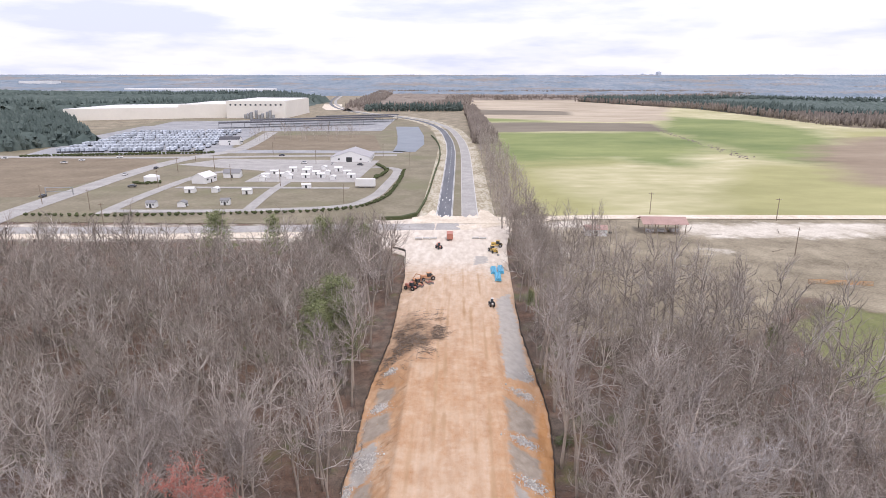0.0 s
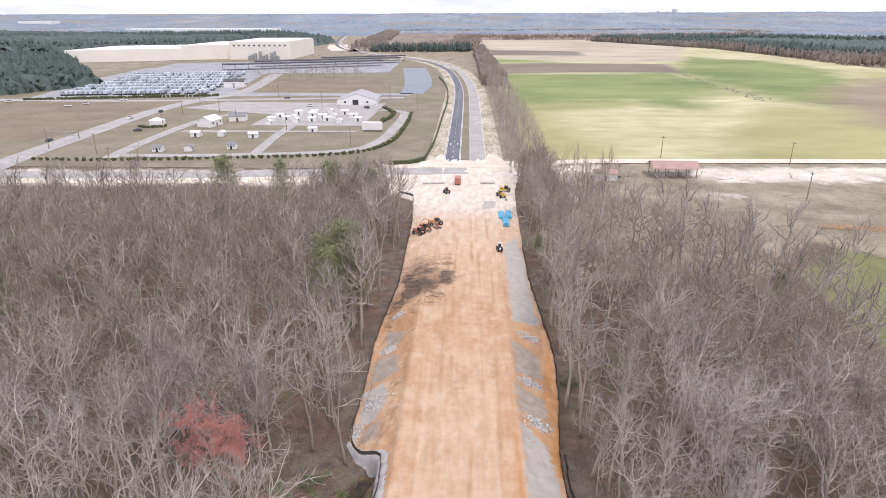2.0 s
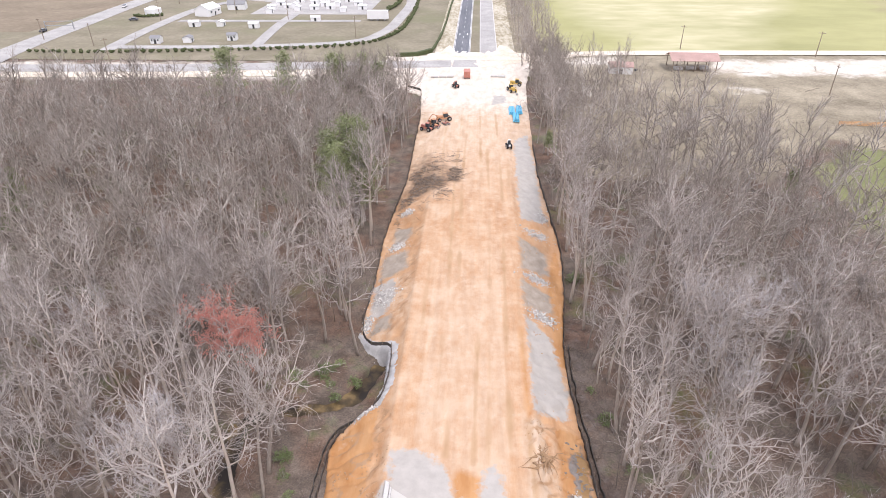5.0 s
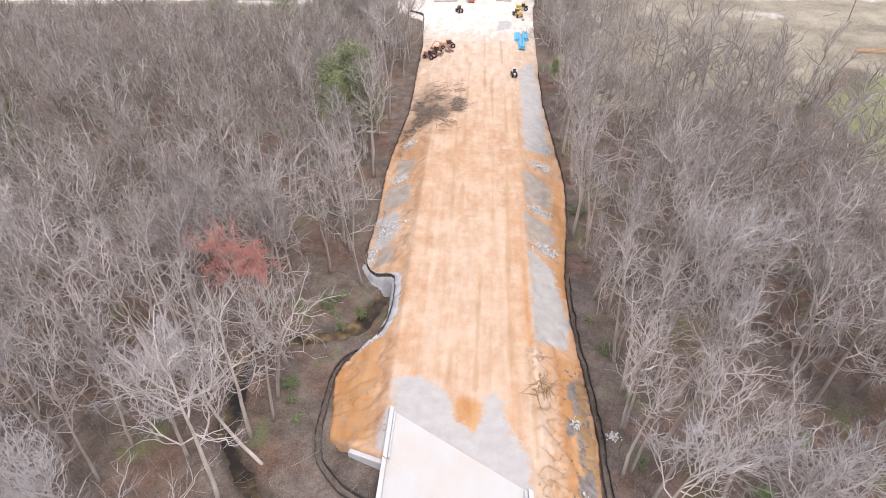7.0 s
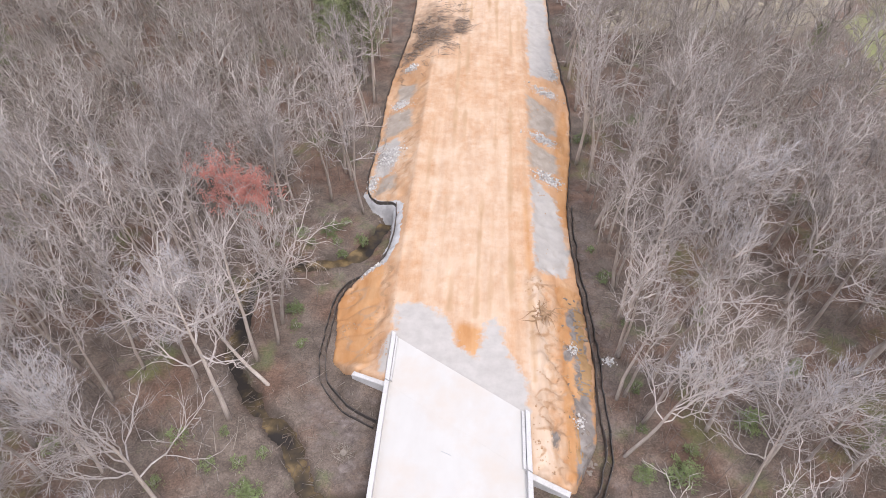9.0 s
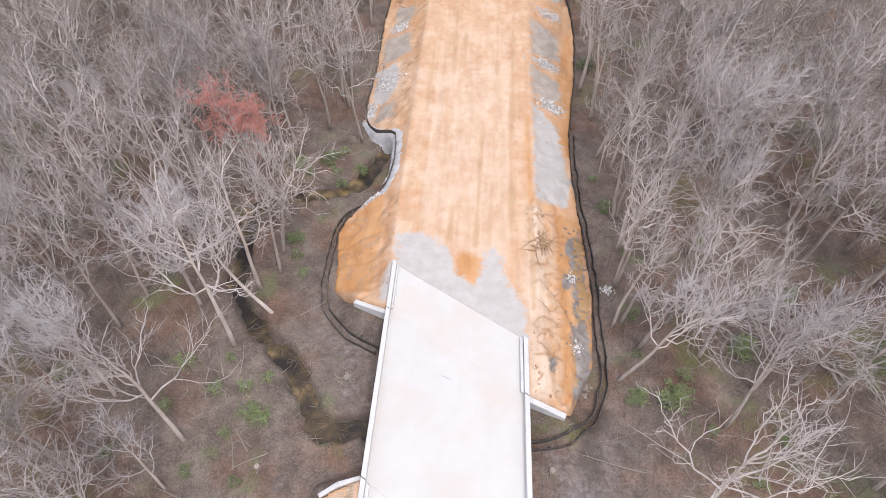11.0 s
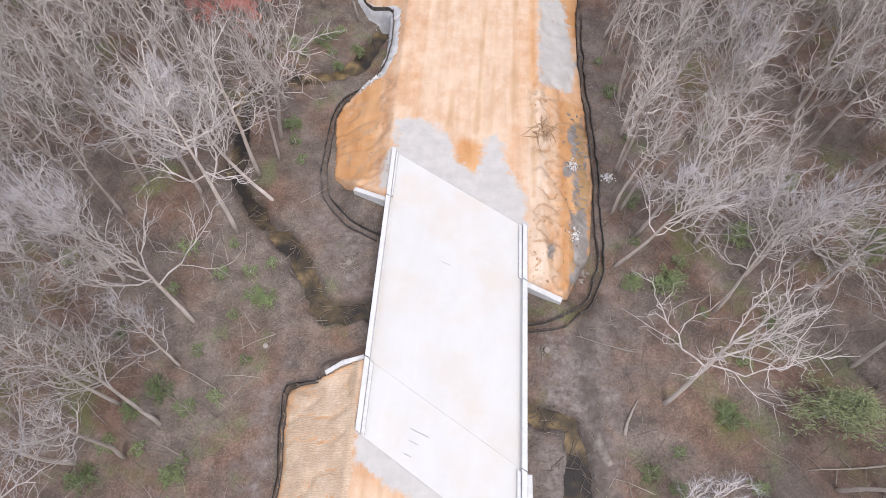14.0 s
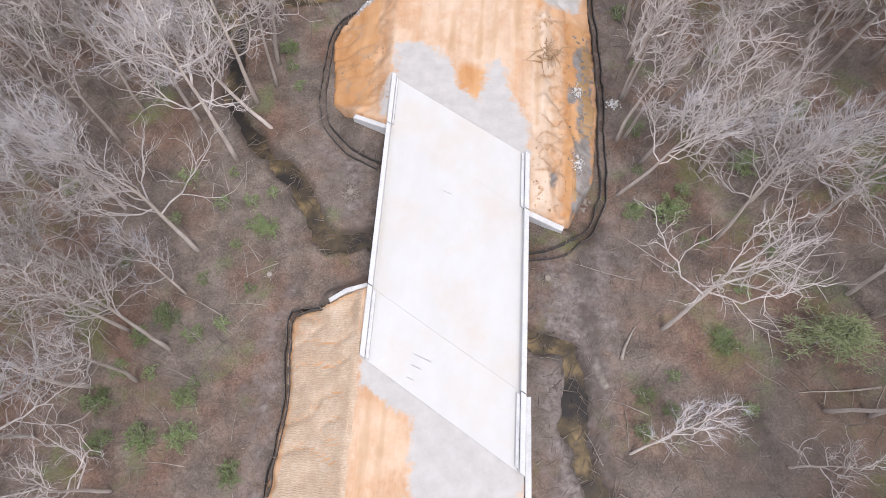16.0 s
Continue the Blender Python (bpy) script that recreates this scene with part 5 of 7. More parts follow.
# pines and evergreen shrubs
def tufts(rs, centres, size, n, mat, name, parent, flat=0.6, label="", width=0.05):
    """Needles or leaves as small pointed blades round the centres."""
    c = np.repeat(np.asarray(centres), n, 0)
    d = rs.normal(0, 1, (len(c), 3)) * [1, 1, flat]
    d /= np.linalg.norm(d, axis=1, keepdims=True)
    s = size * rs.uniform(0.5, 1.2, (len(c), 1))
    p = c + d * s * 0.3 + rs.normal(0, size * 0.25, (len(c), 3))
    e = p + d * s
    w = np.cross(d, rs.normal(0, 1, (len(c), 3)))
    w = w / np.linalg.norm(w, axis=1, keepdims=True) * width
    V = np.stack([p - w * 0.6, (p + e) / 2 - w, e, (p + e) / 2 + w], 1).reshape(-1, 3)
    q = np.arange(len(c))[:, None] * 4 + np.array([[0, 1, 2, 3]])
    return put(name, raw_mesh(name, V, q, np.zeros((0, 3), int), [mat]), parent, label)


def pine(seed, H, first, spread, label):
    rs = np.random.RandomState(seed)
    ob = thing("pine_tree", label, "tree")
    trunk, wood, cen = [], [], []
    p = np.array([0, 0, -0.4])
    for i in range(8):
        q = p + np.array([rs.normal(0, 0.12), rs.normal(0, 0.12), H / 8])
        trunk.append([*p, *q, 0.22 * (1 - i / 8.5), 0.22 * (1 - (i + 1) / 8.5)])
        p = q
    n = 46
    for i in range(n):
        h = first + (0.98 - first) * i / n
        az, L = i * 2.4 + rs.normal(0, 0.3), spread * (1.05 - h) / (1.05 - first) * rs.uniform(0.6, 1.2) + 0.4
        a = np.array([0, 0, H * h])
        b = a + np.array([math.cos(az) * L, math.sin(az) * L, L * rs.uniform(-0.05, 0.35)])
        wood.append([*a, *b, 0.05, 0.015])
        for k in range(7):
            f = 0.35 + 0.65 * rs.rand()
            cen.append(a + (b - a) * f + rs.normal(0, 0.32, 3))
    V, q, t = tube(trunk, 7)
    put("trunk", raw_mesh("trunk", V, q, t, [M_BARK]), ob)
    V, q, t = sticks("limbs", wood, None)
    put("bough", raw_mesh("bough", V, q, t, [M_BARK]), ob)
    tufts(rs, cen, 0.8, 11, M_NEEDLE, "foliage", ob, width=0.07)
    return ob


pine_a = pine(61, 21, 0.34, 4.2, "green pine among bare hardwoods")
pine_b = pine(62, 14, 0.35, 3.0, "bushy young green pine")
pine_a.matrix_basis = set_at(pine_a, PINES[0][0], PINES[0][1], PINES[0][2], 0, (0, 2))
for x, y, s in PINES[1:]:
    wide = 1.2 if y < 150 else 1.75 if x < -60 else 1.25
    copy_thing(pine_a, set_at(pine_a, x, y, s, random.uniform(0, 360)) @ Matrix.Diagonal((wide, wide, 1, 1)))
pine_b.matrix_basis = set_at(pine_b, 44.0, 34.0, 0.7, 0, (0, 3))
pine_c = pine(63, 10, 0.25, 5.2, "low spreading green pine on the woodland floor")
pine_c.matrix_basis = set_at(pine_c, 38.8, 16.6, 0.9) @ Matrix.Diagonal((1.3, 0.72, 0.7, 1))
for x, y, s, src in (
                     (19.5, 152.0, 0.7, pine_b), (21.0, 148.0, 0.55, pine_b), (72.0, 128.0, 0.9, pine_b), (-68.0, 62.0, 0.7, pine_b), (-100.0, 112.0, 1.0, pine_b), (-104.0, 118.0, 1.1, pine_b), (-98.0, 105.0, 0.8, pine_b), (30.0, 52.0, 0.45, pine_b), (39.0, 44.0, 0.5, pine_b)):
    copy_thing(src, set_at(src, x, y, s, random.uniform(0, 360)))


def shrub(seed, mat, label, name="shrub", n=70):
    rs = np.random.RandomState(seed)
    ob = thing(name, label, "shrub")
    cen, wood = [], []
    for i in range(n):
        d = rs.normal(0, 1, 3)
        d[2] = abs(d[2])
        d = d / np.linalg.norm(d) * rs.uniform(0.35, 1.0)
        e = d * [1.0, 1.0, 1.15]
        cen.append(e)
        if i % 3 == 0:
            wood.append([0, 0, -0.1, *e, 0.03, 0.008])
    V, q, t = sticks("stems", wood, None)
    put("stem", raw_mesh("stem", V, q, t, [M_BARK]), ob)
    tufts(rs, cen, 0.19, 17, mat, "foliage", ob, 0.8, width=0.026)
    return ob


shrub_a = shrub(71, M_LEAF, "evergreen shrub on the woodland floor")
shrub_b = shrub(72, M_LEAF, "sparse evergreen shrub on the woodland floor", n=36)
shrub_c = shrub(73, M_DRYLEAF, "shrub holding brown dead leaves")
first_use = {0: True, 1: True, 2: True}
SHRUBS = [(-17.5, 66.5, 1.5, 0), (-22.5, 68.0, 1.7, 0), (-19.8, 63.2, 0.9, 0), (-23.5, 49.0, 1.4, 1), (-24.2, 52.0, 1.3, 0), (-26.4, 60.0, 0.9, 2), (-22.8, 30.8, 1.0, 1), (-33.0, 32.0, 1.6, 1),
          (-24.0, 26.5, 1.6, 1), (-26.0, 24.0, 1.0, 1), (-32.0, 14.8, 1.6, 0), (-35.5, 9.0, 1.4, 1), (-31.5, 2.0, 1.7, 0), (-37.0, 5.5, 1.6, 0), (-29.0, 19.5, 1.1, 1), (-36.0, 1.5, 1.4, 0), (-47.0, 30.0, 1.8, 1),
          (20.0, 31.0, 1.2, 0), (24.0, 31.0, 2.0, 0), (25.5, 34.0, 1.3, 1), (20.5, 42.0, 1.2, 1), (21.0, 52.0, 1.2, 1), (29.0, 15.5, 1.6, 1), (19.5, 6.0, 1.4, 1), (33.0, 38.0, 1.8, 0), (22.5, 8.5, 1.3, 1),
          (18.8, 60.0, 1.5, 1), (19.5, 95.0, 1.7, 0), (31.0, 22.0, 1.2, 1), (-28.5, 29.0, 1.2, 1), (-25.3, 62.5, 0.8, 2), (-38.0, 21.0, 1.0, 1), (-21.0, 65.5, 1.1, 1), (-24.8, 65.0, 1.2, 1), (-27.0, 67.0, 1.3, 0), (-20.5, 70.0, 1.2, 1), (-30.0, 64.5, 1.0, 1), (-22.0, 46.0, 1.0, 1), (-25.2, 29.5, 1.2, 1), (-33.5, 26.5, 1.1, 1),
          (-28.0, 33.0, 0.9, 1), (-34.5, 12.5, 1.2, 0), (-27.5, 8.0, 0.9, 1), (20.5, 36.5, 1.0, 1), (27.5, 27.5, 1.0, 1), (23.0, 12.0, 1.0, 1), (30.5, 9.0, 1.2, 1), (17.8, 66.0, 0.9, 1), (35.0, 27.0, 1.1, 0), (19.1, 30.5, 1.1, 1), (-27.6, 2.7, 1.6, 0), (-22.0, -0.7, 1.4, 0), (-28.5, 13.1, 1.5, 1), (-23.3, 18.6, 1.0, 1), (28.2, 16.2, 1.4, 0), (19.8, 9.7, 1.5, 1), (-25.7, 14.6, 1.2, 1), (-32.3, 8.7, 1.1, 1), (-28.2, 6.6, 1.3, 0), (-22.7, 26.1, 1.4, 0)]
for x, y, s, k in SHRUBS:
    src = (shrub_a, shrub_b, shrub_c)[k]
    m = set_at(src, x, y, 0.85 * s, random.uniform(0, 360))
    if first_use[k]:
        first_use[k] = False
        src.matrix_basis = m
    else:
        copy_thing(src, m)


# fallen wood
def fallen(seed, L, r, label, forked=False):
    """A fallen stem with its side branches."""
    rs = np.random.RandomState(seed)
    ob = thing("fallen_log", label, "log")
    S, p, d = [], np.array([0, 0, r * 0.8]), np.array([1.0, 0, 0])
    ends = []
    for i in range(6):
        d = d + rs.normal(0, 0.07, 3) * [1, 1, 0.3]
        q = p + d / np.linalg.norm(d) * L / 6
        q[2] = max(q[2], r * 0.6)
        S.append([*p, *q, r * (1 - 0.11 * i), r * (1 - 0.11 * (i + 1))])
        ends.append(q)
        p = q
    V, qd, t = tube(S, 7)
    put("stem", raw_mesh("stem", V, qd, t, [M_LOG]), ob)
    for k in range(4 if forked else 0):
        q = ends[1 + k]
        side = (-1) ** k
        m_ = q + np.array([0.5, side * 0.8, 0.1]) * L * 0.09
        e = m_ + np.array([rs.uniform(0.3, 1.0), side * rs.uniform(0.3, 1.0), rs.uniform(-0.1, 0.2)]) * L * 0.12
        V, qd, t = tube([[*q, *m_, r * 0.4, r * 0.28], [*m_, *e, r * 0.28, r * 0.08]], 5)
        put("branch", raw_mesh("branch", V, qd, t, [M_LOG]), ob)
    return ob


log_a = fallen(81, 4.2, 0.22, "thick bleached log lying on the ground")
log_b = fallen(82, 6.5, 0.10, "thin fallen branch lying on leaf litter", True)
log_c = fallen(83, 9.0, 0.13, "long fallen limb with side branches on leaf litter", True)
log_a.matrix_basis = set_at(log_a, 17.6, 13.4, 1.0, 80)
rl = np.random.RandomState(9)
log_b.matrix_basis = set_at(log_b, -27.0, 12.0, 1.0, 150)
log_c.matrix_basis = set_at(log_c, 19.5, 22.5, 0.8, 175)
for x, y, s, rz, src in ((-26.0, 15.5, 0.9, 158, log_b), (-24.0, 20.0, 0.7, 110, log_b), (-21.0, 39.5, 0.7, 40, log_b), (-22.0, 5.0, 0.5, 170, log_b), (-29.0, 45.0, 0.7, 100, log_c), (18.2, 48.5, 0.6, 130, log_c),
                         (18.0, 4.5, 0.7, 95, log_b), (15.6, 8.0, 0.5, 60, log_b), (15.4, 2.5, 0.6, 120, log_b), (21.0, 24.5, 0.7, 10, log_c), (44.6, 12.3, 1.25, 195, log_c), (-22.5, 36.5, 0.5, 120, log_b), (24.0, 25.0, 0.7, 70, log_b)):
    copy_thing(src, set_at(src, x, y, s, rz))
for i in range(46):
    x, y = rl.uniform(-31, -19.5), rl.uniform(-6, 36)
    if clear_of_works(x, y, 1.2):
        copy_thing(log_b if rl.rand() < 0.8 else log_c, set_at(log_b, x, y, rl.uniform(0.35, 0.8), rl.normal(140, 40)))
for i in range(70):
    x = rl.choice([-1, 1]) * rl.uniform(19, 46)
    y = rl.uniform(0, 75)
    if clear_of_works(x, y, 1.0) and not (-20 < x < 0):
        copy_thing(log_b if rl.rand() < 0.7 else log_c, set_at(log_b, x, y, rl.uniform(0.3, 0.75), rl.uniform(0, 360)))


# sticks on the floor and thin saplings, past counting
n_ = 2600
x_, y_ = rl.uniform(17, 60, n_) * rl.choice([-1, 1], n_), rl.uniform(-8, 90, n_)
P_ = np.column_stack([x_, y_])
ok_ = (works(P_)[0] < -1.0) & (seg_dist(P_, CREEK_L) > 1.2)
P_ = P_[ok_]
z_, a_, l_ = top(P_), rl.uniform(0, 6.283, len(P_)), rl.uniform(0.4, 2.6, len(P_))
S_ = np.column_stack([P_, z_ + 0.03, P_[:, 0] + np.cos(a_) * l_, P_[:, 1] + np.sin(a_) * l_, z_ + rl.uniform(0.03, 0.25, len(P_)), rl.uniform(0.02, 0.05, len(P_)), np.full(len(P_), 0.015)])
V, q_, t_ = sticks("fallen_sticks", S_, None)
tagged(put("fallen_sticks", raw_mesh("fallen_sticks", V, q_, t_, [M_LOG])), "pale fallen sticks strewn over the leaf litter", "sticks", kind="stuff")
# dark drift wood and broken stems on the trampled banks
rd = np.random.RandomState(19)
P_ = np.concatenate([np.column_stack([rd.uniform(7.5, 18.5, 420), rd.uniform(-6, 27, 420)]), np.column_stack([rd.uniform(-23, -11, 260), rd.uniform(20, 40, 260)]),
                     np.column_stack([rd.uniform(15.4, 18.4, 120), rd.uniform(26, 90, 120)])])
c_ = seg_dist(P_, CREEK_L)
P_ = P_[(works(P_)[0] < -0.6) & (c_ > 0.7) & (rd.rand(len(P_)) < np.where(c_ < 3.2, 1.0, 0.5))]
z_, a_, l_ = top(P_), rd.uniform(0, 6.283, len(P_)), rd.uniform(0.25, 1.5, len(P_))
S_ = np.column_stack([P_, z_ + 0.03, P_[:, 0] + np.cos(a_) * l_, P_[:, 1] + np.sin(a_) * l_, z_ + rd.uniform(0.03, 0.16, len(P_)), rd.uniform(0.025, 0.075, len(P_)), np.full(len(P_), 0.02)])
for nm_, sel_, mat_, lab_ in (("drift_wood", rd.rand(len(P_)) < 0.6, M_ASHES, "dark broken sticks on the muddy creek banks"), ("drift_wood", None, M_LOG, "pale broken sticks on the muddy creek banks")):
    pick_ = sel_ if sel_ is not None else ~last_
    last_ = pick_
    V, q_, t_ = sticks(nm_, S_[pick_], None)
    tagged(put(nm_, raw_mesh(nm_, V, q_, t_, [mat_])), lab_, "sticks", kind="stuff")
c_ = np.array(CREEK_L[10:])
k_ = rd.randint(0, len(c_) - 1, 260)
f_ = rd.rand(260, 1)
P_ = c_[k_] * (1 - f_) + c_[k_ + 1] * f_ + rd.normal(0, 0.75, (260, 2))
P_ = P_[(works(P_)[0] < -0.5) & (P_[:, 1] > -10)]
a_, l_ = rd.uniform(0, 6.283, len(P_)), rd.uniform(0.3, 1.9, len(P_))
z_ = np.maximum(top(P_), -4.78) + 0.03
S_ = np.column_stack([P_, z_, P_[:, 0] + np.cos(a_) * l_, P_[:, 1] + np.sin(a_) * l_, z_ + rd.uniform(0.0, 0.2, len(P_)), rd.uniform(0.03, 0.09, len(P_)), np.full(len(P_), 0.02)])
V, q_, t_ = sticks("creek_debris", S_, None)
tagged(put("creek_debris", raw_mesh("creek_debris", V, q_, t_, [M_ASHES])), "dark branches and debris caught in the creek bed", "sticks", kind="stuff")
S_, T_ = [], []
for i in range(900):
    x, y = rl.choice([-1, 1]) * rl.uniform(18, 62), rl.uniform(-8, 110)
    if not clear_of_works(x, y, 0.9) or (-24 < x < 0 and y < 70 and rl.rand() < 0.6):
        continue
    z, h = top_at(x, y), rl.uniform(1.5, 7.0)
    p = np.array([x, y, z - 0.1])
    lean_ = rl.normal(0, 0.14, 2)
    e = p + np.array([lean_[0] * h, lean_[1] * h, h])
    S_.append([*p, *e, 0.012 + 0.006 * h, 0.015])
    for k in range(int(3 + h * 1.6)):
        f = rl.uniform(0.3, 1.0)
        q = p + (e - p) * f
        dd = rl.normal(0, 1, 3)
        dd[2] = abs(dd[2]) * 0.8 + 0.3
        T_.append([*q, *(q + dd / np.linalg.norm(dd) * rl.uniform(0.5, 1.5)), 0.018])
V, q_, t_ = sticks("saplings", S_, None, T_)
tagged(put("sapling_growth", raw_mesh("sapling_growth", V, q_, t_, [M_TWIG])), "thin leafless saplings on the woodland floor", "saplings", kind="stuff")



# ---------------------------------------------------------------- open land beyond the woods
def sheet(name, pts, z, mat, label, category, thick=0.1):
    bm = bmesh.new()
    prism(bm, pts, z - thick, z)
    bmesh.ops.triangulate(bm, faces=[f for f in bm.faces if len(f.verts) > 4])
    ob = part(name, bm, mat, None)
    return tagged(ob, label, category, kind="structure")


def curve_pts(pts, n=8):
    """Points along a smooth line through pts."""
    out = []
    P = [Vector((*p, 0)) for p in pts]
    for i in range(len(P) - 1):
        a, b, c, d = P[max(i - 1, 0)], P[i], P[i + 1], P[min(i + 2, len(P) - 1)]
        for k in range(n):
            t = k / n
            q = 0.5 * ((2 * b) + (c - a) * t + (2 * a - 5 * b + 4 * c - d) * t * t + (3 * b - a - 3 * c + d) * t ** 3)
            out.append((q.x, q.y))
    out.append(pts[-1])
    return out


def shifted(pts, s):
    """The line pts moved s to its right."""
    k = len(pts)
    o = offset_line(pts, 2 * abs(s))
    return o[k:][::-1] if s > 0 else o[:k]


def strip(name, pts, w, z, mat, label, category, thick=0.08):
    """A flat band of width w along pts, built as quads."""
    o = offset_line(pts, w)
    k = len(pts)
    V, F = [], []
    for i in range(k):
        l, r = o[i], o[2 * k - 1 - i]
        V += [(l[0], l[1], z), (r[0], r[1], z), (r[0], r[1], z - thick), (l[0], l[1], z - thick)]
    for i in range(k - 1):
        a, b = 4 * i, 4 * i + 4
        F += [(a, b, b + 1, a + 1), (a + 1, b + 1, b + 2, a + 2), (a + 2, b + 2, b + 3, a + 3), (a + 3, b + 3, b, a)]
    F += [(0, 1, 2, 3), (4 * k - 1, 4 * k - 2, 4 * k - 3, 4 * k - 4)]
    ob = put(name, mesh_from(name, V, F, mat))
    return tagged(ob, label, category, kind="structure")


# fields
sheet("lawn", [(-330, 246), (-12.5, 246), (-12.5, 560), (-60, 880), (-420, 900), (-420, 480), (-330, 400)], -0.10, M_LAWN, "dormant tan-green grass of the training grounds", "lawn")
FIELD = [(30, 268), (560, 268), (620, 420), (620, 690), (480, 760), (470, 1000), (430, 1640), (20, 1640), (24, 1000), (26, 610)]
field = put("field", grid_mesh("field", np.arange(18, 630, 6.0), np.array(grown(262.0, 4.0, 1.02, 1660)), lambda P: np.clip(signed(P, FIELD) * 0.1, -0.5, 0.0) - 0.08, M_BROADFIELD, lambda P: signed(P, FIELD) > -6))
tagged(field, "broad crop field in patches of sunlit straw, shaded olive, young green and bare soil", "field", kind="structure")
_co = np.empty(len(field.data.vertices) * 3, np.float32)
field.data.vertices.foreach_get("co", _co)
_P = _co.reshape(-1, 3)[:, :2].astype(float)
# the first outlines paint cloud shade round the sunlit straw
for _n, _outlines, _soft in (("olive_shade", [[(20, 262), (60, 262), (60, 300), (36, 420), (20, 460)], [(120, 262), (640, 262), (640, 700), (430, 700), (310, 440), (210, 425), (150, 345)], [(30, 400), (120, 440), (110, 470), (30, 450)]], 60.0),
                             ("crop", [[(30, 430), (120, 470), (150, 430), (205, 520), (226, 560), (222, 690), (30, 672)], [(232, 700), (235, 500), (250, 440), (300, 440), (400, 700), (410, 860), (330, 960)], [(30, 860), (110, 850), (100, 930), (30, 960)]], 95.0),
                             ("fallow", [[(20, 940), (130, 880), (215, 850), (300, 890), (345, 1060), (440, 1300), (440, 1660), (20, 1660)]], 50.0),
                             ("tilled", [[(20, 690), (232, 708), (255, 821), (130, 838), (20, 830)], [(20, 1020), (180, 1000), (190, 1110), (20, 1180)]], 34.0),
                             ("weedy", [[(255, 410), (245, 350), (400, 330), (640, 400), (640, 620), (430, 640), (360, 585), (290, 500)]], 90.0)):
    field.data.attributes.new(_n, "FLOAT", "POINT").data.foreach_set("value", zone(_outlines, _soft).astype(np.float32))
sheet("brown_field", [(-420, 300), (-224, 300), (-214, 424), (-236, 452), (-420, 452)], -0.03, M_STUBBLE, "brown stubble field", "field")
sheet("brown_field", [(-185, 505), (-66, 510), (-92, 650), (-200, 640)], -0.03, M_STUBBLE, "brown dormant ground before the pond", "field")
sheet("yard", [(-345, 462), (-196, 486), (-226, 680), (-236, 780), (-400, 760), (-385, 620)], -0.01, M_YARD, "large grey paved trailer yard", "yard")
sheet("yard", [(-205, 486), (-48, 492), (-45, 506), (-180, 510), (-215, 540)], 0.0, M_YARD, "grey service road beside the yard", "yard")
sheet("yard", [(-226, 690), (-90, 700), (-95, 900), (-250, 880), (-400, 840), (-390, 765)], 0.03, M_YARD, "grey paved yard before the factory", "yard")
sheet("forecourt", [(-128, 350), (-62, 350), (-60, 446), (-180, 452), (-200, 420), (-128, 392)], 0.0, M_OLDROAD, "pale worn paving of the training grounds", "paving")
sheet("pond", [(-56, 500), (-37, 500), (-33, 560), (-38, 640), (-52, 760), (-80, 760), (-66, 640), (-58, 560)], 0.0, M_POND, "grey-blue pond with straight banks", "pond")

# roads
CENTRE = curve_pts([(-1.0, 256), (-1.0, 330), (-1.0, 430), (-2.0, 520), (-7.0, 620), (-20.0, 740), (-50.0, 860), (-105.0, 970), (-180.0, 1080), (-255.0, 1270), (-330.0, 1600), (-420, 2200)], 8)
strip("verge", CENTRE[:66], 34.0, -0.04, M_VERGE, "patchy sandy verge along the new road", "verge")
strip("carriageway", shifted(CENTRE, -5.7), 7.2, 0.06, M_ASPHALT, "dark new asphalt carriageway", "road", 0.12)
strip("carriageway", shifted(CENTRE, 5.7), 7.0, 0.05, M_OLDROAD, "pale grey dusty carriageway", "road", 0.12)
strip("median", CENTRE[1:40], 4.2, 0.10, M_LAWN, "narrow grassed median with kerbs", "median", 0.2)
for s in (-2.15, 2.15):
    strip("kerb", shifted(CENTRE[1:40], s), 0.3, 0.16, M_KERB, "pale concrete kerb", "kerb", 0.25)
for s in (-9.4, 9.3):
    strip("kerb", shifted(CENTRE[1:44], s), 0.4, 0.16, M_KERB, "pale concrete kerb", "kerb", 0.25)
strip("edge_line", shifted(CENTRE[1:44], -2.6), 0.18, 0.075, M_LINE, "white edge line", "road marking", 0.012)
strip("edge_line", shifted(CENTRE[1:44], -8.9), 0.18, 0.075, M_LINE, "white edge line", "road marking", 0.012)
for i in range(26):
    y0 = 268 + i * 12.0
    bm = bmesh.new()
    box(bm, (-6.7 if y0 < 480 else -6.7 - (y0 - 480) ** 2 / 3600, y0, 0.075), (0.2, 3.2, 0.012))
    tagged(part("lane_dash", bm, M_LINE, None), "white broken lane line", "road marking", "lane dashes", "structure")
for x, y in ((-8.5, 262), (-4.9, 262), (-8.5, 298), (-4.9, 298)):
    bm = bmesh.new()
    prism(bm, [(x - 0.12, y - 2), (x + 0.12, y - 2), (x + 0.12, y), (x + 0.55, y - 0.2), (x, y + 2.2), (x - 0.55, y - 0.2), (x - 0.12, y)], 0.066, 0.078)
    tagged(part("lane_arrow", bm, M_LINE, None), "white lane arrow on the asphalt", "road marking", "lane arrows", "structure")
strip("crossroad", [(-420, 226), (-260, 229), (-120, 233), (-40, 240), (0, 243)], 11.0, 0.02, M_OLDROAD, "pale worn crossroad behind the wood", "road")
strip("crossroad", curve_pts([(0, 240), (30, 254), (60, 262), (190, 265), (420, 268)], 5), 7.5, 0.03, M_SAND, "pale sandy track along the field", "track")
strip("verge", [(-420, 217), (-120, 224), (-36, 229)], 9.0, -0.06, M_SAND, "pale sandy verge", "verge")
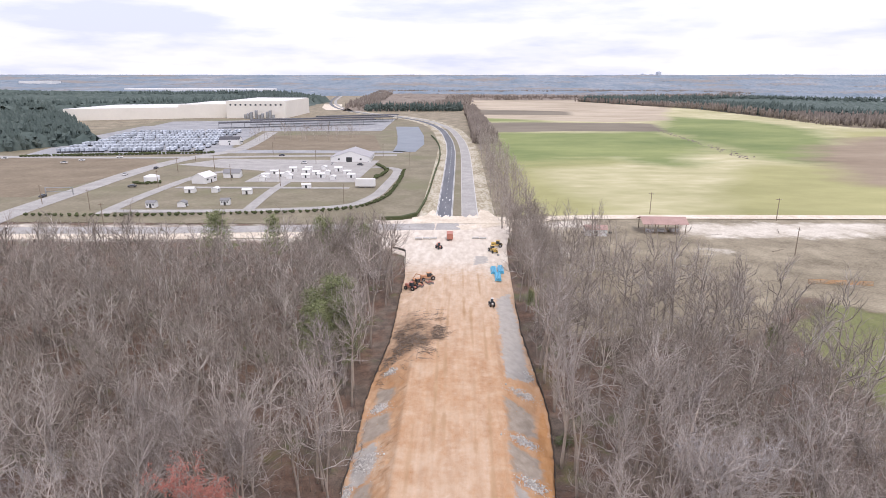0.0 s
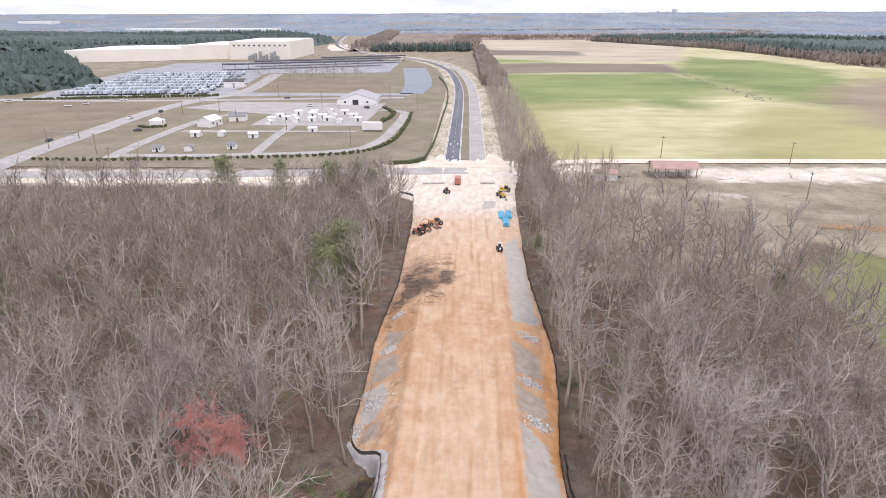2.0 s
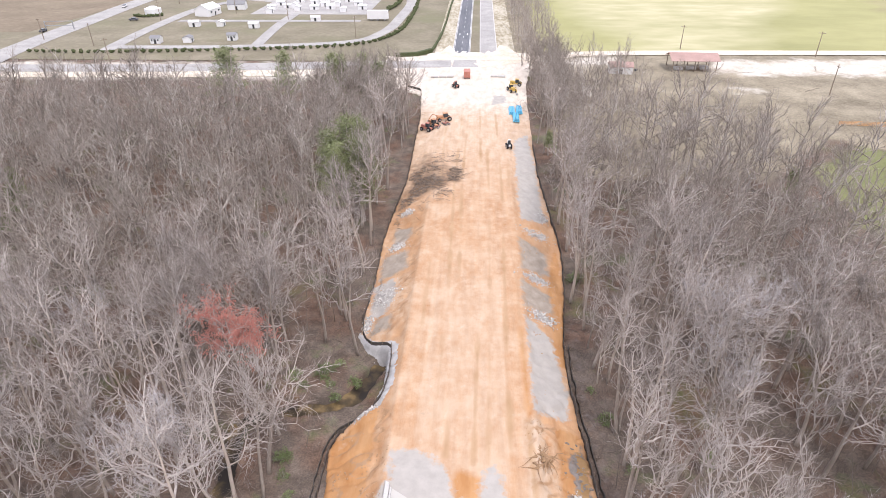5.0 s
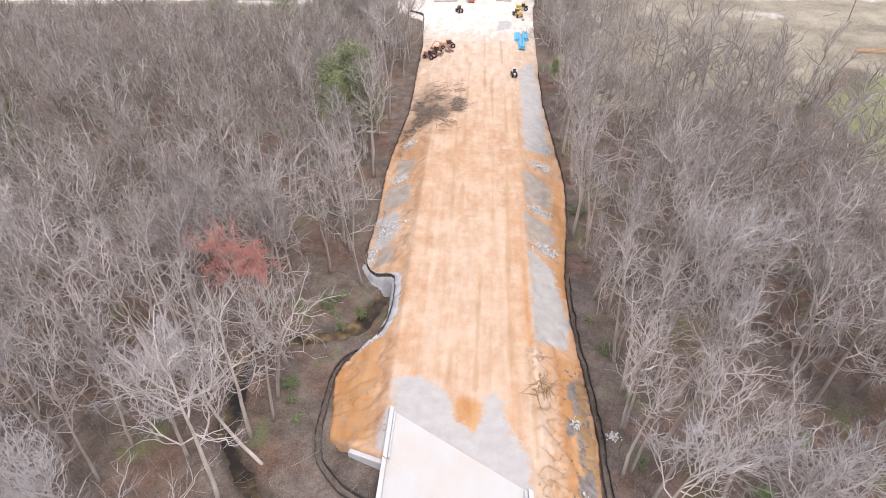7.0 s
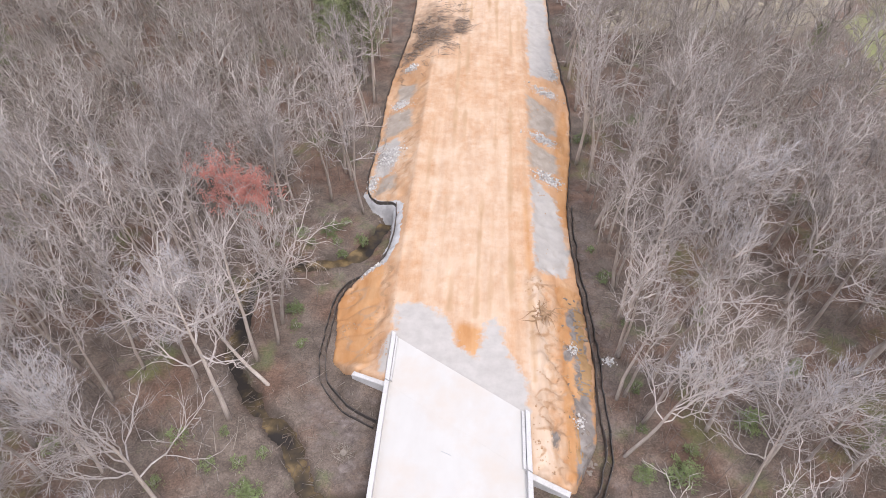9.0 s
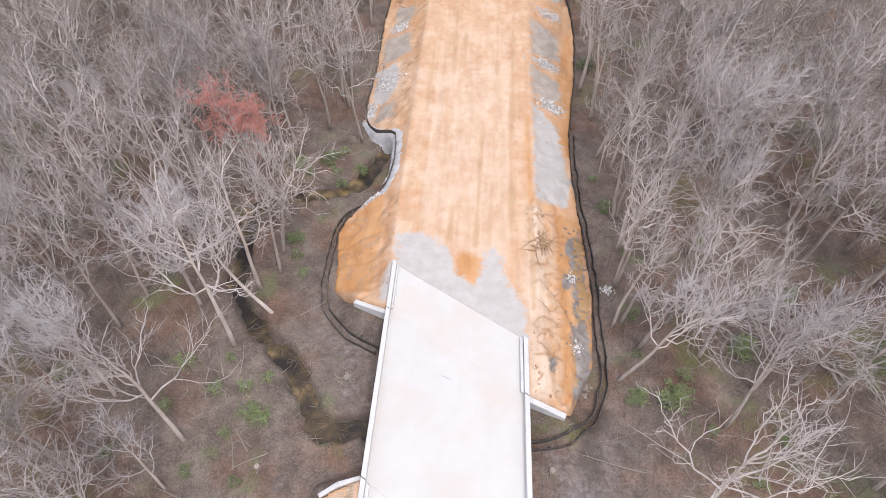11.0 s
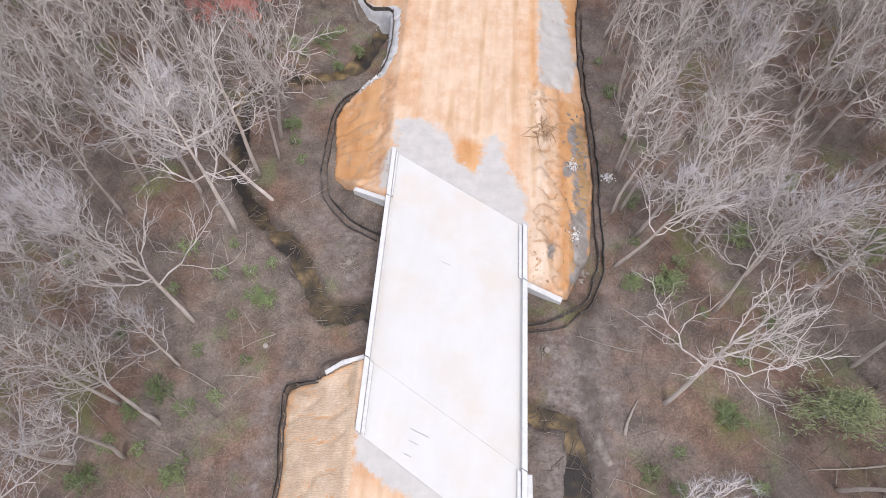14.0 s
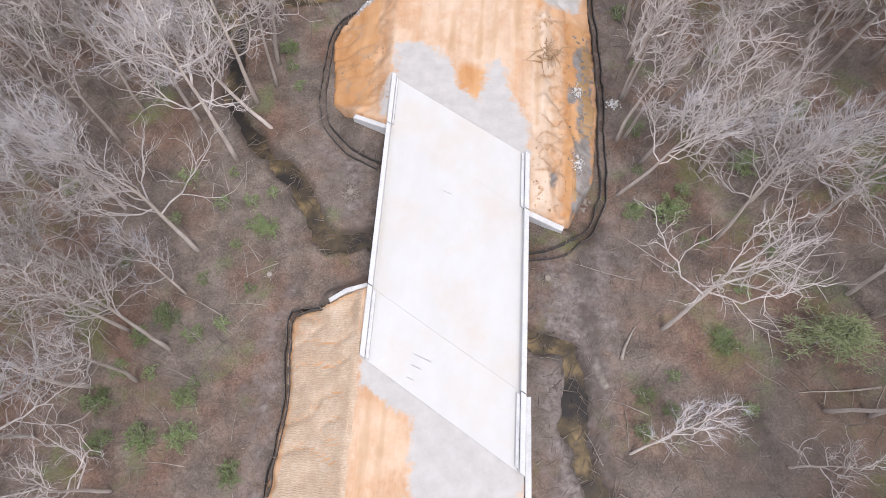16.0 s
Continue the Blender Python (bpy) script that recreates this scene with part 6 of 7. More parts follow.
sheet("sand_spill", [(-20, 248), (-21, 258), (-15, 263), (-12.5, 275), (-10.5, 268), (-9.2, 262), (-7.8, 259), (-6.0, 264), (-4.4, 260), (-3.0, 263), (-0.5, 268), (1.2, 262), (3.0, 259), (4.6, 265), (6.2, 261), (8.2, 266), (9.8, 276), (13.5, 272), (16, 262), (22, 256), (20, 248)],
      0.085, M_SAND, "pale sand dragged over the end of the paving", "sand", 0.05)
strip("gate_road", curve_pts([(-200, 232), (-205, 262), (-209, 320), (-213, 400), (-206, 462), (-190, 520), (-212, 680)], 5), 13.0, 0.03, M_OLDROAD, "pale grey gate road", "road")
strip("service_road", curve_pts([(-420, 470), (-340, 458), (-230, 458), (-130, 470), (-50, 478)], 5), 10.0, 0.04, M_OLDROAD, "pale grey service road", "road")
strip("training_lane", curve_pts([(-163, 262), (-166, 310), (-164, 370), (-150, 398)], 5), 7.0, 0.05, M_OLDROAD, "pale lane through the training grounds", "road")
strip("training_lane", [(-160, 330), (-62, 331)], 5.0, 0.06, M_OLDROAD, "pale lane through the training grounds", "road")
strip("training_lane", curve_pts([(-99, 270), (-103, 330), (-100, 392)], 4), 5.5, 0.07, M_OLDROAD, "pale lane through the training grounds", "road")
strip("training_lane", curve_pts([(-163, 268), (-110, 270), (-60, 280), (-46, 302), (-42, 340), (-42, 400), (-60, 412)], 6), 6.0, 0.08, M_OLDROAD, "pale lane round the training grounds", "road")
strip("site_road", [(-288, 1390), (-262, 1250), (-232, 1150)], 40.0, 0.02, M_SAND, "pale graded earth cut through the far wood", "track")


# ---------------------------------------------------------------- far woods
def canopy(name, outline, cell, h, mat, label, seed, tooth=0.55):
    """A far stand of trees as a jagged mass of crowns."""
    rs = np.random.RandomState(seed)
    o = np.array(outline, float)
    lo, hi = o.min(0), o.max(0)
    nx, ny = int((hi[0] - lo[0]) / cell) + 2, int((hi[1] - lo[1]) / cell) + 2
    X, Y = np.meshgrid(lo[0] + np.arange(nx) * cell, lo[1] + np.arange(ny) * cell)
    X = X + rs.uniform(-0.35, 0.35, X.shape) * cell
    Y = Y + rs.uniform(-0.35, 0.35, Y.shape) * cell
    P = np.stack([X.ravel(), Y.ravel()], 1)
    s = signed(P, outline) + 6 * wob(P[:, 0], P[:, 1], 30.0)
    i, j = np.meshgrid(np.arange(nx), np.arange(ny))
    peak = (((i + j) % 2) == 0).ravel()
    z = natural(P) + h * (0.72 + 0.28 * rs.rand(len(P)) + 0.12 * wob(P[:, 0], P[:, 1], 90.0)) * np.where(peak, 1.0, 1 - tooth) * np.clip((s + 2) / 4, 0, 1) - 0.6 - 0.37 * seed
    idx = np.arange(nx * ny).reshape(ny, nx)
    F = np.stack([idx[:-1, :-1], idx[:-1, 1:], idx[1:, 1:], idx[1:, :-1]], -1).reshape(-1, 4)
    F = F[(s[F] > -2).any(1)]
    used = np.unique(F)
    remap = np.full(len(P), -1)
    remap[used] = np.arange(len(used))
    me = raw_mesh(name, np.column_stack([P, z])[used], remap[F], np.zeros((0, 3), int), [mat])
    me.polygons.foreach_set("use_smooth", np.zeros(len(me.polygons), bool))
    return tagged(put(name, me), label, "woodland", kind="stuff")


def crowns(name, outline, gap, h, r, mat, label, seed, depth=1e9, sides=6):
    """Far trees as many small uneven crowns, one mesh. depth: only this far in from the outline."""
    rs = np.random.RandomState(seed)
    o = np.array(outline, float)
    lo, hi = o.min(0), o.max(0)
    n = int((hi[0] - lo[0]) * (hi[1] - lo[1]) / gap ** 2)
    P = lo + rs.rand(n, 2) * (hi - lo)
    s = signed(P, outline) + 0.8 * gap * wob(P[:, 0], P[:, 1], 6 * gap)
    P = P[(s > 0) & (s < depth)]
    n = len(P)
    z0, H = natural(P) - 0.5, h * rs.uniform(0.62, 1.12, n) * (1 + 0.15 * wob(P[:, 0], P[:, 1], 12 * gap))
    R = r * rs.uniform(0.7, 1.3, n)
    rings = []
    for f, k in ((0.05, 0.35), (0.42, 1.0), (0.72, 0.78)):
        a = rs.uniform(0, 6.283, (n, 1)) + np.arange(sides) * 6.283 / sides
        q = R[:, None] * k * rs.uniform(0.7, 1.25, (n, sides))
        zz = (z0 + H * f)[:, None] + rs.uniform(-0.06, 0.06, (n, sides)) * H[:, None]
        rings.append(np.stack([P[:, :1] + np.cos(a) * q, P[:, 1:] + np.sin(a) * q, zz], -1))
    tip = np.stack([P[:, 0] + rs.normal(0, 0.2, n) * r, P[:, 1], z0 + H], -1)[:, None, :]
    V = np.concatenate(rings + [tip], 1).reshape(-1, 3)
    b = np.arange(n)[:, None] * (3 * sides + 1)
    Q, T = [], []
    for k in range(sides):
        j = (k + 1) % sides
        for g in (0, sides):
            Q.append(np.concatenate([b + g + k, b + g + j, b + g + sides + j, b + g + sides + k], 1))
        T.append(np.concatenate([b + 2 * sides + k, b + 2 * sides + j, b + 3 * sides], 1))
    me = raw_mesh(name, V, np.concatenate(Q), np.concatenate(T), [mat])
    me.polygons.foreach_set("use_smooth", np.zeros(len(me.polygons), bool))
    return tagged(put(name, me), label, "woodland", kind="stuff")


W1 = [(-900, 500), (-385, 480), (-345, 560), (-420, 650), (-560, 860), (-900, 950)]
crowns("pine_wood", W1, 6.2, 17, 2.6, M_PINEWOOD_HAZED, "dark green pine plantation beside the yard", 1, 110)
canopy("pine_wood", W1, 8, 13, M_PINEWOOD_HAZED, "dark inner mass of the pine plantation", 1, tooth=0.3)
W2 = [(-2600, 1000), (-640, 960), (-330, 1130), (-330, 1500), (-560, 1900), (-2600, 2300)]
canopy("pine_wood", W2, 12, 18, M_PINEWOOD_HAZED, "dark green pine forest behind the factory", 2, tooth=0.35)
crowns("pine_wood", [(-1500, 1000), (-640, 960), (-330, 1130), (-330, 1500), (-560, 1900), (-1500, 1700)], 12, 22, 4.0, M_PINEWOOD_HAZED, "dark green pine forest behind the factory", 2, 160, 5)
W3 = [(-210, 1120), (10, 1160), (30, 1640), (430, 1660), (900, 1900), (900, 2300), (-300, 2300), (-230, 1300)]
canopy("bare_wood", W3, 12, 10, M_BAREWOOD, "tan leafless woodland beyond the fields", 3, tooth=0.3)
crowns("bare_wood", W3, 7, 15, 1.9, M_BAREWOOD, "tan leafless woodland beyond the fields", 3, 60, 4)
crowns("pine_wood", [(-175, 1100), (5, 1110), (5, 1140), (-175, 1130)], 5, 16, 2.0, M_PINEWOOD_HAZED, "row of dark pines beyond the road bend", 4)
W5 = [(300, 1560), (470, 1200), (490, 960), (640, 760), (1000, 800), (1100, 1200), (800, 1650)]
canopy("pine_wood", W5, 10, 12, M_PINEWOOD_HAZED, "dark green wood along the field", 5, tooth=0.3)
crowns("pine_wood", W5, 9, 17, 3.4, M_PINEWOOD_HAZED, "dark green wood along the field", 5, 100, 5)
crowns("bare_wood", [(475, 985), (470, 800), (560, 700), (640, 760), (500, 960), (480, 1200), (300, 1580), (285, 1560), (455, 1190)], 5, 14, 1.6, M_BAREWOOD, "bare brown trees along the field edge", 6, sides=4)
# the outermost stands carry their haze in the material's colour
canopy("far_wood", [(-2000, 2250), (1900, 1700), (3900, 4300), (0, 4700), (-3900, 4300)], 17, 16, M_FARWOOD_HAZED, "woodland reaching the horizon, coloured blue-grey for haze", 7, tooth=0.3)
canopy("far_wood", [(900, 1000), (3000, 900), (3900, 4200), (1900, 1800), (900, 1700)], 16, 15, M_FARWOOD_HAZED, "woodland in the distance, greyed for haze", 8, tooth=0.3)
canopy("far_wood", [(-3000, 600), (-900, 500), (-900, 980), (-2600, 1000), (-2600, 2300), (-3800, 4200)], 20, 15, M_FARWOOD_HAZED, "woodland in the distance, greyed for haze", 9, tooth=0.3)

rh = np.random.RandomState(31)
hedge_places = []
for y in np.arange(236, 640, 4.4):
    for k in range(4 if y < 420 else 3):
        hedge_places.append((25.0 + rh.uniform(-8.5, 9.0), y + rh.uniform(-2, 2)))
wood_stuff("hedgerow", hedge_places, "bare grey hedgerow trees between road and field", 12, twigs=2, kids=3, scale=(0.45, 0.78), limbs=5, mats=[M_BARKFAR, M_TWIGTAN])
wood_stuff("hedgerow", [(rh.uniform(19.0, 31), rh.uniform(165, 236)) for k in range(105)] + [(rh.uniform(30, 52), rh.uniform(160, 218)) for k in range(45)], "bare grey trees beside the junction", 22, twigs=3, kids=4, scale=(0.5, 0.82), limbs=6)
wood_stuff("woodland", [(rh.uniform(-46, -21), rh.uniform(166, 192)) for k in range(26)], "bare grey trees at the wood's end by the junction", 27, scale=(0.7, 1.0))
crowns("bare_wood", [(13, 560), (35, 560), (27, 1160), (8, 1160)], 3.0, 12, 1.5, M_BAREWOOD, "bare hedgerow running into the distance", 13, sides=5)
wood_stuff("grove", [(rh.uniform(-200, -105), rh.uniform(570, 680)) for k in range(60)], "bare grey grove beside the yard", 14, twigs=2, kids=3, scale=(0.5, 0.75), limbs=5)
wood_stuff("thicket", [(rh.uniform(-175, -30), rh.uniform(176, 214)) for k in range(110)], "low brown brush at the wood's edge", 15, twigs=2, kids=3, scale=(0.22, 0.40), limbs=4)
wood_stuff("thicket", [(rh.uniform(26, 84), rh.uniform(134, 200)) for k in range(190)], "russet brush between the wood and the sandy lot", 16, mats=[M_BARK, M_TWIGRED], twigs=2, kids=3, scale=(0.18, 0.42), limbs=4)


# ---------------------------------------------------------------- buildings of the training grounds
def shed(w, d, h, rh_, label, wall_mat, roof_mat, door=True, windows=2):
    ob = thing("shed", label, "shed", group="training sheds")
    part("wall", gable_wall(bmesh.new(), w, d, h, rh_), wall_mat, ob)
    bm = gable(bmesh.new(), w, d, rh_, 0.25, 0.12)
    bmesh.ops.translate(bm, verts=bm.verts[:], vec=(0, 0, h + 0.01))
    part("roof", bm, roof_mat, ob)
    if door:
        bm = bmesh.new()
        box(bm, (0, -d / 2 - 0.03, 1.0), (min(1.1, w * 0.3), 0.08, 2.0), 0.01)
        part("door", bm, M_DARK, ob)
    for k in range(windows):
        bm = bmesh.new()
        box(bm, ((k - (windows - 1) / 2) * w * 0.62, -d / 2 - 0.03, h * 0.62), (w * 0.14, 0.06, 0.8), 0.01)
        part("window", bm, M_GLASS, ob)
    return ob


shed_a = shed(4.6, 4.0, 2.6, 0.9, "small white shed with a pale roof on the grass", M_WHITE, M_ROOFGREY)
shed_b = shed(5.4, 3.6, 2.5, 0.8, "small white block house on the training grounds", M_WHITE, M_WHITE, True, 1)
A = [(-147, 277), (-133, 279), (-114, 284)]
B = [(-145, 315), (-132, 317), (-113, 312), (-86, 331), (-118, 354), (-112, 371), (-120, 366), (-108, 371), (-95, 366), (-91, 377), (-77, 360), (-67, 367), (-80, 393), (-91, 400), (-110, 392), (-119, 381),
     (-84, 378), (-99, 384), (-72, 381), (-104, 362), (-101, 398), (-86, 368)]
for src, places in ((shed_a, A), (shed_b, B)):
    for i, (x, y) in enumerate(places):
        m = pose(x, y, 0.0, 0, 0, 4 + 90 * (i % 3 == 1)) @ Matrix.Diagonal((0.95, 0.95, 0.8 + 0.25 * ((i * 7) % 5) / 5, 1))
        if i == 0:
            src.matrix_basis = pose(x, y, 0.0, 0, 0, 4) @ Matrix.Scale(0.95, 4)
        else:
            copy_thing(src, m)
hall = shed(30, 29, 3.2, 4.6, "broad white gabled hall with grey roof and dark doorway", M_WHITE, M_ROOFLILAC, True, 4)
for x_, y_, w_, h_ in ((-15.06, 1.0, 4.2, 3.4), (-15.06, -7.5, 1.4, 1.2), (-15.06, 8.5, 1.4, 1.2)):
    bm = bmesh.new()
    box(bm, (x_, y_, 0.1 + h_ / 2 if h_ > 2 else 2.0), (0.12, w_, h_), 0.02)
    part("gable_door" if h_ > 2 else "gable_window", bm, M_DARK, hall)
hall.name = "hall"
hall["category"] = "hall"
hall.matrix_basis = pose(-80.5, 452, 0, 0, 0, 92)
house = shed(12, 9, 3.6, 2.4, "white gabled training house", M_WHITE, M_WHITE, True, 2)
house.name = "training_house"
house["category"] = "house"
house.matrix_basis = pose(-151, 348, 0, 0, 0, 80)
house2 = shed(10, 7, 3.0, 2.0, "white open-fronted gabled shelter", M_WHITE, M_ROOFGREY, True, 0)
house2.name = "shelter"
house2.matrix_basis = pose(-141, 367, 0, 0, 0, 8)

container = thing("container", "long white storage trailer on the grass", "trailer", pose(-53, 333, 0))
bm = bmesh.new()
box(bm, (0, 0, 2.9), (11.0, 3.2, 4.2), 0.08)
part("body", bm, M_WHITE, container)
for x in (-3.5, 0, 3.5):
    bm = bmesh.new()
    box(bm, (x, 0, 0.45), (0.5, 2.4, 0.9))
    part("support", bm, M_STEEL, container)
tank = thing("storage_tank", "white domed tank ringed by a hedge", "tank", pose(-183, 349, 0))
bm = bmesh.new()
rod(bm, (0, 0, 0), (0, 0, 3.2), 4.5, 20)
part("shell", bm, M_WHITE, tank)
bm = bmesh.new()
rod(bm, (0, 0, 3.2), (0, 0, 4.4), 4.5, 20, 1.2)
part("dome", bm, M_WHITE, tank)


def bush(seed, mat, r):
    rs = np.random.RandomState(seed)
    bm = bmesh.new()
    for i in range(7):
        q = Vector((rs.normal(0, 0.35), rs.normal(0, 0.35), 0.5 + rs.uniform(-0.1, 0.4))) * r
        bmesh.ops.create_icosphere(bm, subdivisions=1, radius=r * rs.uniform(0.4, 0.65), matrix=Matrix.Translation(q))
    for v in bm.verts:
        v.co *= 1 + rs.uniform(-0.14, 0.14)
        v.co.z = max(v.co.z, -0.05)
    me = bpy.data.meshes.new("hedge_bush")
    bm.to_mesh(me)
    bm.free()
    me.materials.append(mat)
    return me


bush_me = bush(5, M_HEDGE, 1.15)


def bush_row(pts, gap, s, label):
    line = curve_pts(pts, 6)
    left = 0.0
    for (x0, y0), (x1, y1) in zip(line[:-1], line[1:]):
        L = math.hypot(x1 - x0, y1 - y0)
        while left < L:
            f = left / L
            ob = put("hedge_bush", bush_me, m=pose(x0 + (x1 - x0) * f, y0 + (y1 - y0) * f, 0, 0, 0, random.uniform(0, 360)) @ Matrix.Scale(s * random.uniform(0.8, 1.15), 4))
            tagged(ob, label, "bush", "bush row")
            left += gap
        left -= L


bush_row([(-195, 258), (-163, 257), (-110, 262), (-58, 272), (-40, 296), (-36, 340), (-37, 398)], 3.4, 1.0, "clipped round bush in a boundary row")
bush_row([(-52, 360), (-48, 392), (-58, 420)], 2.4, 1.2, "clipped round bush in a boundary row")
bush_row([(-341, 458), (-250, 476), (-200, 486)], 2.9, 1.35, "dark round bush along the yard")
bush_row([(-190, 342), (-183, 340), (-176, 344)], 2.2, 1.0, "dark bush round the tank")

hedge_pts = [(-19.5, 262), (-17.0, 300), (-16.0, 380), (-15.5, 470), (-20, 560), (-30, 640)]
bm = bmesh.new()
o_ = offset_line(curve_pts(hedge_pts, 5), 0.8)
prism(bm, o_, -0.1, 1.1)
bmesh.ops.triangulate(bm, faces=[f for f in bm.faces if len(f.verts) > 4])
for v in bm.verts:
    v.co += Vector((random.uniform(-0.2, 0.2), 0, random.uniform(-0.2, 0.2)))
tagged(part("hedge", bm, M_HEDGE, None), "dark clipped hedge beside the new road", "hedge")
bm = bmesh.new()
prism(bm, offset_line([(-19.5, 262), (-25, 255), (-34, 253)], 1.6), -0.1, 1.5)
bmesh.ops.triangulate(bm, faces=[f for f in bm.faces if len(f.verts) > 4])
tagged(part("hedge", bm, M_HEDGE, None), "dark low hedge at the junction corner", "hedge")

# factory
factory = thing("factory", "very long cream factory with stepped flat roofs", "factory")
for pts, h in (([(-560, 850), (-420, 905), (-420, 1040), (-560, 985)], 16), ([(-420, 905), (-352, 930), (-352, 1065), (-420, 1040)], 20), ([(-352, 915), (-262, 915), (-262, 1060), (-352, 1065)], 25)):
    bm = bmesh.new()
    prism(bm, pts, -0.2, h)
    part("wall", bm, M_CREAM, factory)
    bm = bmesh.new()
    prism(bm, [(x + (0.6 if x < -400 else -0.6), y + (1.0 if y < 950 else -1.0)) for x, y in pts], h, h + 0.4)
    part("roof", bm, M_WHITE, factory)
for i in range(11):
    bm = bmesh.new()
    box(bm, (-345 + i * 7.6, 914.9, 19.5), (2.6, 0.4, 2.2))
    part("window", bm, M_GLASS, factory)
for i in range(9):
    bm = bmesh.new()
    box(bm, (-320 + i * 5.5, 905 - (i % 3) * 3, 3.0 + (i * 5 % 4)), (3.5, 4, 6 + 2 * (i * 5 % 4)), 0.2)
    part("plant_unit", bm, M_STEEL, factory, "grey rooftop-style plant unit")


# covered yard roofs, gatehouse, trailers
def long_roof(name, a, b, w, h, mat, label):
    ob = thing(name, label, "canopy")
    d = Vector((b[0] - a[0], b[1] - a[1]))
    bm = bmesh.new()
    prism(bm, offset_line([a, b], w), h, h + 1.2)
    part("roof", bm, mat, ob)
    n = int(d.length / 14)
    for i in range(n + 1):
        p = Vector(a) + d * i / n
        bm = bmesh.new()
        rod(bm, (p.x, p.y, -0.1), (p.x, p.y, h), 0.3, 6)
        part("post", bm, M_STEEL, ob)
    return ob


long_roof("yard_canopy", (-292, 730), (-112, 800), 16, 6, M_ROOFDARK, "long dark canopy over parked trailers")
long_roof("yard_canopy", (-270, 780), (-95, 855), 16, 6, M_ROOFDARK, "long dark canopy over parked trailers")
long_roof("yard_canopy", (-200, 850), (-92, 900), 14, 6, M_ROOFDARK, "long dark canopy over parked trailers")
gatehouse = shed(18, 11, 5.0, 2.2, "white gatehouse with a dark hipped roof", M_WHITE, M_ROOFDARK, True, 3)
gatehouse.name = "gatehouse"
gatehouse["category"] = "gatehouse"
gatehouse.matrix_basis = pose(-211, 552, 0, 0, 0, 6)
low = shed(16, 6, 3.2, 1.0, "low tan shelter beside the pine wood", M_CREAM, M_ROOFRED, True, 2)
low.name = "low_shelter"
low.matrix_basis = pose(-388, 580, 0, 0, 0, 14)

trailer = thing("trailer", "parked grey-blue box trailer in the yard", "trailer", group="parked trailers")
bm = bmesh.new()
box(bm, (0, 0, 2.3), (2.5, 11.0, 2.2), 0.06)
part("box_body", bm, M_TRAILER, trailer)
for y in (-4.6, -3.4):
    bm = bmesh.new()
    rod(bm, (-1.2, y, 0.5), (-0.6, y, 0.5), 0.5, 8)
    part("wheel", bm, M_TYRE, trailer)
    bm = bmesh.new()
    rod(bm, (0.6, y, 0.5), (1.2, y, 0.5), 0.5, 8)
    part("wheel", bm, M_TYRE, trailer)
bm = bmesh.new()
box(bm, (0, 4.0, 0.6), (1.8, 0.3, 1.2))
part("landing_leg", bm, M_STEEL, trailer)
rt = np.random.RandomState(8)
made = 0
for r in range(8):
    for c in range(31):
        u = c / 30
        x, y = -330 + u * 112 - r * 4, 490 + r * 24 + u * 14
        if rt.rand() < 0.16:
            continue
        m = pose(x, y, 0.0, 0, 0, 8 + rt.uniform(-2, 2))
        if made == 0:
            trailer.matrix_basis = m
        else:
            copy_thing(trailer, m)
        made += 1

# low cars and trucks near the gate
def car(seed, mat, label, L=4.6, W=1.8, H=1.5):
    ob = thing("car", label, "car")
    bm = bmesh.new()
    box(bm, (0, 0, 0.65), (W, L, 0.7), 0.12)
    part("body", bm, mat, ob)
    bm = bmesh.new()
    box(bm, (0, -0.2, 1.22), (W * 0.86, L * 0.5, H - 0.98), 0.15)
    part("cabin", bm, M_GLASS, ob)
    for sx in (-1, 1):
        for sy in (-1, 1):
            bm = bmesh.new()
            rod(bm, (sx * W * 0.38, sy * L * 0.32, 0.33), (sx * W * 0.52, sy * L * 0.32, 0.33), 0.33, 10)
            part("wheel", bm, M_TYRE, ob)
    return ob


car_a = car(1, M_WHITE, "white pickup-sized car parked on paving")
car_b = car(2, M_ROOFDARK, "dark saloon car parked on paving")
CARS = [(car_a, -285, 424, 95), (car_a, -212, 372, 10), (car_b, -206, 400, 5), (car_b, -140, 470, 88), (car_a, -345, 446, 90), (car_a, -112, 428, 70), (car_b, -185, 330, 100), (car_a, -280, 437, 80),
        (car_b, -70, 420, 60), (car_a, -90, 422, 20), (car_b, -216, 300, 5), (car_a, -262, 456, 85)]
seen_car = set()
for src, x, y, rz in CARS:
    m = pose(x, y, 0.1, 0, 0, rz)
    if src.name in seen_car:
        copy_thing(src, m)
    else:
        seen_car.add(src.name)
        src.matrix_basis = m

gate = thing("gate_barrier", "dark steel gate frame across the road", "gate", pose(-211, 306, 0, 0, 0, 4))
for x in (-7, 7):
    bm = bmesh.new()
    rod(bm, (x, 0, 0), (x, 0, 4.2), 0.25, 8)
    part("post", bm, M_STEEL, gate)
for z in (2.0, 4.0):
    bm = bmesh.new()
    rod(bm, (-7, 0, z), (7, 0, z), 0.16, 8)
    part("rail", bm, M_STEEL, gate)


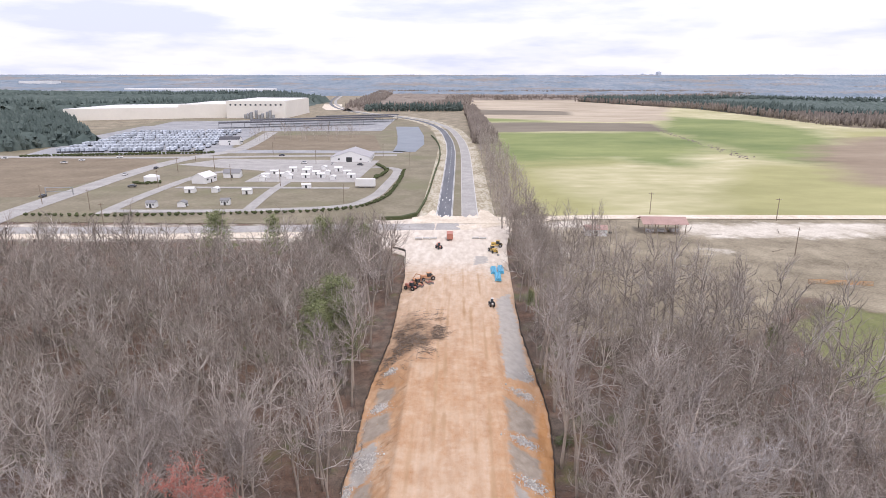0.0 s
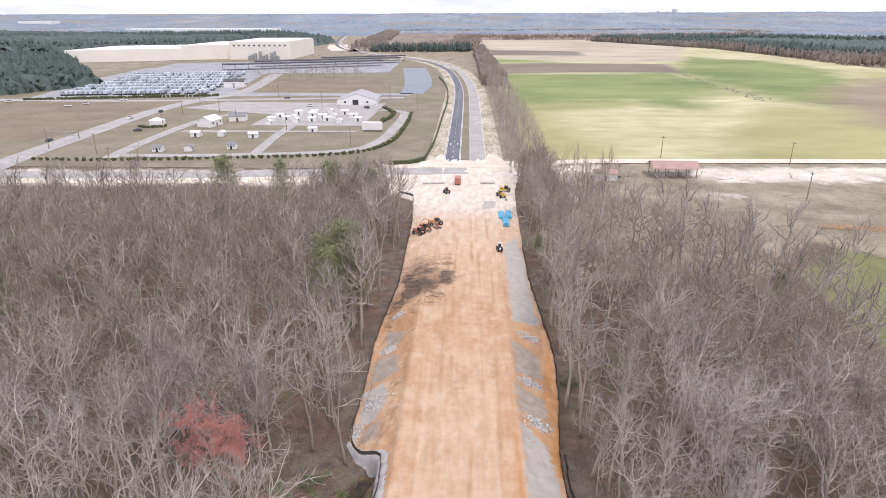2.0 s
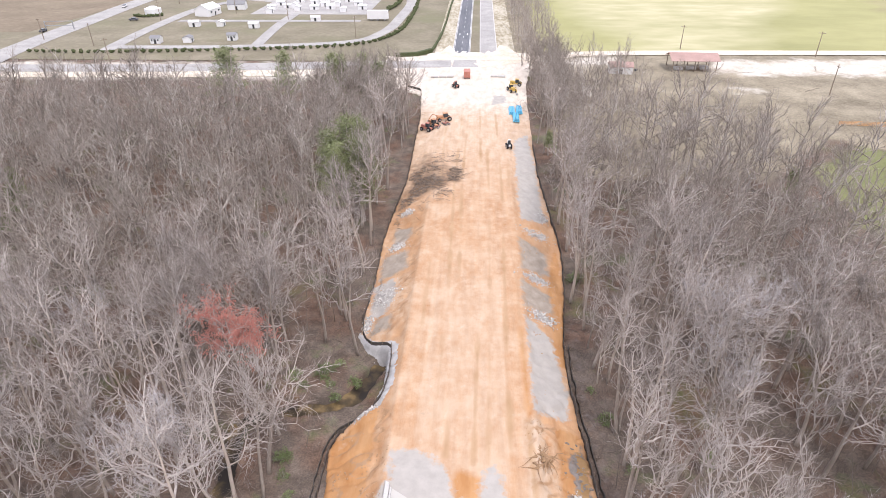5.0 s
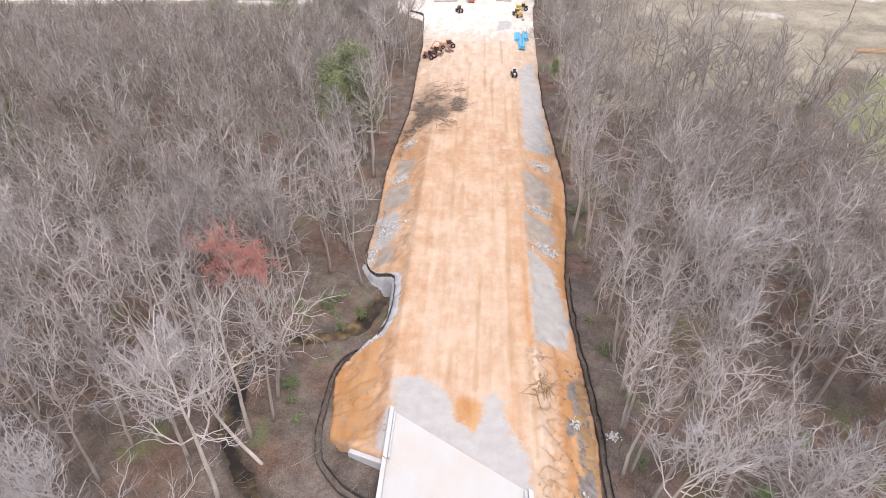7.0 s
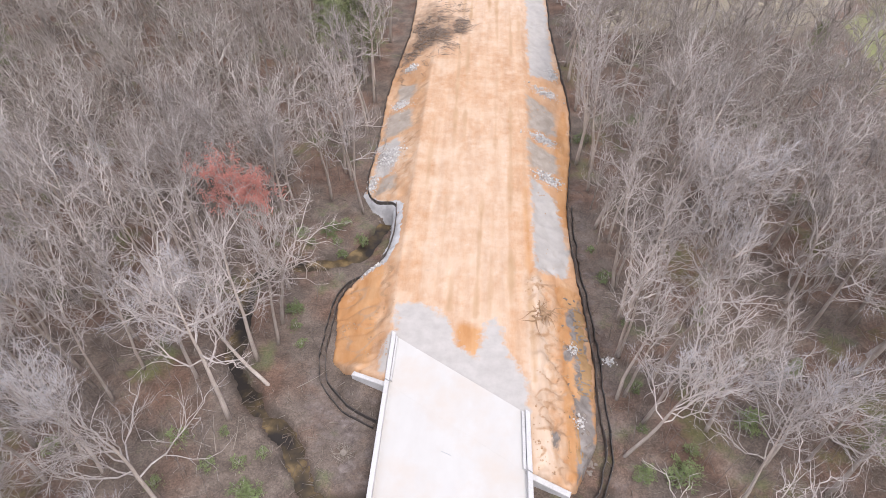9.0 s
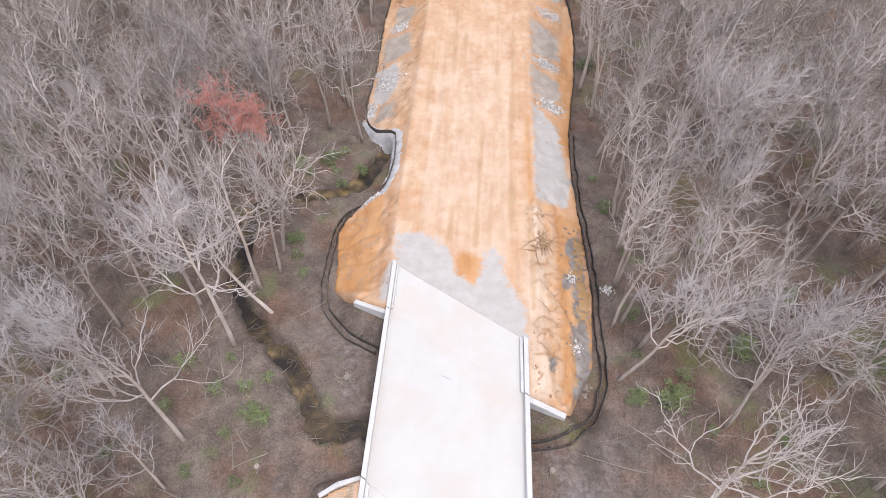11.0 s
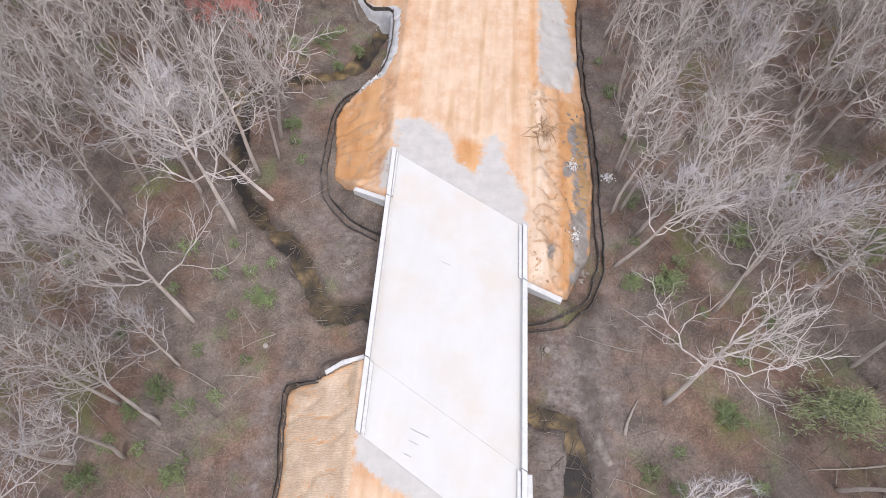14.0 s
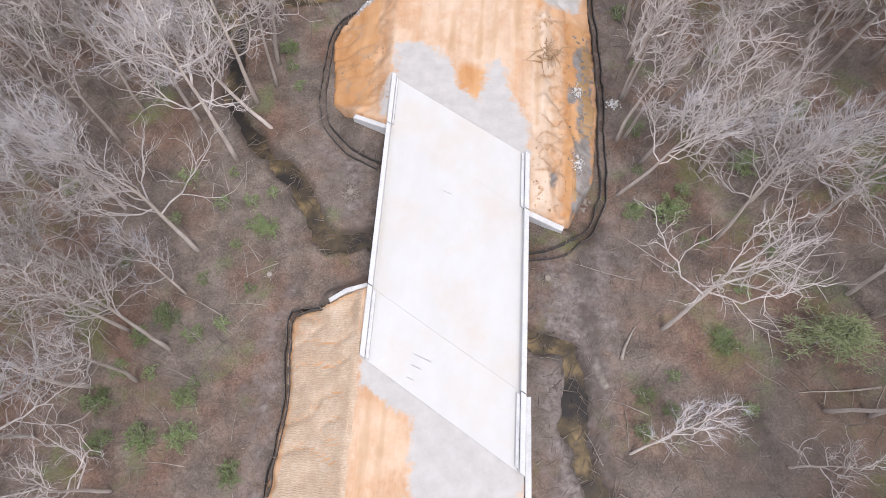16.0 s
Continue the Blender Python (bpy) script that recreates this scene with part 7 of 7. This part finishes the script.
# ---------------------------------------------------------------- poles
def utility_pole(h=10.0, arm=True):
    ob = thing("utility_pole", "weathered wooden utility pole", "utility pole", group="utility poles")
    bm = bmesh.new()
    rod(bm, (0, 0, -0.3), (0, 0, h), 0.20, 8, 0.13)
    part("pole", bm, M_WOOD, ob)
    bm = bmesh.new()
    box(bm, (0, 0, h - 0.7), (2.4, 0.14, 0.16))
    part("crossarm", bm, M_WOOD, ob)
    for x in (-1.0, 0.0, 1.0):
        bm = bmesh.new()
        rod(bm, (x, 0, h - 0.62), (x, 0, h - 0.35), 0.07, 6)
        part("insulator", bm, M_CONC, ob)
    return ob


pole = utility_pole()
POLES = [(-204, 282), (-173, 270), (-149, 240), (-170, 330), (-184, 385), (-57, 289), (-102, 335), (-137, 353), (-165, 398), (-103, 427), (138, 258), (87, 270), (-60, 470), (-150, 480), (-196, 440), (-35, 420), (175, 232), (250, 262), (118, 205)]
for i, (x, y) in enumerate(POLES):
    m = pose(x, y, -0.25, 0, 0, 15 * i)
    if i == 0:
        pole.matrix_basis = m
    else:
        copy_thing(pole, m)


# ---------------------------------------------------------------- sandy lot beside the field
pav = thing("pavilion", "open pole barn with a faded red metal roof", "pavilion", pose(82, 238, -0.28, 0, 0, -2))
bm = gable(bmesh.new(), 17, 10, 1.8, 0.5, 0.12)
bmesh.ops.translate(bm, verts=bm.verts[:], vec=(0, 0, 4.2))
part("roof", bm, M_ROOFRED, pav)
for i in range(5):
    for s in (-1, 1):
        bm = bmesh.new()
        rod(bm, (-8 + i * 4, s * 4.7, -0.2), (-8 + i * 4, s * 4.7, 4.2), 0.16, 6)
        part("post", bm, M_WOOD, pav)
for i in range(3):
    bm = bmesh.new()
    box(bm, (-5 + i * 5, 0.5 * i, 0.5), (3.2, 2.0, 1.1), 0.1)
    tb = part("stored_pallet", bm, M_CONC, None)
    tb.matrix_basis = pose(82, 237, -0.28)
    tagged(tb, "pale stored goods under the pole barn", "pallet", "stored goods")
hut = shed(8.5, 5.5, 2.7, 1.2, "small white hut with a brown roof behind the wood", M_WHITE, M_ROOFRED, True, 3)
hut.name = "hut"
hut.matrix_basis = pose(54, 232, -0.3, 0, 0, -4)
barn = shed(14, 9, 5.0, 1.8, "grey-brown two-storey timber building at the lot", M_WOOD, M_ROOFGREY, True, 3)
barn.name = "timber_building"
barn["category"] = "building"
barn.matrix_basis = pose(180, 238, -0.3, 0, 0, 60)
for x, y, rz in ((112, 209, 30), (88, 212, 60), (98, 232, 10), (128, 236, 70)):
    ob = copy_thing(log_b, pose(x, y, -0.3, 0, 0, rz))
    ob["label"] = "pile of cut branches on the sandy lot"

# ditch line with brush across the field
crowns("ditch_brush", [(214, 462), (226, 462), (238, 730), (228, 730)], 4.0, 1.3, 1.1, M_BAREWOOD, "line of dry brush along a field ditch", 21, sides=5)

# distant town and works on the horizon
for i, (x, w, h) in enumerate([(1205, 16, 14), (1228, 12, 20), (1250, 16, 17), (1268, 11, 26), (1286, 20, 22), (1308, 14, 16), (1330, 18, 24), (1352, 16, 17), (1377, 20, 40), (1400, 26, 18), (1480, 60, 10), (2030, 120, 12), (2190, 150, 14), (2420, 120, 11), (2660, 160, 13)]):
    ob = thing("distant_building", "pale office block on the far skyline", "building", pose(x, 4380, 52), "skyline blocks")
    bm = bmesh.new()
    box(bm, (0, 0, h / 2), (w, 60, h), 1.0)
    part("wall", bm, M_TOWER, ob)
    bm = bmesh.new()
    box(bm, (0, 0, h + 1.5), (w * 0.5, 30, 3))
    part("roof_plant", bm, M_TOWER, ob)
for x, y, w, h in ((-980, 2320, 560, 2), (-1860, 2700, 150, 5)):
    ob = thing("distant_warehouse", "long white warehouse in the distant woods", "warehouse", pose(x, y, float(natural(np.array([[x, y]], float))[0])))
    bm = bmesh.new()
    box(bm, (0, 0, 8 + h / 2), (w, 60, 16 + h), 0.5)
    part("wall", bm, M_WHITE, ob)


# ---------------------------------------------------------------- things on the site
def wheel_at(ob, x, y, r, w):
    bm = bmesh.new()
    rod(bm, (x - w / 2, y, r), (x + w / 2, y, r), r, 16)
    bmesh.ops.bevel(bm, geom=[e for e in bm.edges if abs(e.verts[0].co.x - e.verts[1].co.x) < 1e-4], offset=0.06, segments=1, affect="EDGES")
    wh = part("wheel", bm, M_TYRE, ob)
    bm = bmesh.new()
    rod(bm, (x - w / 2 - 0.02, y, r), (x + w / 2 + 0.02, y, r), r * 0.5, 12)
    part("rim", bm, M_STEEL, wh)


def tractor(name, label, mat, m, L=5.5, W=2.4, cab=True, boom=False):
    """A wheeled machine with bonnet, cab and wheels."""
    ob = thing(name, label, "machine", m)
    for sy, r in ((-1, 0.85), (1, 0.7)):
        for sx in (-1, 1):
            wheel_at(ob, sx * W * 0.42, sy * L * 0.32, r, 0.5)
    bm = bmesh.new()
    box(bm, (0, 0, 1.05), (W * 0.55, L * 0.92, 0.6), 0.1)
    part("chassis", bm, mat, ob)
    bm = bmesh.new()
    box(bm, (0, L * 0.26, 1.7), (W * 0.5, L * 0.42, 0.8), 0.15)
    part("bonnet", bm, mat, ob)
    if cab:
        bm = bmesh.new()
        box(bm, (0, -L * 0.1, 2.1), (W * 0.56, L * 0.28, 1.5), 0.12)
        part("cab", bm, M_GLASS, ob, "dark glazed cab")
        bm = bmesh.new()
        box(bm, (0, -L * 0.1, 2.93), (W * 0.62, L * 0.32, 0.12), 0.04)
        part("cab_roof", bm, mat, ob)
    if boom:
        bm = bmesh.new()
        rod(bm, (0, L * 0.3, 1.9), (0, L * 0.75, 3.0), 0.16, 8)
        part("boom", bm, mat, ob)
        bm = bmesh.new()
        rod(bm, (0, L * 0.75, 3.0), (0, L * 1.0, 0.9), 0.13, 8)
        part("arm", bm, mat, ob)
        bm = bmesh.new()
        box(bm, (0, L * 1.0, 0.5), (0.9, 0.7, 0.8), 0.1)
        part("bucket", bm, M_STEEL, ob)
    return ob


def on_top(x, y, rz=0.0):
    return pose(x, y, top_at(x, y) + 0.03, 0, 0, rz) @ Matrix.Scale(0.8, 4)


tractor("scraper_tractor", "orange-red tractor parked with scraper machines", M_ORANGE, on_top(-12.6, 170.0, 35))
tractor("scraper_tractor", "red tractor parked among the machines", M_RED, on_top(-14.2, 166.5, 60), 4.8)
tractor("grader", "orange tractor parked among the machines", M_ORANGE, on_top(-9.6, 174.0, 110), 6.0, boom=True)
tractor("backhoe", "yellow backhoe loader near the blue pipes", M_YELLOW, on_top(12.0, 205.0, 200), 6.0, boom=True)
tractor("loader", "yellow wheel loader near the junction", M_YELLOW, on_top(13.8, 212.0, 80), 5.4)
tractor("skid_steer", "dark red skid steer near the lorry box", M_RED, on_top(-7.4, 209.0, 30), 3.4, 1.8)
tractor("roller_tug", "small white and dark roller on the dirt road", M_WHITE, on_top(9.0, 153.0, 10), 2.8, 1.5)
for i, (x, y, rz) in enumerate(((-10.8, 168.0, 80), (-11.5, 172.5, 20), (-8.4, 171.0, 130))):
    ob = thing("disc_harrow", "rusty red disc harrow on the dirt", "harrow", on_top(x, y, rz))
    bm = bmesh.new()
    box(bm, (0, 0, 0.75), (3.0, 0.2, 0.2), 0.03)
    box(bm, (0, 1.4, 0.75), (3.0, 0.2, 0.2), 0.03)
    box(bm, (0, 0.7, 0.8), (0.2, 2.6, 0.2), 0.03)
    part("frame", bm, M_RED, ob)
    for k in range(7):
        bm = bmesh.new()
        rod(bm, (-1.4 + k * 0.46, 0, 0.4), (-1.34 + k * 0.46, 0, 0.4), 0.4, 12)
        rod(bm, (-1.4 + k * 0.46, 1.4, 0.4), (-1.34 + k * 0.46, 1.4, 0.4), 0.4, 12)
        part("disc", bm, M_STEEL, ob)

# red lorry box
lorry = thing("box_lorry", "red-brown box lorry parked at the junction", "lorry", on_top(-3.6, 222.0, 2))
bm = bmesh.new()
box(bm, (0, 0, 2.1), (2.9, 5.6, 2.7), 0.06)
part("box_body", bm, M_RED, lorry)
bm = bmesh.new()
box(bm, (0, 3.9, 1.5), (2.3, 1.8, 1.9), 0.2)
part("cab", bm, M_WHITE, lorry, "white cab")
for y in (-1.8, 3.6):
    for x in (-1.0, 1.0):
        wheel_at(lorry, x, y, 0.5, 0.35)

# blue pipes
pipe_me = None
for lay, (n, y0, z0, x0) in enumerate(((4, 177.0, 0.0, 11.4), (3, 177.1, 0.42, 11.65), (4, 183.5, 0.0, 10.4), (3, 183.6, 0.42, 10.65), (4, 183.9, 0.0, 12.7), (3, 184.0, 0.42, 12.95))):
    for i in range(n):
        if pipe_me is None:
            bm = bmesh.new()
            rod(bm, (0, -3.0, 0), (0, 3.0, 0), 0.235, 12)
            rod(bm, (0, 2.6, 0), (0, 3.05, 0), 0.275, 12)
            pipe_me = bpy.data.meshes.new("pipe")
            bm.to_mesh(pipe_me)
            bm.free()
            pipe_me.materials.append(M_BLUE)
        x = x0 + i * 0.5
        ob = put("pipe", pipe_me, m=pose(x, y0, top_at(11.5, y0) + 0.3 + z0, 0, 0, 0.6 * ((i * 5) % 3 - 1)))
        tagged(ob, "blue plastic pipe length in a stack on the dirt", "pipe", "stacked pipes")

# burnt brush pile and windrow
rb = np.random.RandomState(17)
S, T = [], []
for i in range(2100):
    u, v = rb.rand(), rb.normal(0, 1)
    x, y = -17.0 + u ** 1.4 * 12.5 + rb.normal(0, 0.9), 127.0 + u * 8.0 + v * 5.2
    if wob(np.array([x]), np.array([y]), 2.6)[0] < -0.1 or works(np.array([[x, y]]))[0][0] < 0.6:
        continue
    a = rb.normal(0.25, 0.9)
    L = rb.uniform(0.5, 3.0)
    z = top_at(x, y) + 0.05 + 0.45 * rb.rand()
    p, q = np.array([x, y, z]), np.array([x + math.cos(a) * L, y + math.sin(a) * L, z + rb.normal(0, 0.22)])
    S.append([*p, *q, rb.uniform(0.025, 0.07), 0.02])
V, q_, t_ = sticks("brush_pile", S, None, None, 4)
tagged(put("brush_pile", raw_mesh("brush_pile", V, q_, t_, [M_ASHES])), "scattered dark brush and roots cleared onto the roadbed", "brush pile", kind="stuff")


# check dams of stone across the ditches
def stone_mesh(seed):
    rs = np.random.RandomState(seed)
    bm = bmesh.new()
    bmesh.ops.create_icosphere(bm, subdivisions=1, radius=1.0)
    for v in bm.verts:
        v.co = Vector((v.co.x * 1.1, v.co.y * 0.85, v.co.z * 0.7)) * (1 + rs.uniform(-0.2, 0.2))
    me = bpy.data.meshes.new("stone")
    bm.to_mesh(me)
    bm.free()
    me.materials.append(M_STONE)
    return me


STONES = [stone_mesh(k) for k in range(4)]
CLOD = stone_mesh(9)
CLOD.materials.clear()
CLOD.materials.append(M_MUD)


def stone_heap(x, y, a, b, n, label, rot=0.0):
    rs = np.random.RandomState(int(abs(x * 31 + y * 7)))
    ob = thing("stone_check_dam", label, "stone heap", group="stone heaps")
    c, s_ = math.cos(rot), math.sin(rot)
    for i in range(n):
        u, v = rs.normal(0, 0.45, 2)
        px_, py_ = x + u * a * c - v * b * s_, y + u * a * s_ + v * b * c
        r = rs.uniform(0.10, 0.26)
        put("stone", STONES[i % 4], ob, m=pose(px_, py_, top_at(px_, py_) + 0.05 + 0.35 * math.exp(-2 * (u * u + v * v)) * rs.rand(), *rs.uniform(0, 360, 3)) @ Matrix.Scale(r, 4))
    big = n * 4
    u, v = rs.normal(0, 0.5, big), rs.normal(0, 0.5, big)
    X, Y = x + u * a * c - v * b * s_, y + u * a * s_ + v * b * c
    Z = top(np.column_stack([X, Y])) + 0.02 + 0.22 * np.exp(-2 * (u * u + v * v)) * rs.rand(big)
    base = np.array([[1.1, 0, 0], [-1, 0.1, 0], [0, 1, 0.1], [0.1, -0.9, 0], [0, 0, 0.75], [0, 0.1, -0.7]])
    fs = np.array([[0, 2, 4], [2, 1, 4], [1, 3, 4], [3, 0, 4], [2, 0, 5], [1, 2, 5], [3, 1, 5], [0, 3, 5]])
    ang, rad = rs.uniform(0, 6.283, big), rs.uniform(0.06, 0.15, big)
    R = np.stack([base[:, 0] * np.cos(ang)[:, None] - base[:, 1] * np.sin(ang)[:, None], base[:, 0] * np.sin(ang)[:, None] + base[:, 1] * np.cos(ang)[:, None], np.repeat(base[None, :, 2], big, 0)], -1)
    V = (R * rad[:, None, None] * rs.uniform(0.75, 1.25, (big, 6, 1)) + np.stack([X, Y, Z], -1)[:, None, :]).reshape(-1, 3)
    T = (fs[None] + 6 * np.arange(big)[:, None, None]).reshape(-1, 3)
    me = raw_mesh("rubble", V, np.zeros((0, 4), int), T, [M_STONE])
    me.polygons.foreach_set("use_smooth", np.zeros(len(me.polygons), bool))
    tagged(put("rubble", me, ob), kind="stuff")
    return ob


for x, y, a, b, n in ((11.9, 80.7, 2.4, 1.6, 120), (11.7, 92.0, 2.6, 1.5, 110), (13.0, 109.0, 2.8, 1.8, 110), (-15.6, 86.5, 2.2, 3.6, 170), (-15.2, 103.5, 1.8, 1.8, 90), (-14.8, 117.5, 1.6, 1.8, 70), (15.2, 118.0, 1.3, 2.6, 60)):
    stone_heap(x, y, a, b, n, "pale stone check dam in the roadside ditch")
stone_heap(13.1, 46.4, 0.9, 0.9, 14, "small heap of grey stones in the muddy ditch")
stone_heap(13.0, 36.0, 0.7, 1.2, 14, "small heap of pale stones in the muddy ditch")
stone_heap(-13.9, 58.9, 2.6, 0.5, 30, "pale stone lining along the creek bank", 0.75)
stone_heap(-17.6, 80.0, 0.8, 2.4, 70, "pale stones spilled along the fence")
stone_heap(18.0, 46.0, 0.7, 0.7, 20, "small heap of pale stones by the fence")

# torn root mass on the fill
root_mass = thing("root_mass", "torn dry root mass lying on the orange fill", "roots", pose(8.9, 50.4, top_at(8.9, 50.4) + 0.12) @ Matrix.Diagonal((1.35, 1.7, 1, 1)))
rb = np.random.RandomState(23)
for i in range(24):
    a = i * 0.262 + rb.normal(0, 0.5)
    p, S, L, r = np.array([rb.normal(0, 0.5), rb.normal(0, 0.5), 0.05]), [], rb.uniform(0.9, 2.3), rb.uniform(0.05, 0.09)
    for k in range(4):
        a += rb.normal(0, 0.35)
        q = p + np.array([math.cos(a), math.sin(a), rb.uniform(-0.05, 0.14)]) * L / 4
        S.append([*p, *q, r * (1 - 0.22 * k), r * (1 - 0.22 * (k + 1))])
        p = q
    V, q_, t_ = tube(S, 5)
    put("root", raw_mesh("root", V, q_, t_, [M_ROOT]), root_mass)

# stumps and root balls on the cleared banks
def stump(x, y, r, label, n=26):
    rs = np.random.RandomState(int(abs(x * 17 + y * 3)))
    ob = thing("stump", label, "stump")
    z = top_at(x, y)
    bm = bmesh.new()
    rod(bm, (x, y, z - 0.1), (x, y, z + 0.3), r, 12, r * 0.8)
    part("butt", bm, M_LOG, ob)
    S = []
    for i in range(n):
        a, L = rs.uniform(0, 6.283), rs.uniform(0.8, 2.2) * r
        k = r * (0.7 + (1.6 * rs.rand() if i % 3 else 0.0))
        p = np.array([x + math.cos(a) * k, y + math.sin(a) * k, z + 0.08 + 0.2 * rs.rand()])
        a += rs.normal(0, 1.1)
        q = p + np.array([math.cos(a) * L, math.sin(a) * L, rs.uniform(-0.08, 0.2)])
        S.append([*p, *q, 0.05, 0.015])
    for s_ in S:
        V, q_, t_ = sticks("root", [s_], None, None, 4)
        put("root", raw_mesh("root", V, q_, t_, [M_LOG]), ob)
    return ob


stump(9.7, 22.0, 0.42, "pale cut stump on the muddy bank", 10)
stump(-13.7, 31.4, 0.5, "bleached root ball on the creek bank", 60)
stump(18.0, 46.2, 0.35, "grey stump with torn roots by the fence", 16)
stump(-21.5, 20.5, 0.35, "cut stump in the leaf litter", 10)

# pale concrete pipes at the junction
for i, (x, y, rz) in enumerate(((-15.5, 221.5, 84), (-12.6, 221.9, 88), (-9.8, 222.0, 95), (6.4, 223.0, 92), (9.2, 222.6, 80))):
    bm = bmesh.new()
    rod(bm, (0, -1.25, 0.42), (0, 1.25, 0.42), 0.42, 14)
    rod(bm, (0, 1.05, 0.42), (0, 1.3, 0.42), 0.5, 14)
    ob = part("concrete_pipe", bm, M_CONC, None)
    ob.matrix_basis = pose(x, y, top_at(x, y) + 0.06, 0, 0, rz)
    tagged(ob, "pale concrete pipe lying at the junction", "concrete pipe", "concrete pipes")

# dark clods on the muddy shoulder
rb = np.random.RandomState(29)
for i in range(46):
    x, y = rb.normal(13.6, 0.7), rb.uniform(30, 55)
    ob = put("mud_clod", STONES[i % 4], m=pose(x, y, top_at(x, y) + 0.05, 0, 0, rb.uniform(0, 360)) @ Matrix.Diagonal((rb.uniform(0.15, 0.5), rb.uniform(0.12, 0.4), 0.18, 1)))
    ob.data = CLOD
    tagged(ob, "dark wet clod of mud in the ditch", "mud clod", "mud clods")

# loose clods over the rough fill
rb = np.random.RandomState(37)
P_ = np.concatenate([np.column_stack([rb.uniform(7.2, 12.4, 520), rb.uniform(27.5, 57.0, 520)]), np.column_stack([rb.uniform(-17.6, -10.0, 420), rb.uniform(41.0, 59.0, 420)]),
                     np.column_stack([rb.uniform(-17.5, -10.4, 160), rb.uniform(75.0, 108.0, 160)]), np.column_stack([rb.uniform(9.0, 15.0, 160), rb.uniform(58.0, 108.0, 160)])])
P_ = P_[(works(P_)[0] > 0.4) & (wob(P_[:, 0], P_[:, 1], 2.6) > 0.1)]
k_ = len(P_)
base_ = np.array([[1.1, 0, 0], [-1, 0.1, 0], [0, 1, 0.1], [0.1, -0.9, 0], [0, 0, 0.75], [0, 0.1, -0.7]])
faces_ = np.array([[0, 2, 4], [2, 1, 4], [1, 3, 4], [3, 0, 4], [2, 0, 5], [1, 2, 5], [3, 1, 5], [0, 3, 5]])
a_, r_ = rb.uniform(0, 6.283, k_), rb.uniform(0.04, 0.17, k_)
R_ = np.stack([base_[:, 0] * np.cos(a_)[:, None] - base_[:, 1] * np.sin(a_)[:, None], base_[:, 0] * np.sin(a_)[:, None] + base_[:, 1] * np.cos(a_)[:, None], np.repeat(base_[None, :, 2], k_, 0)], -1)
V = (R_ * r_[:, None, None] * rb.uniform(0.7, 1.3, (k_, 6, 1)) + np.column_stack([P_, top(P_) + 0.03])[:, None, :]).reshape(-1, 3)
T = (faces_[None] + 6 * np.arange(k_)[:, None, None]).reshape(-1, 3)
tagged(put("loose_clods", raw_mesh("loose_clods", V, np.zeros((0, 4), int), T, [M_CLOD])), "loose orange and brown clods strewn over the fill slopes", "clods", kind="stuff")


# orange netting along the pasture's edge
def netting(pts, h=1.3):
    """Safety netting on stakes along pts."""
    ob = thing("safety_fence", "orange plastic safety fence on stakes beside the pasture", "safety fence")
    for (x0, y0), (x1, y1) in zip(pts[:-1], pts[1:]):
        n = max(1, round(math.hypot(x1 - x0, y1 - y0) / 3.0))
        for i in range(n):
            a = Vector((x0 + (x1 - x0) * i / n, y0 + (y1 - y0) * i / n, 0))
            b = Vector((x0 + (x1 - x0) * (i + 1) / n, y0 + (y1 - y0) * (i + 1) / n, 0))
            a.z, b.z = top_at(a.x, a.y), top_at(b.x, b.y)
            bm = bmesh.new()
            rod(bm, (a.x, a.y, a.z - 0.2), (a.x, a.y, a.z + h + 0.2), 0.05, 6)
            part("stake", bm, M_STAKE, ob)
            for k in range(4):
                bm = bmesh.new()
                z = 0.15 + k * (h - 0.2) / 3
                rod(bm, a + Vector((0, 0, z)), b + Vector((0, 0, z - 0.06)), 0.07, 5)
                part("band", bm, M_NETTING, ob, "orange plastic band")
    return ob


netting([(107.0, 176.6), (114.0, 176.1), (126.0, 175.5)])
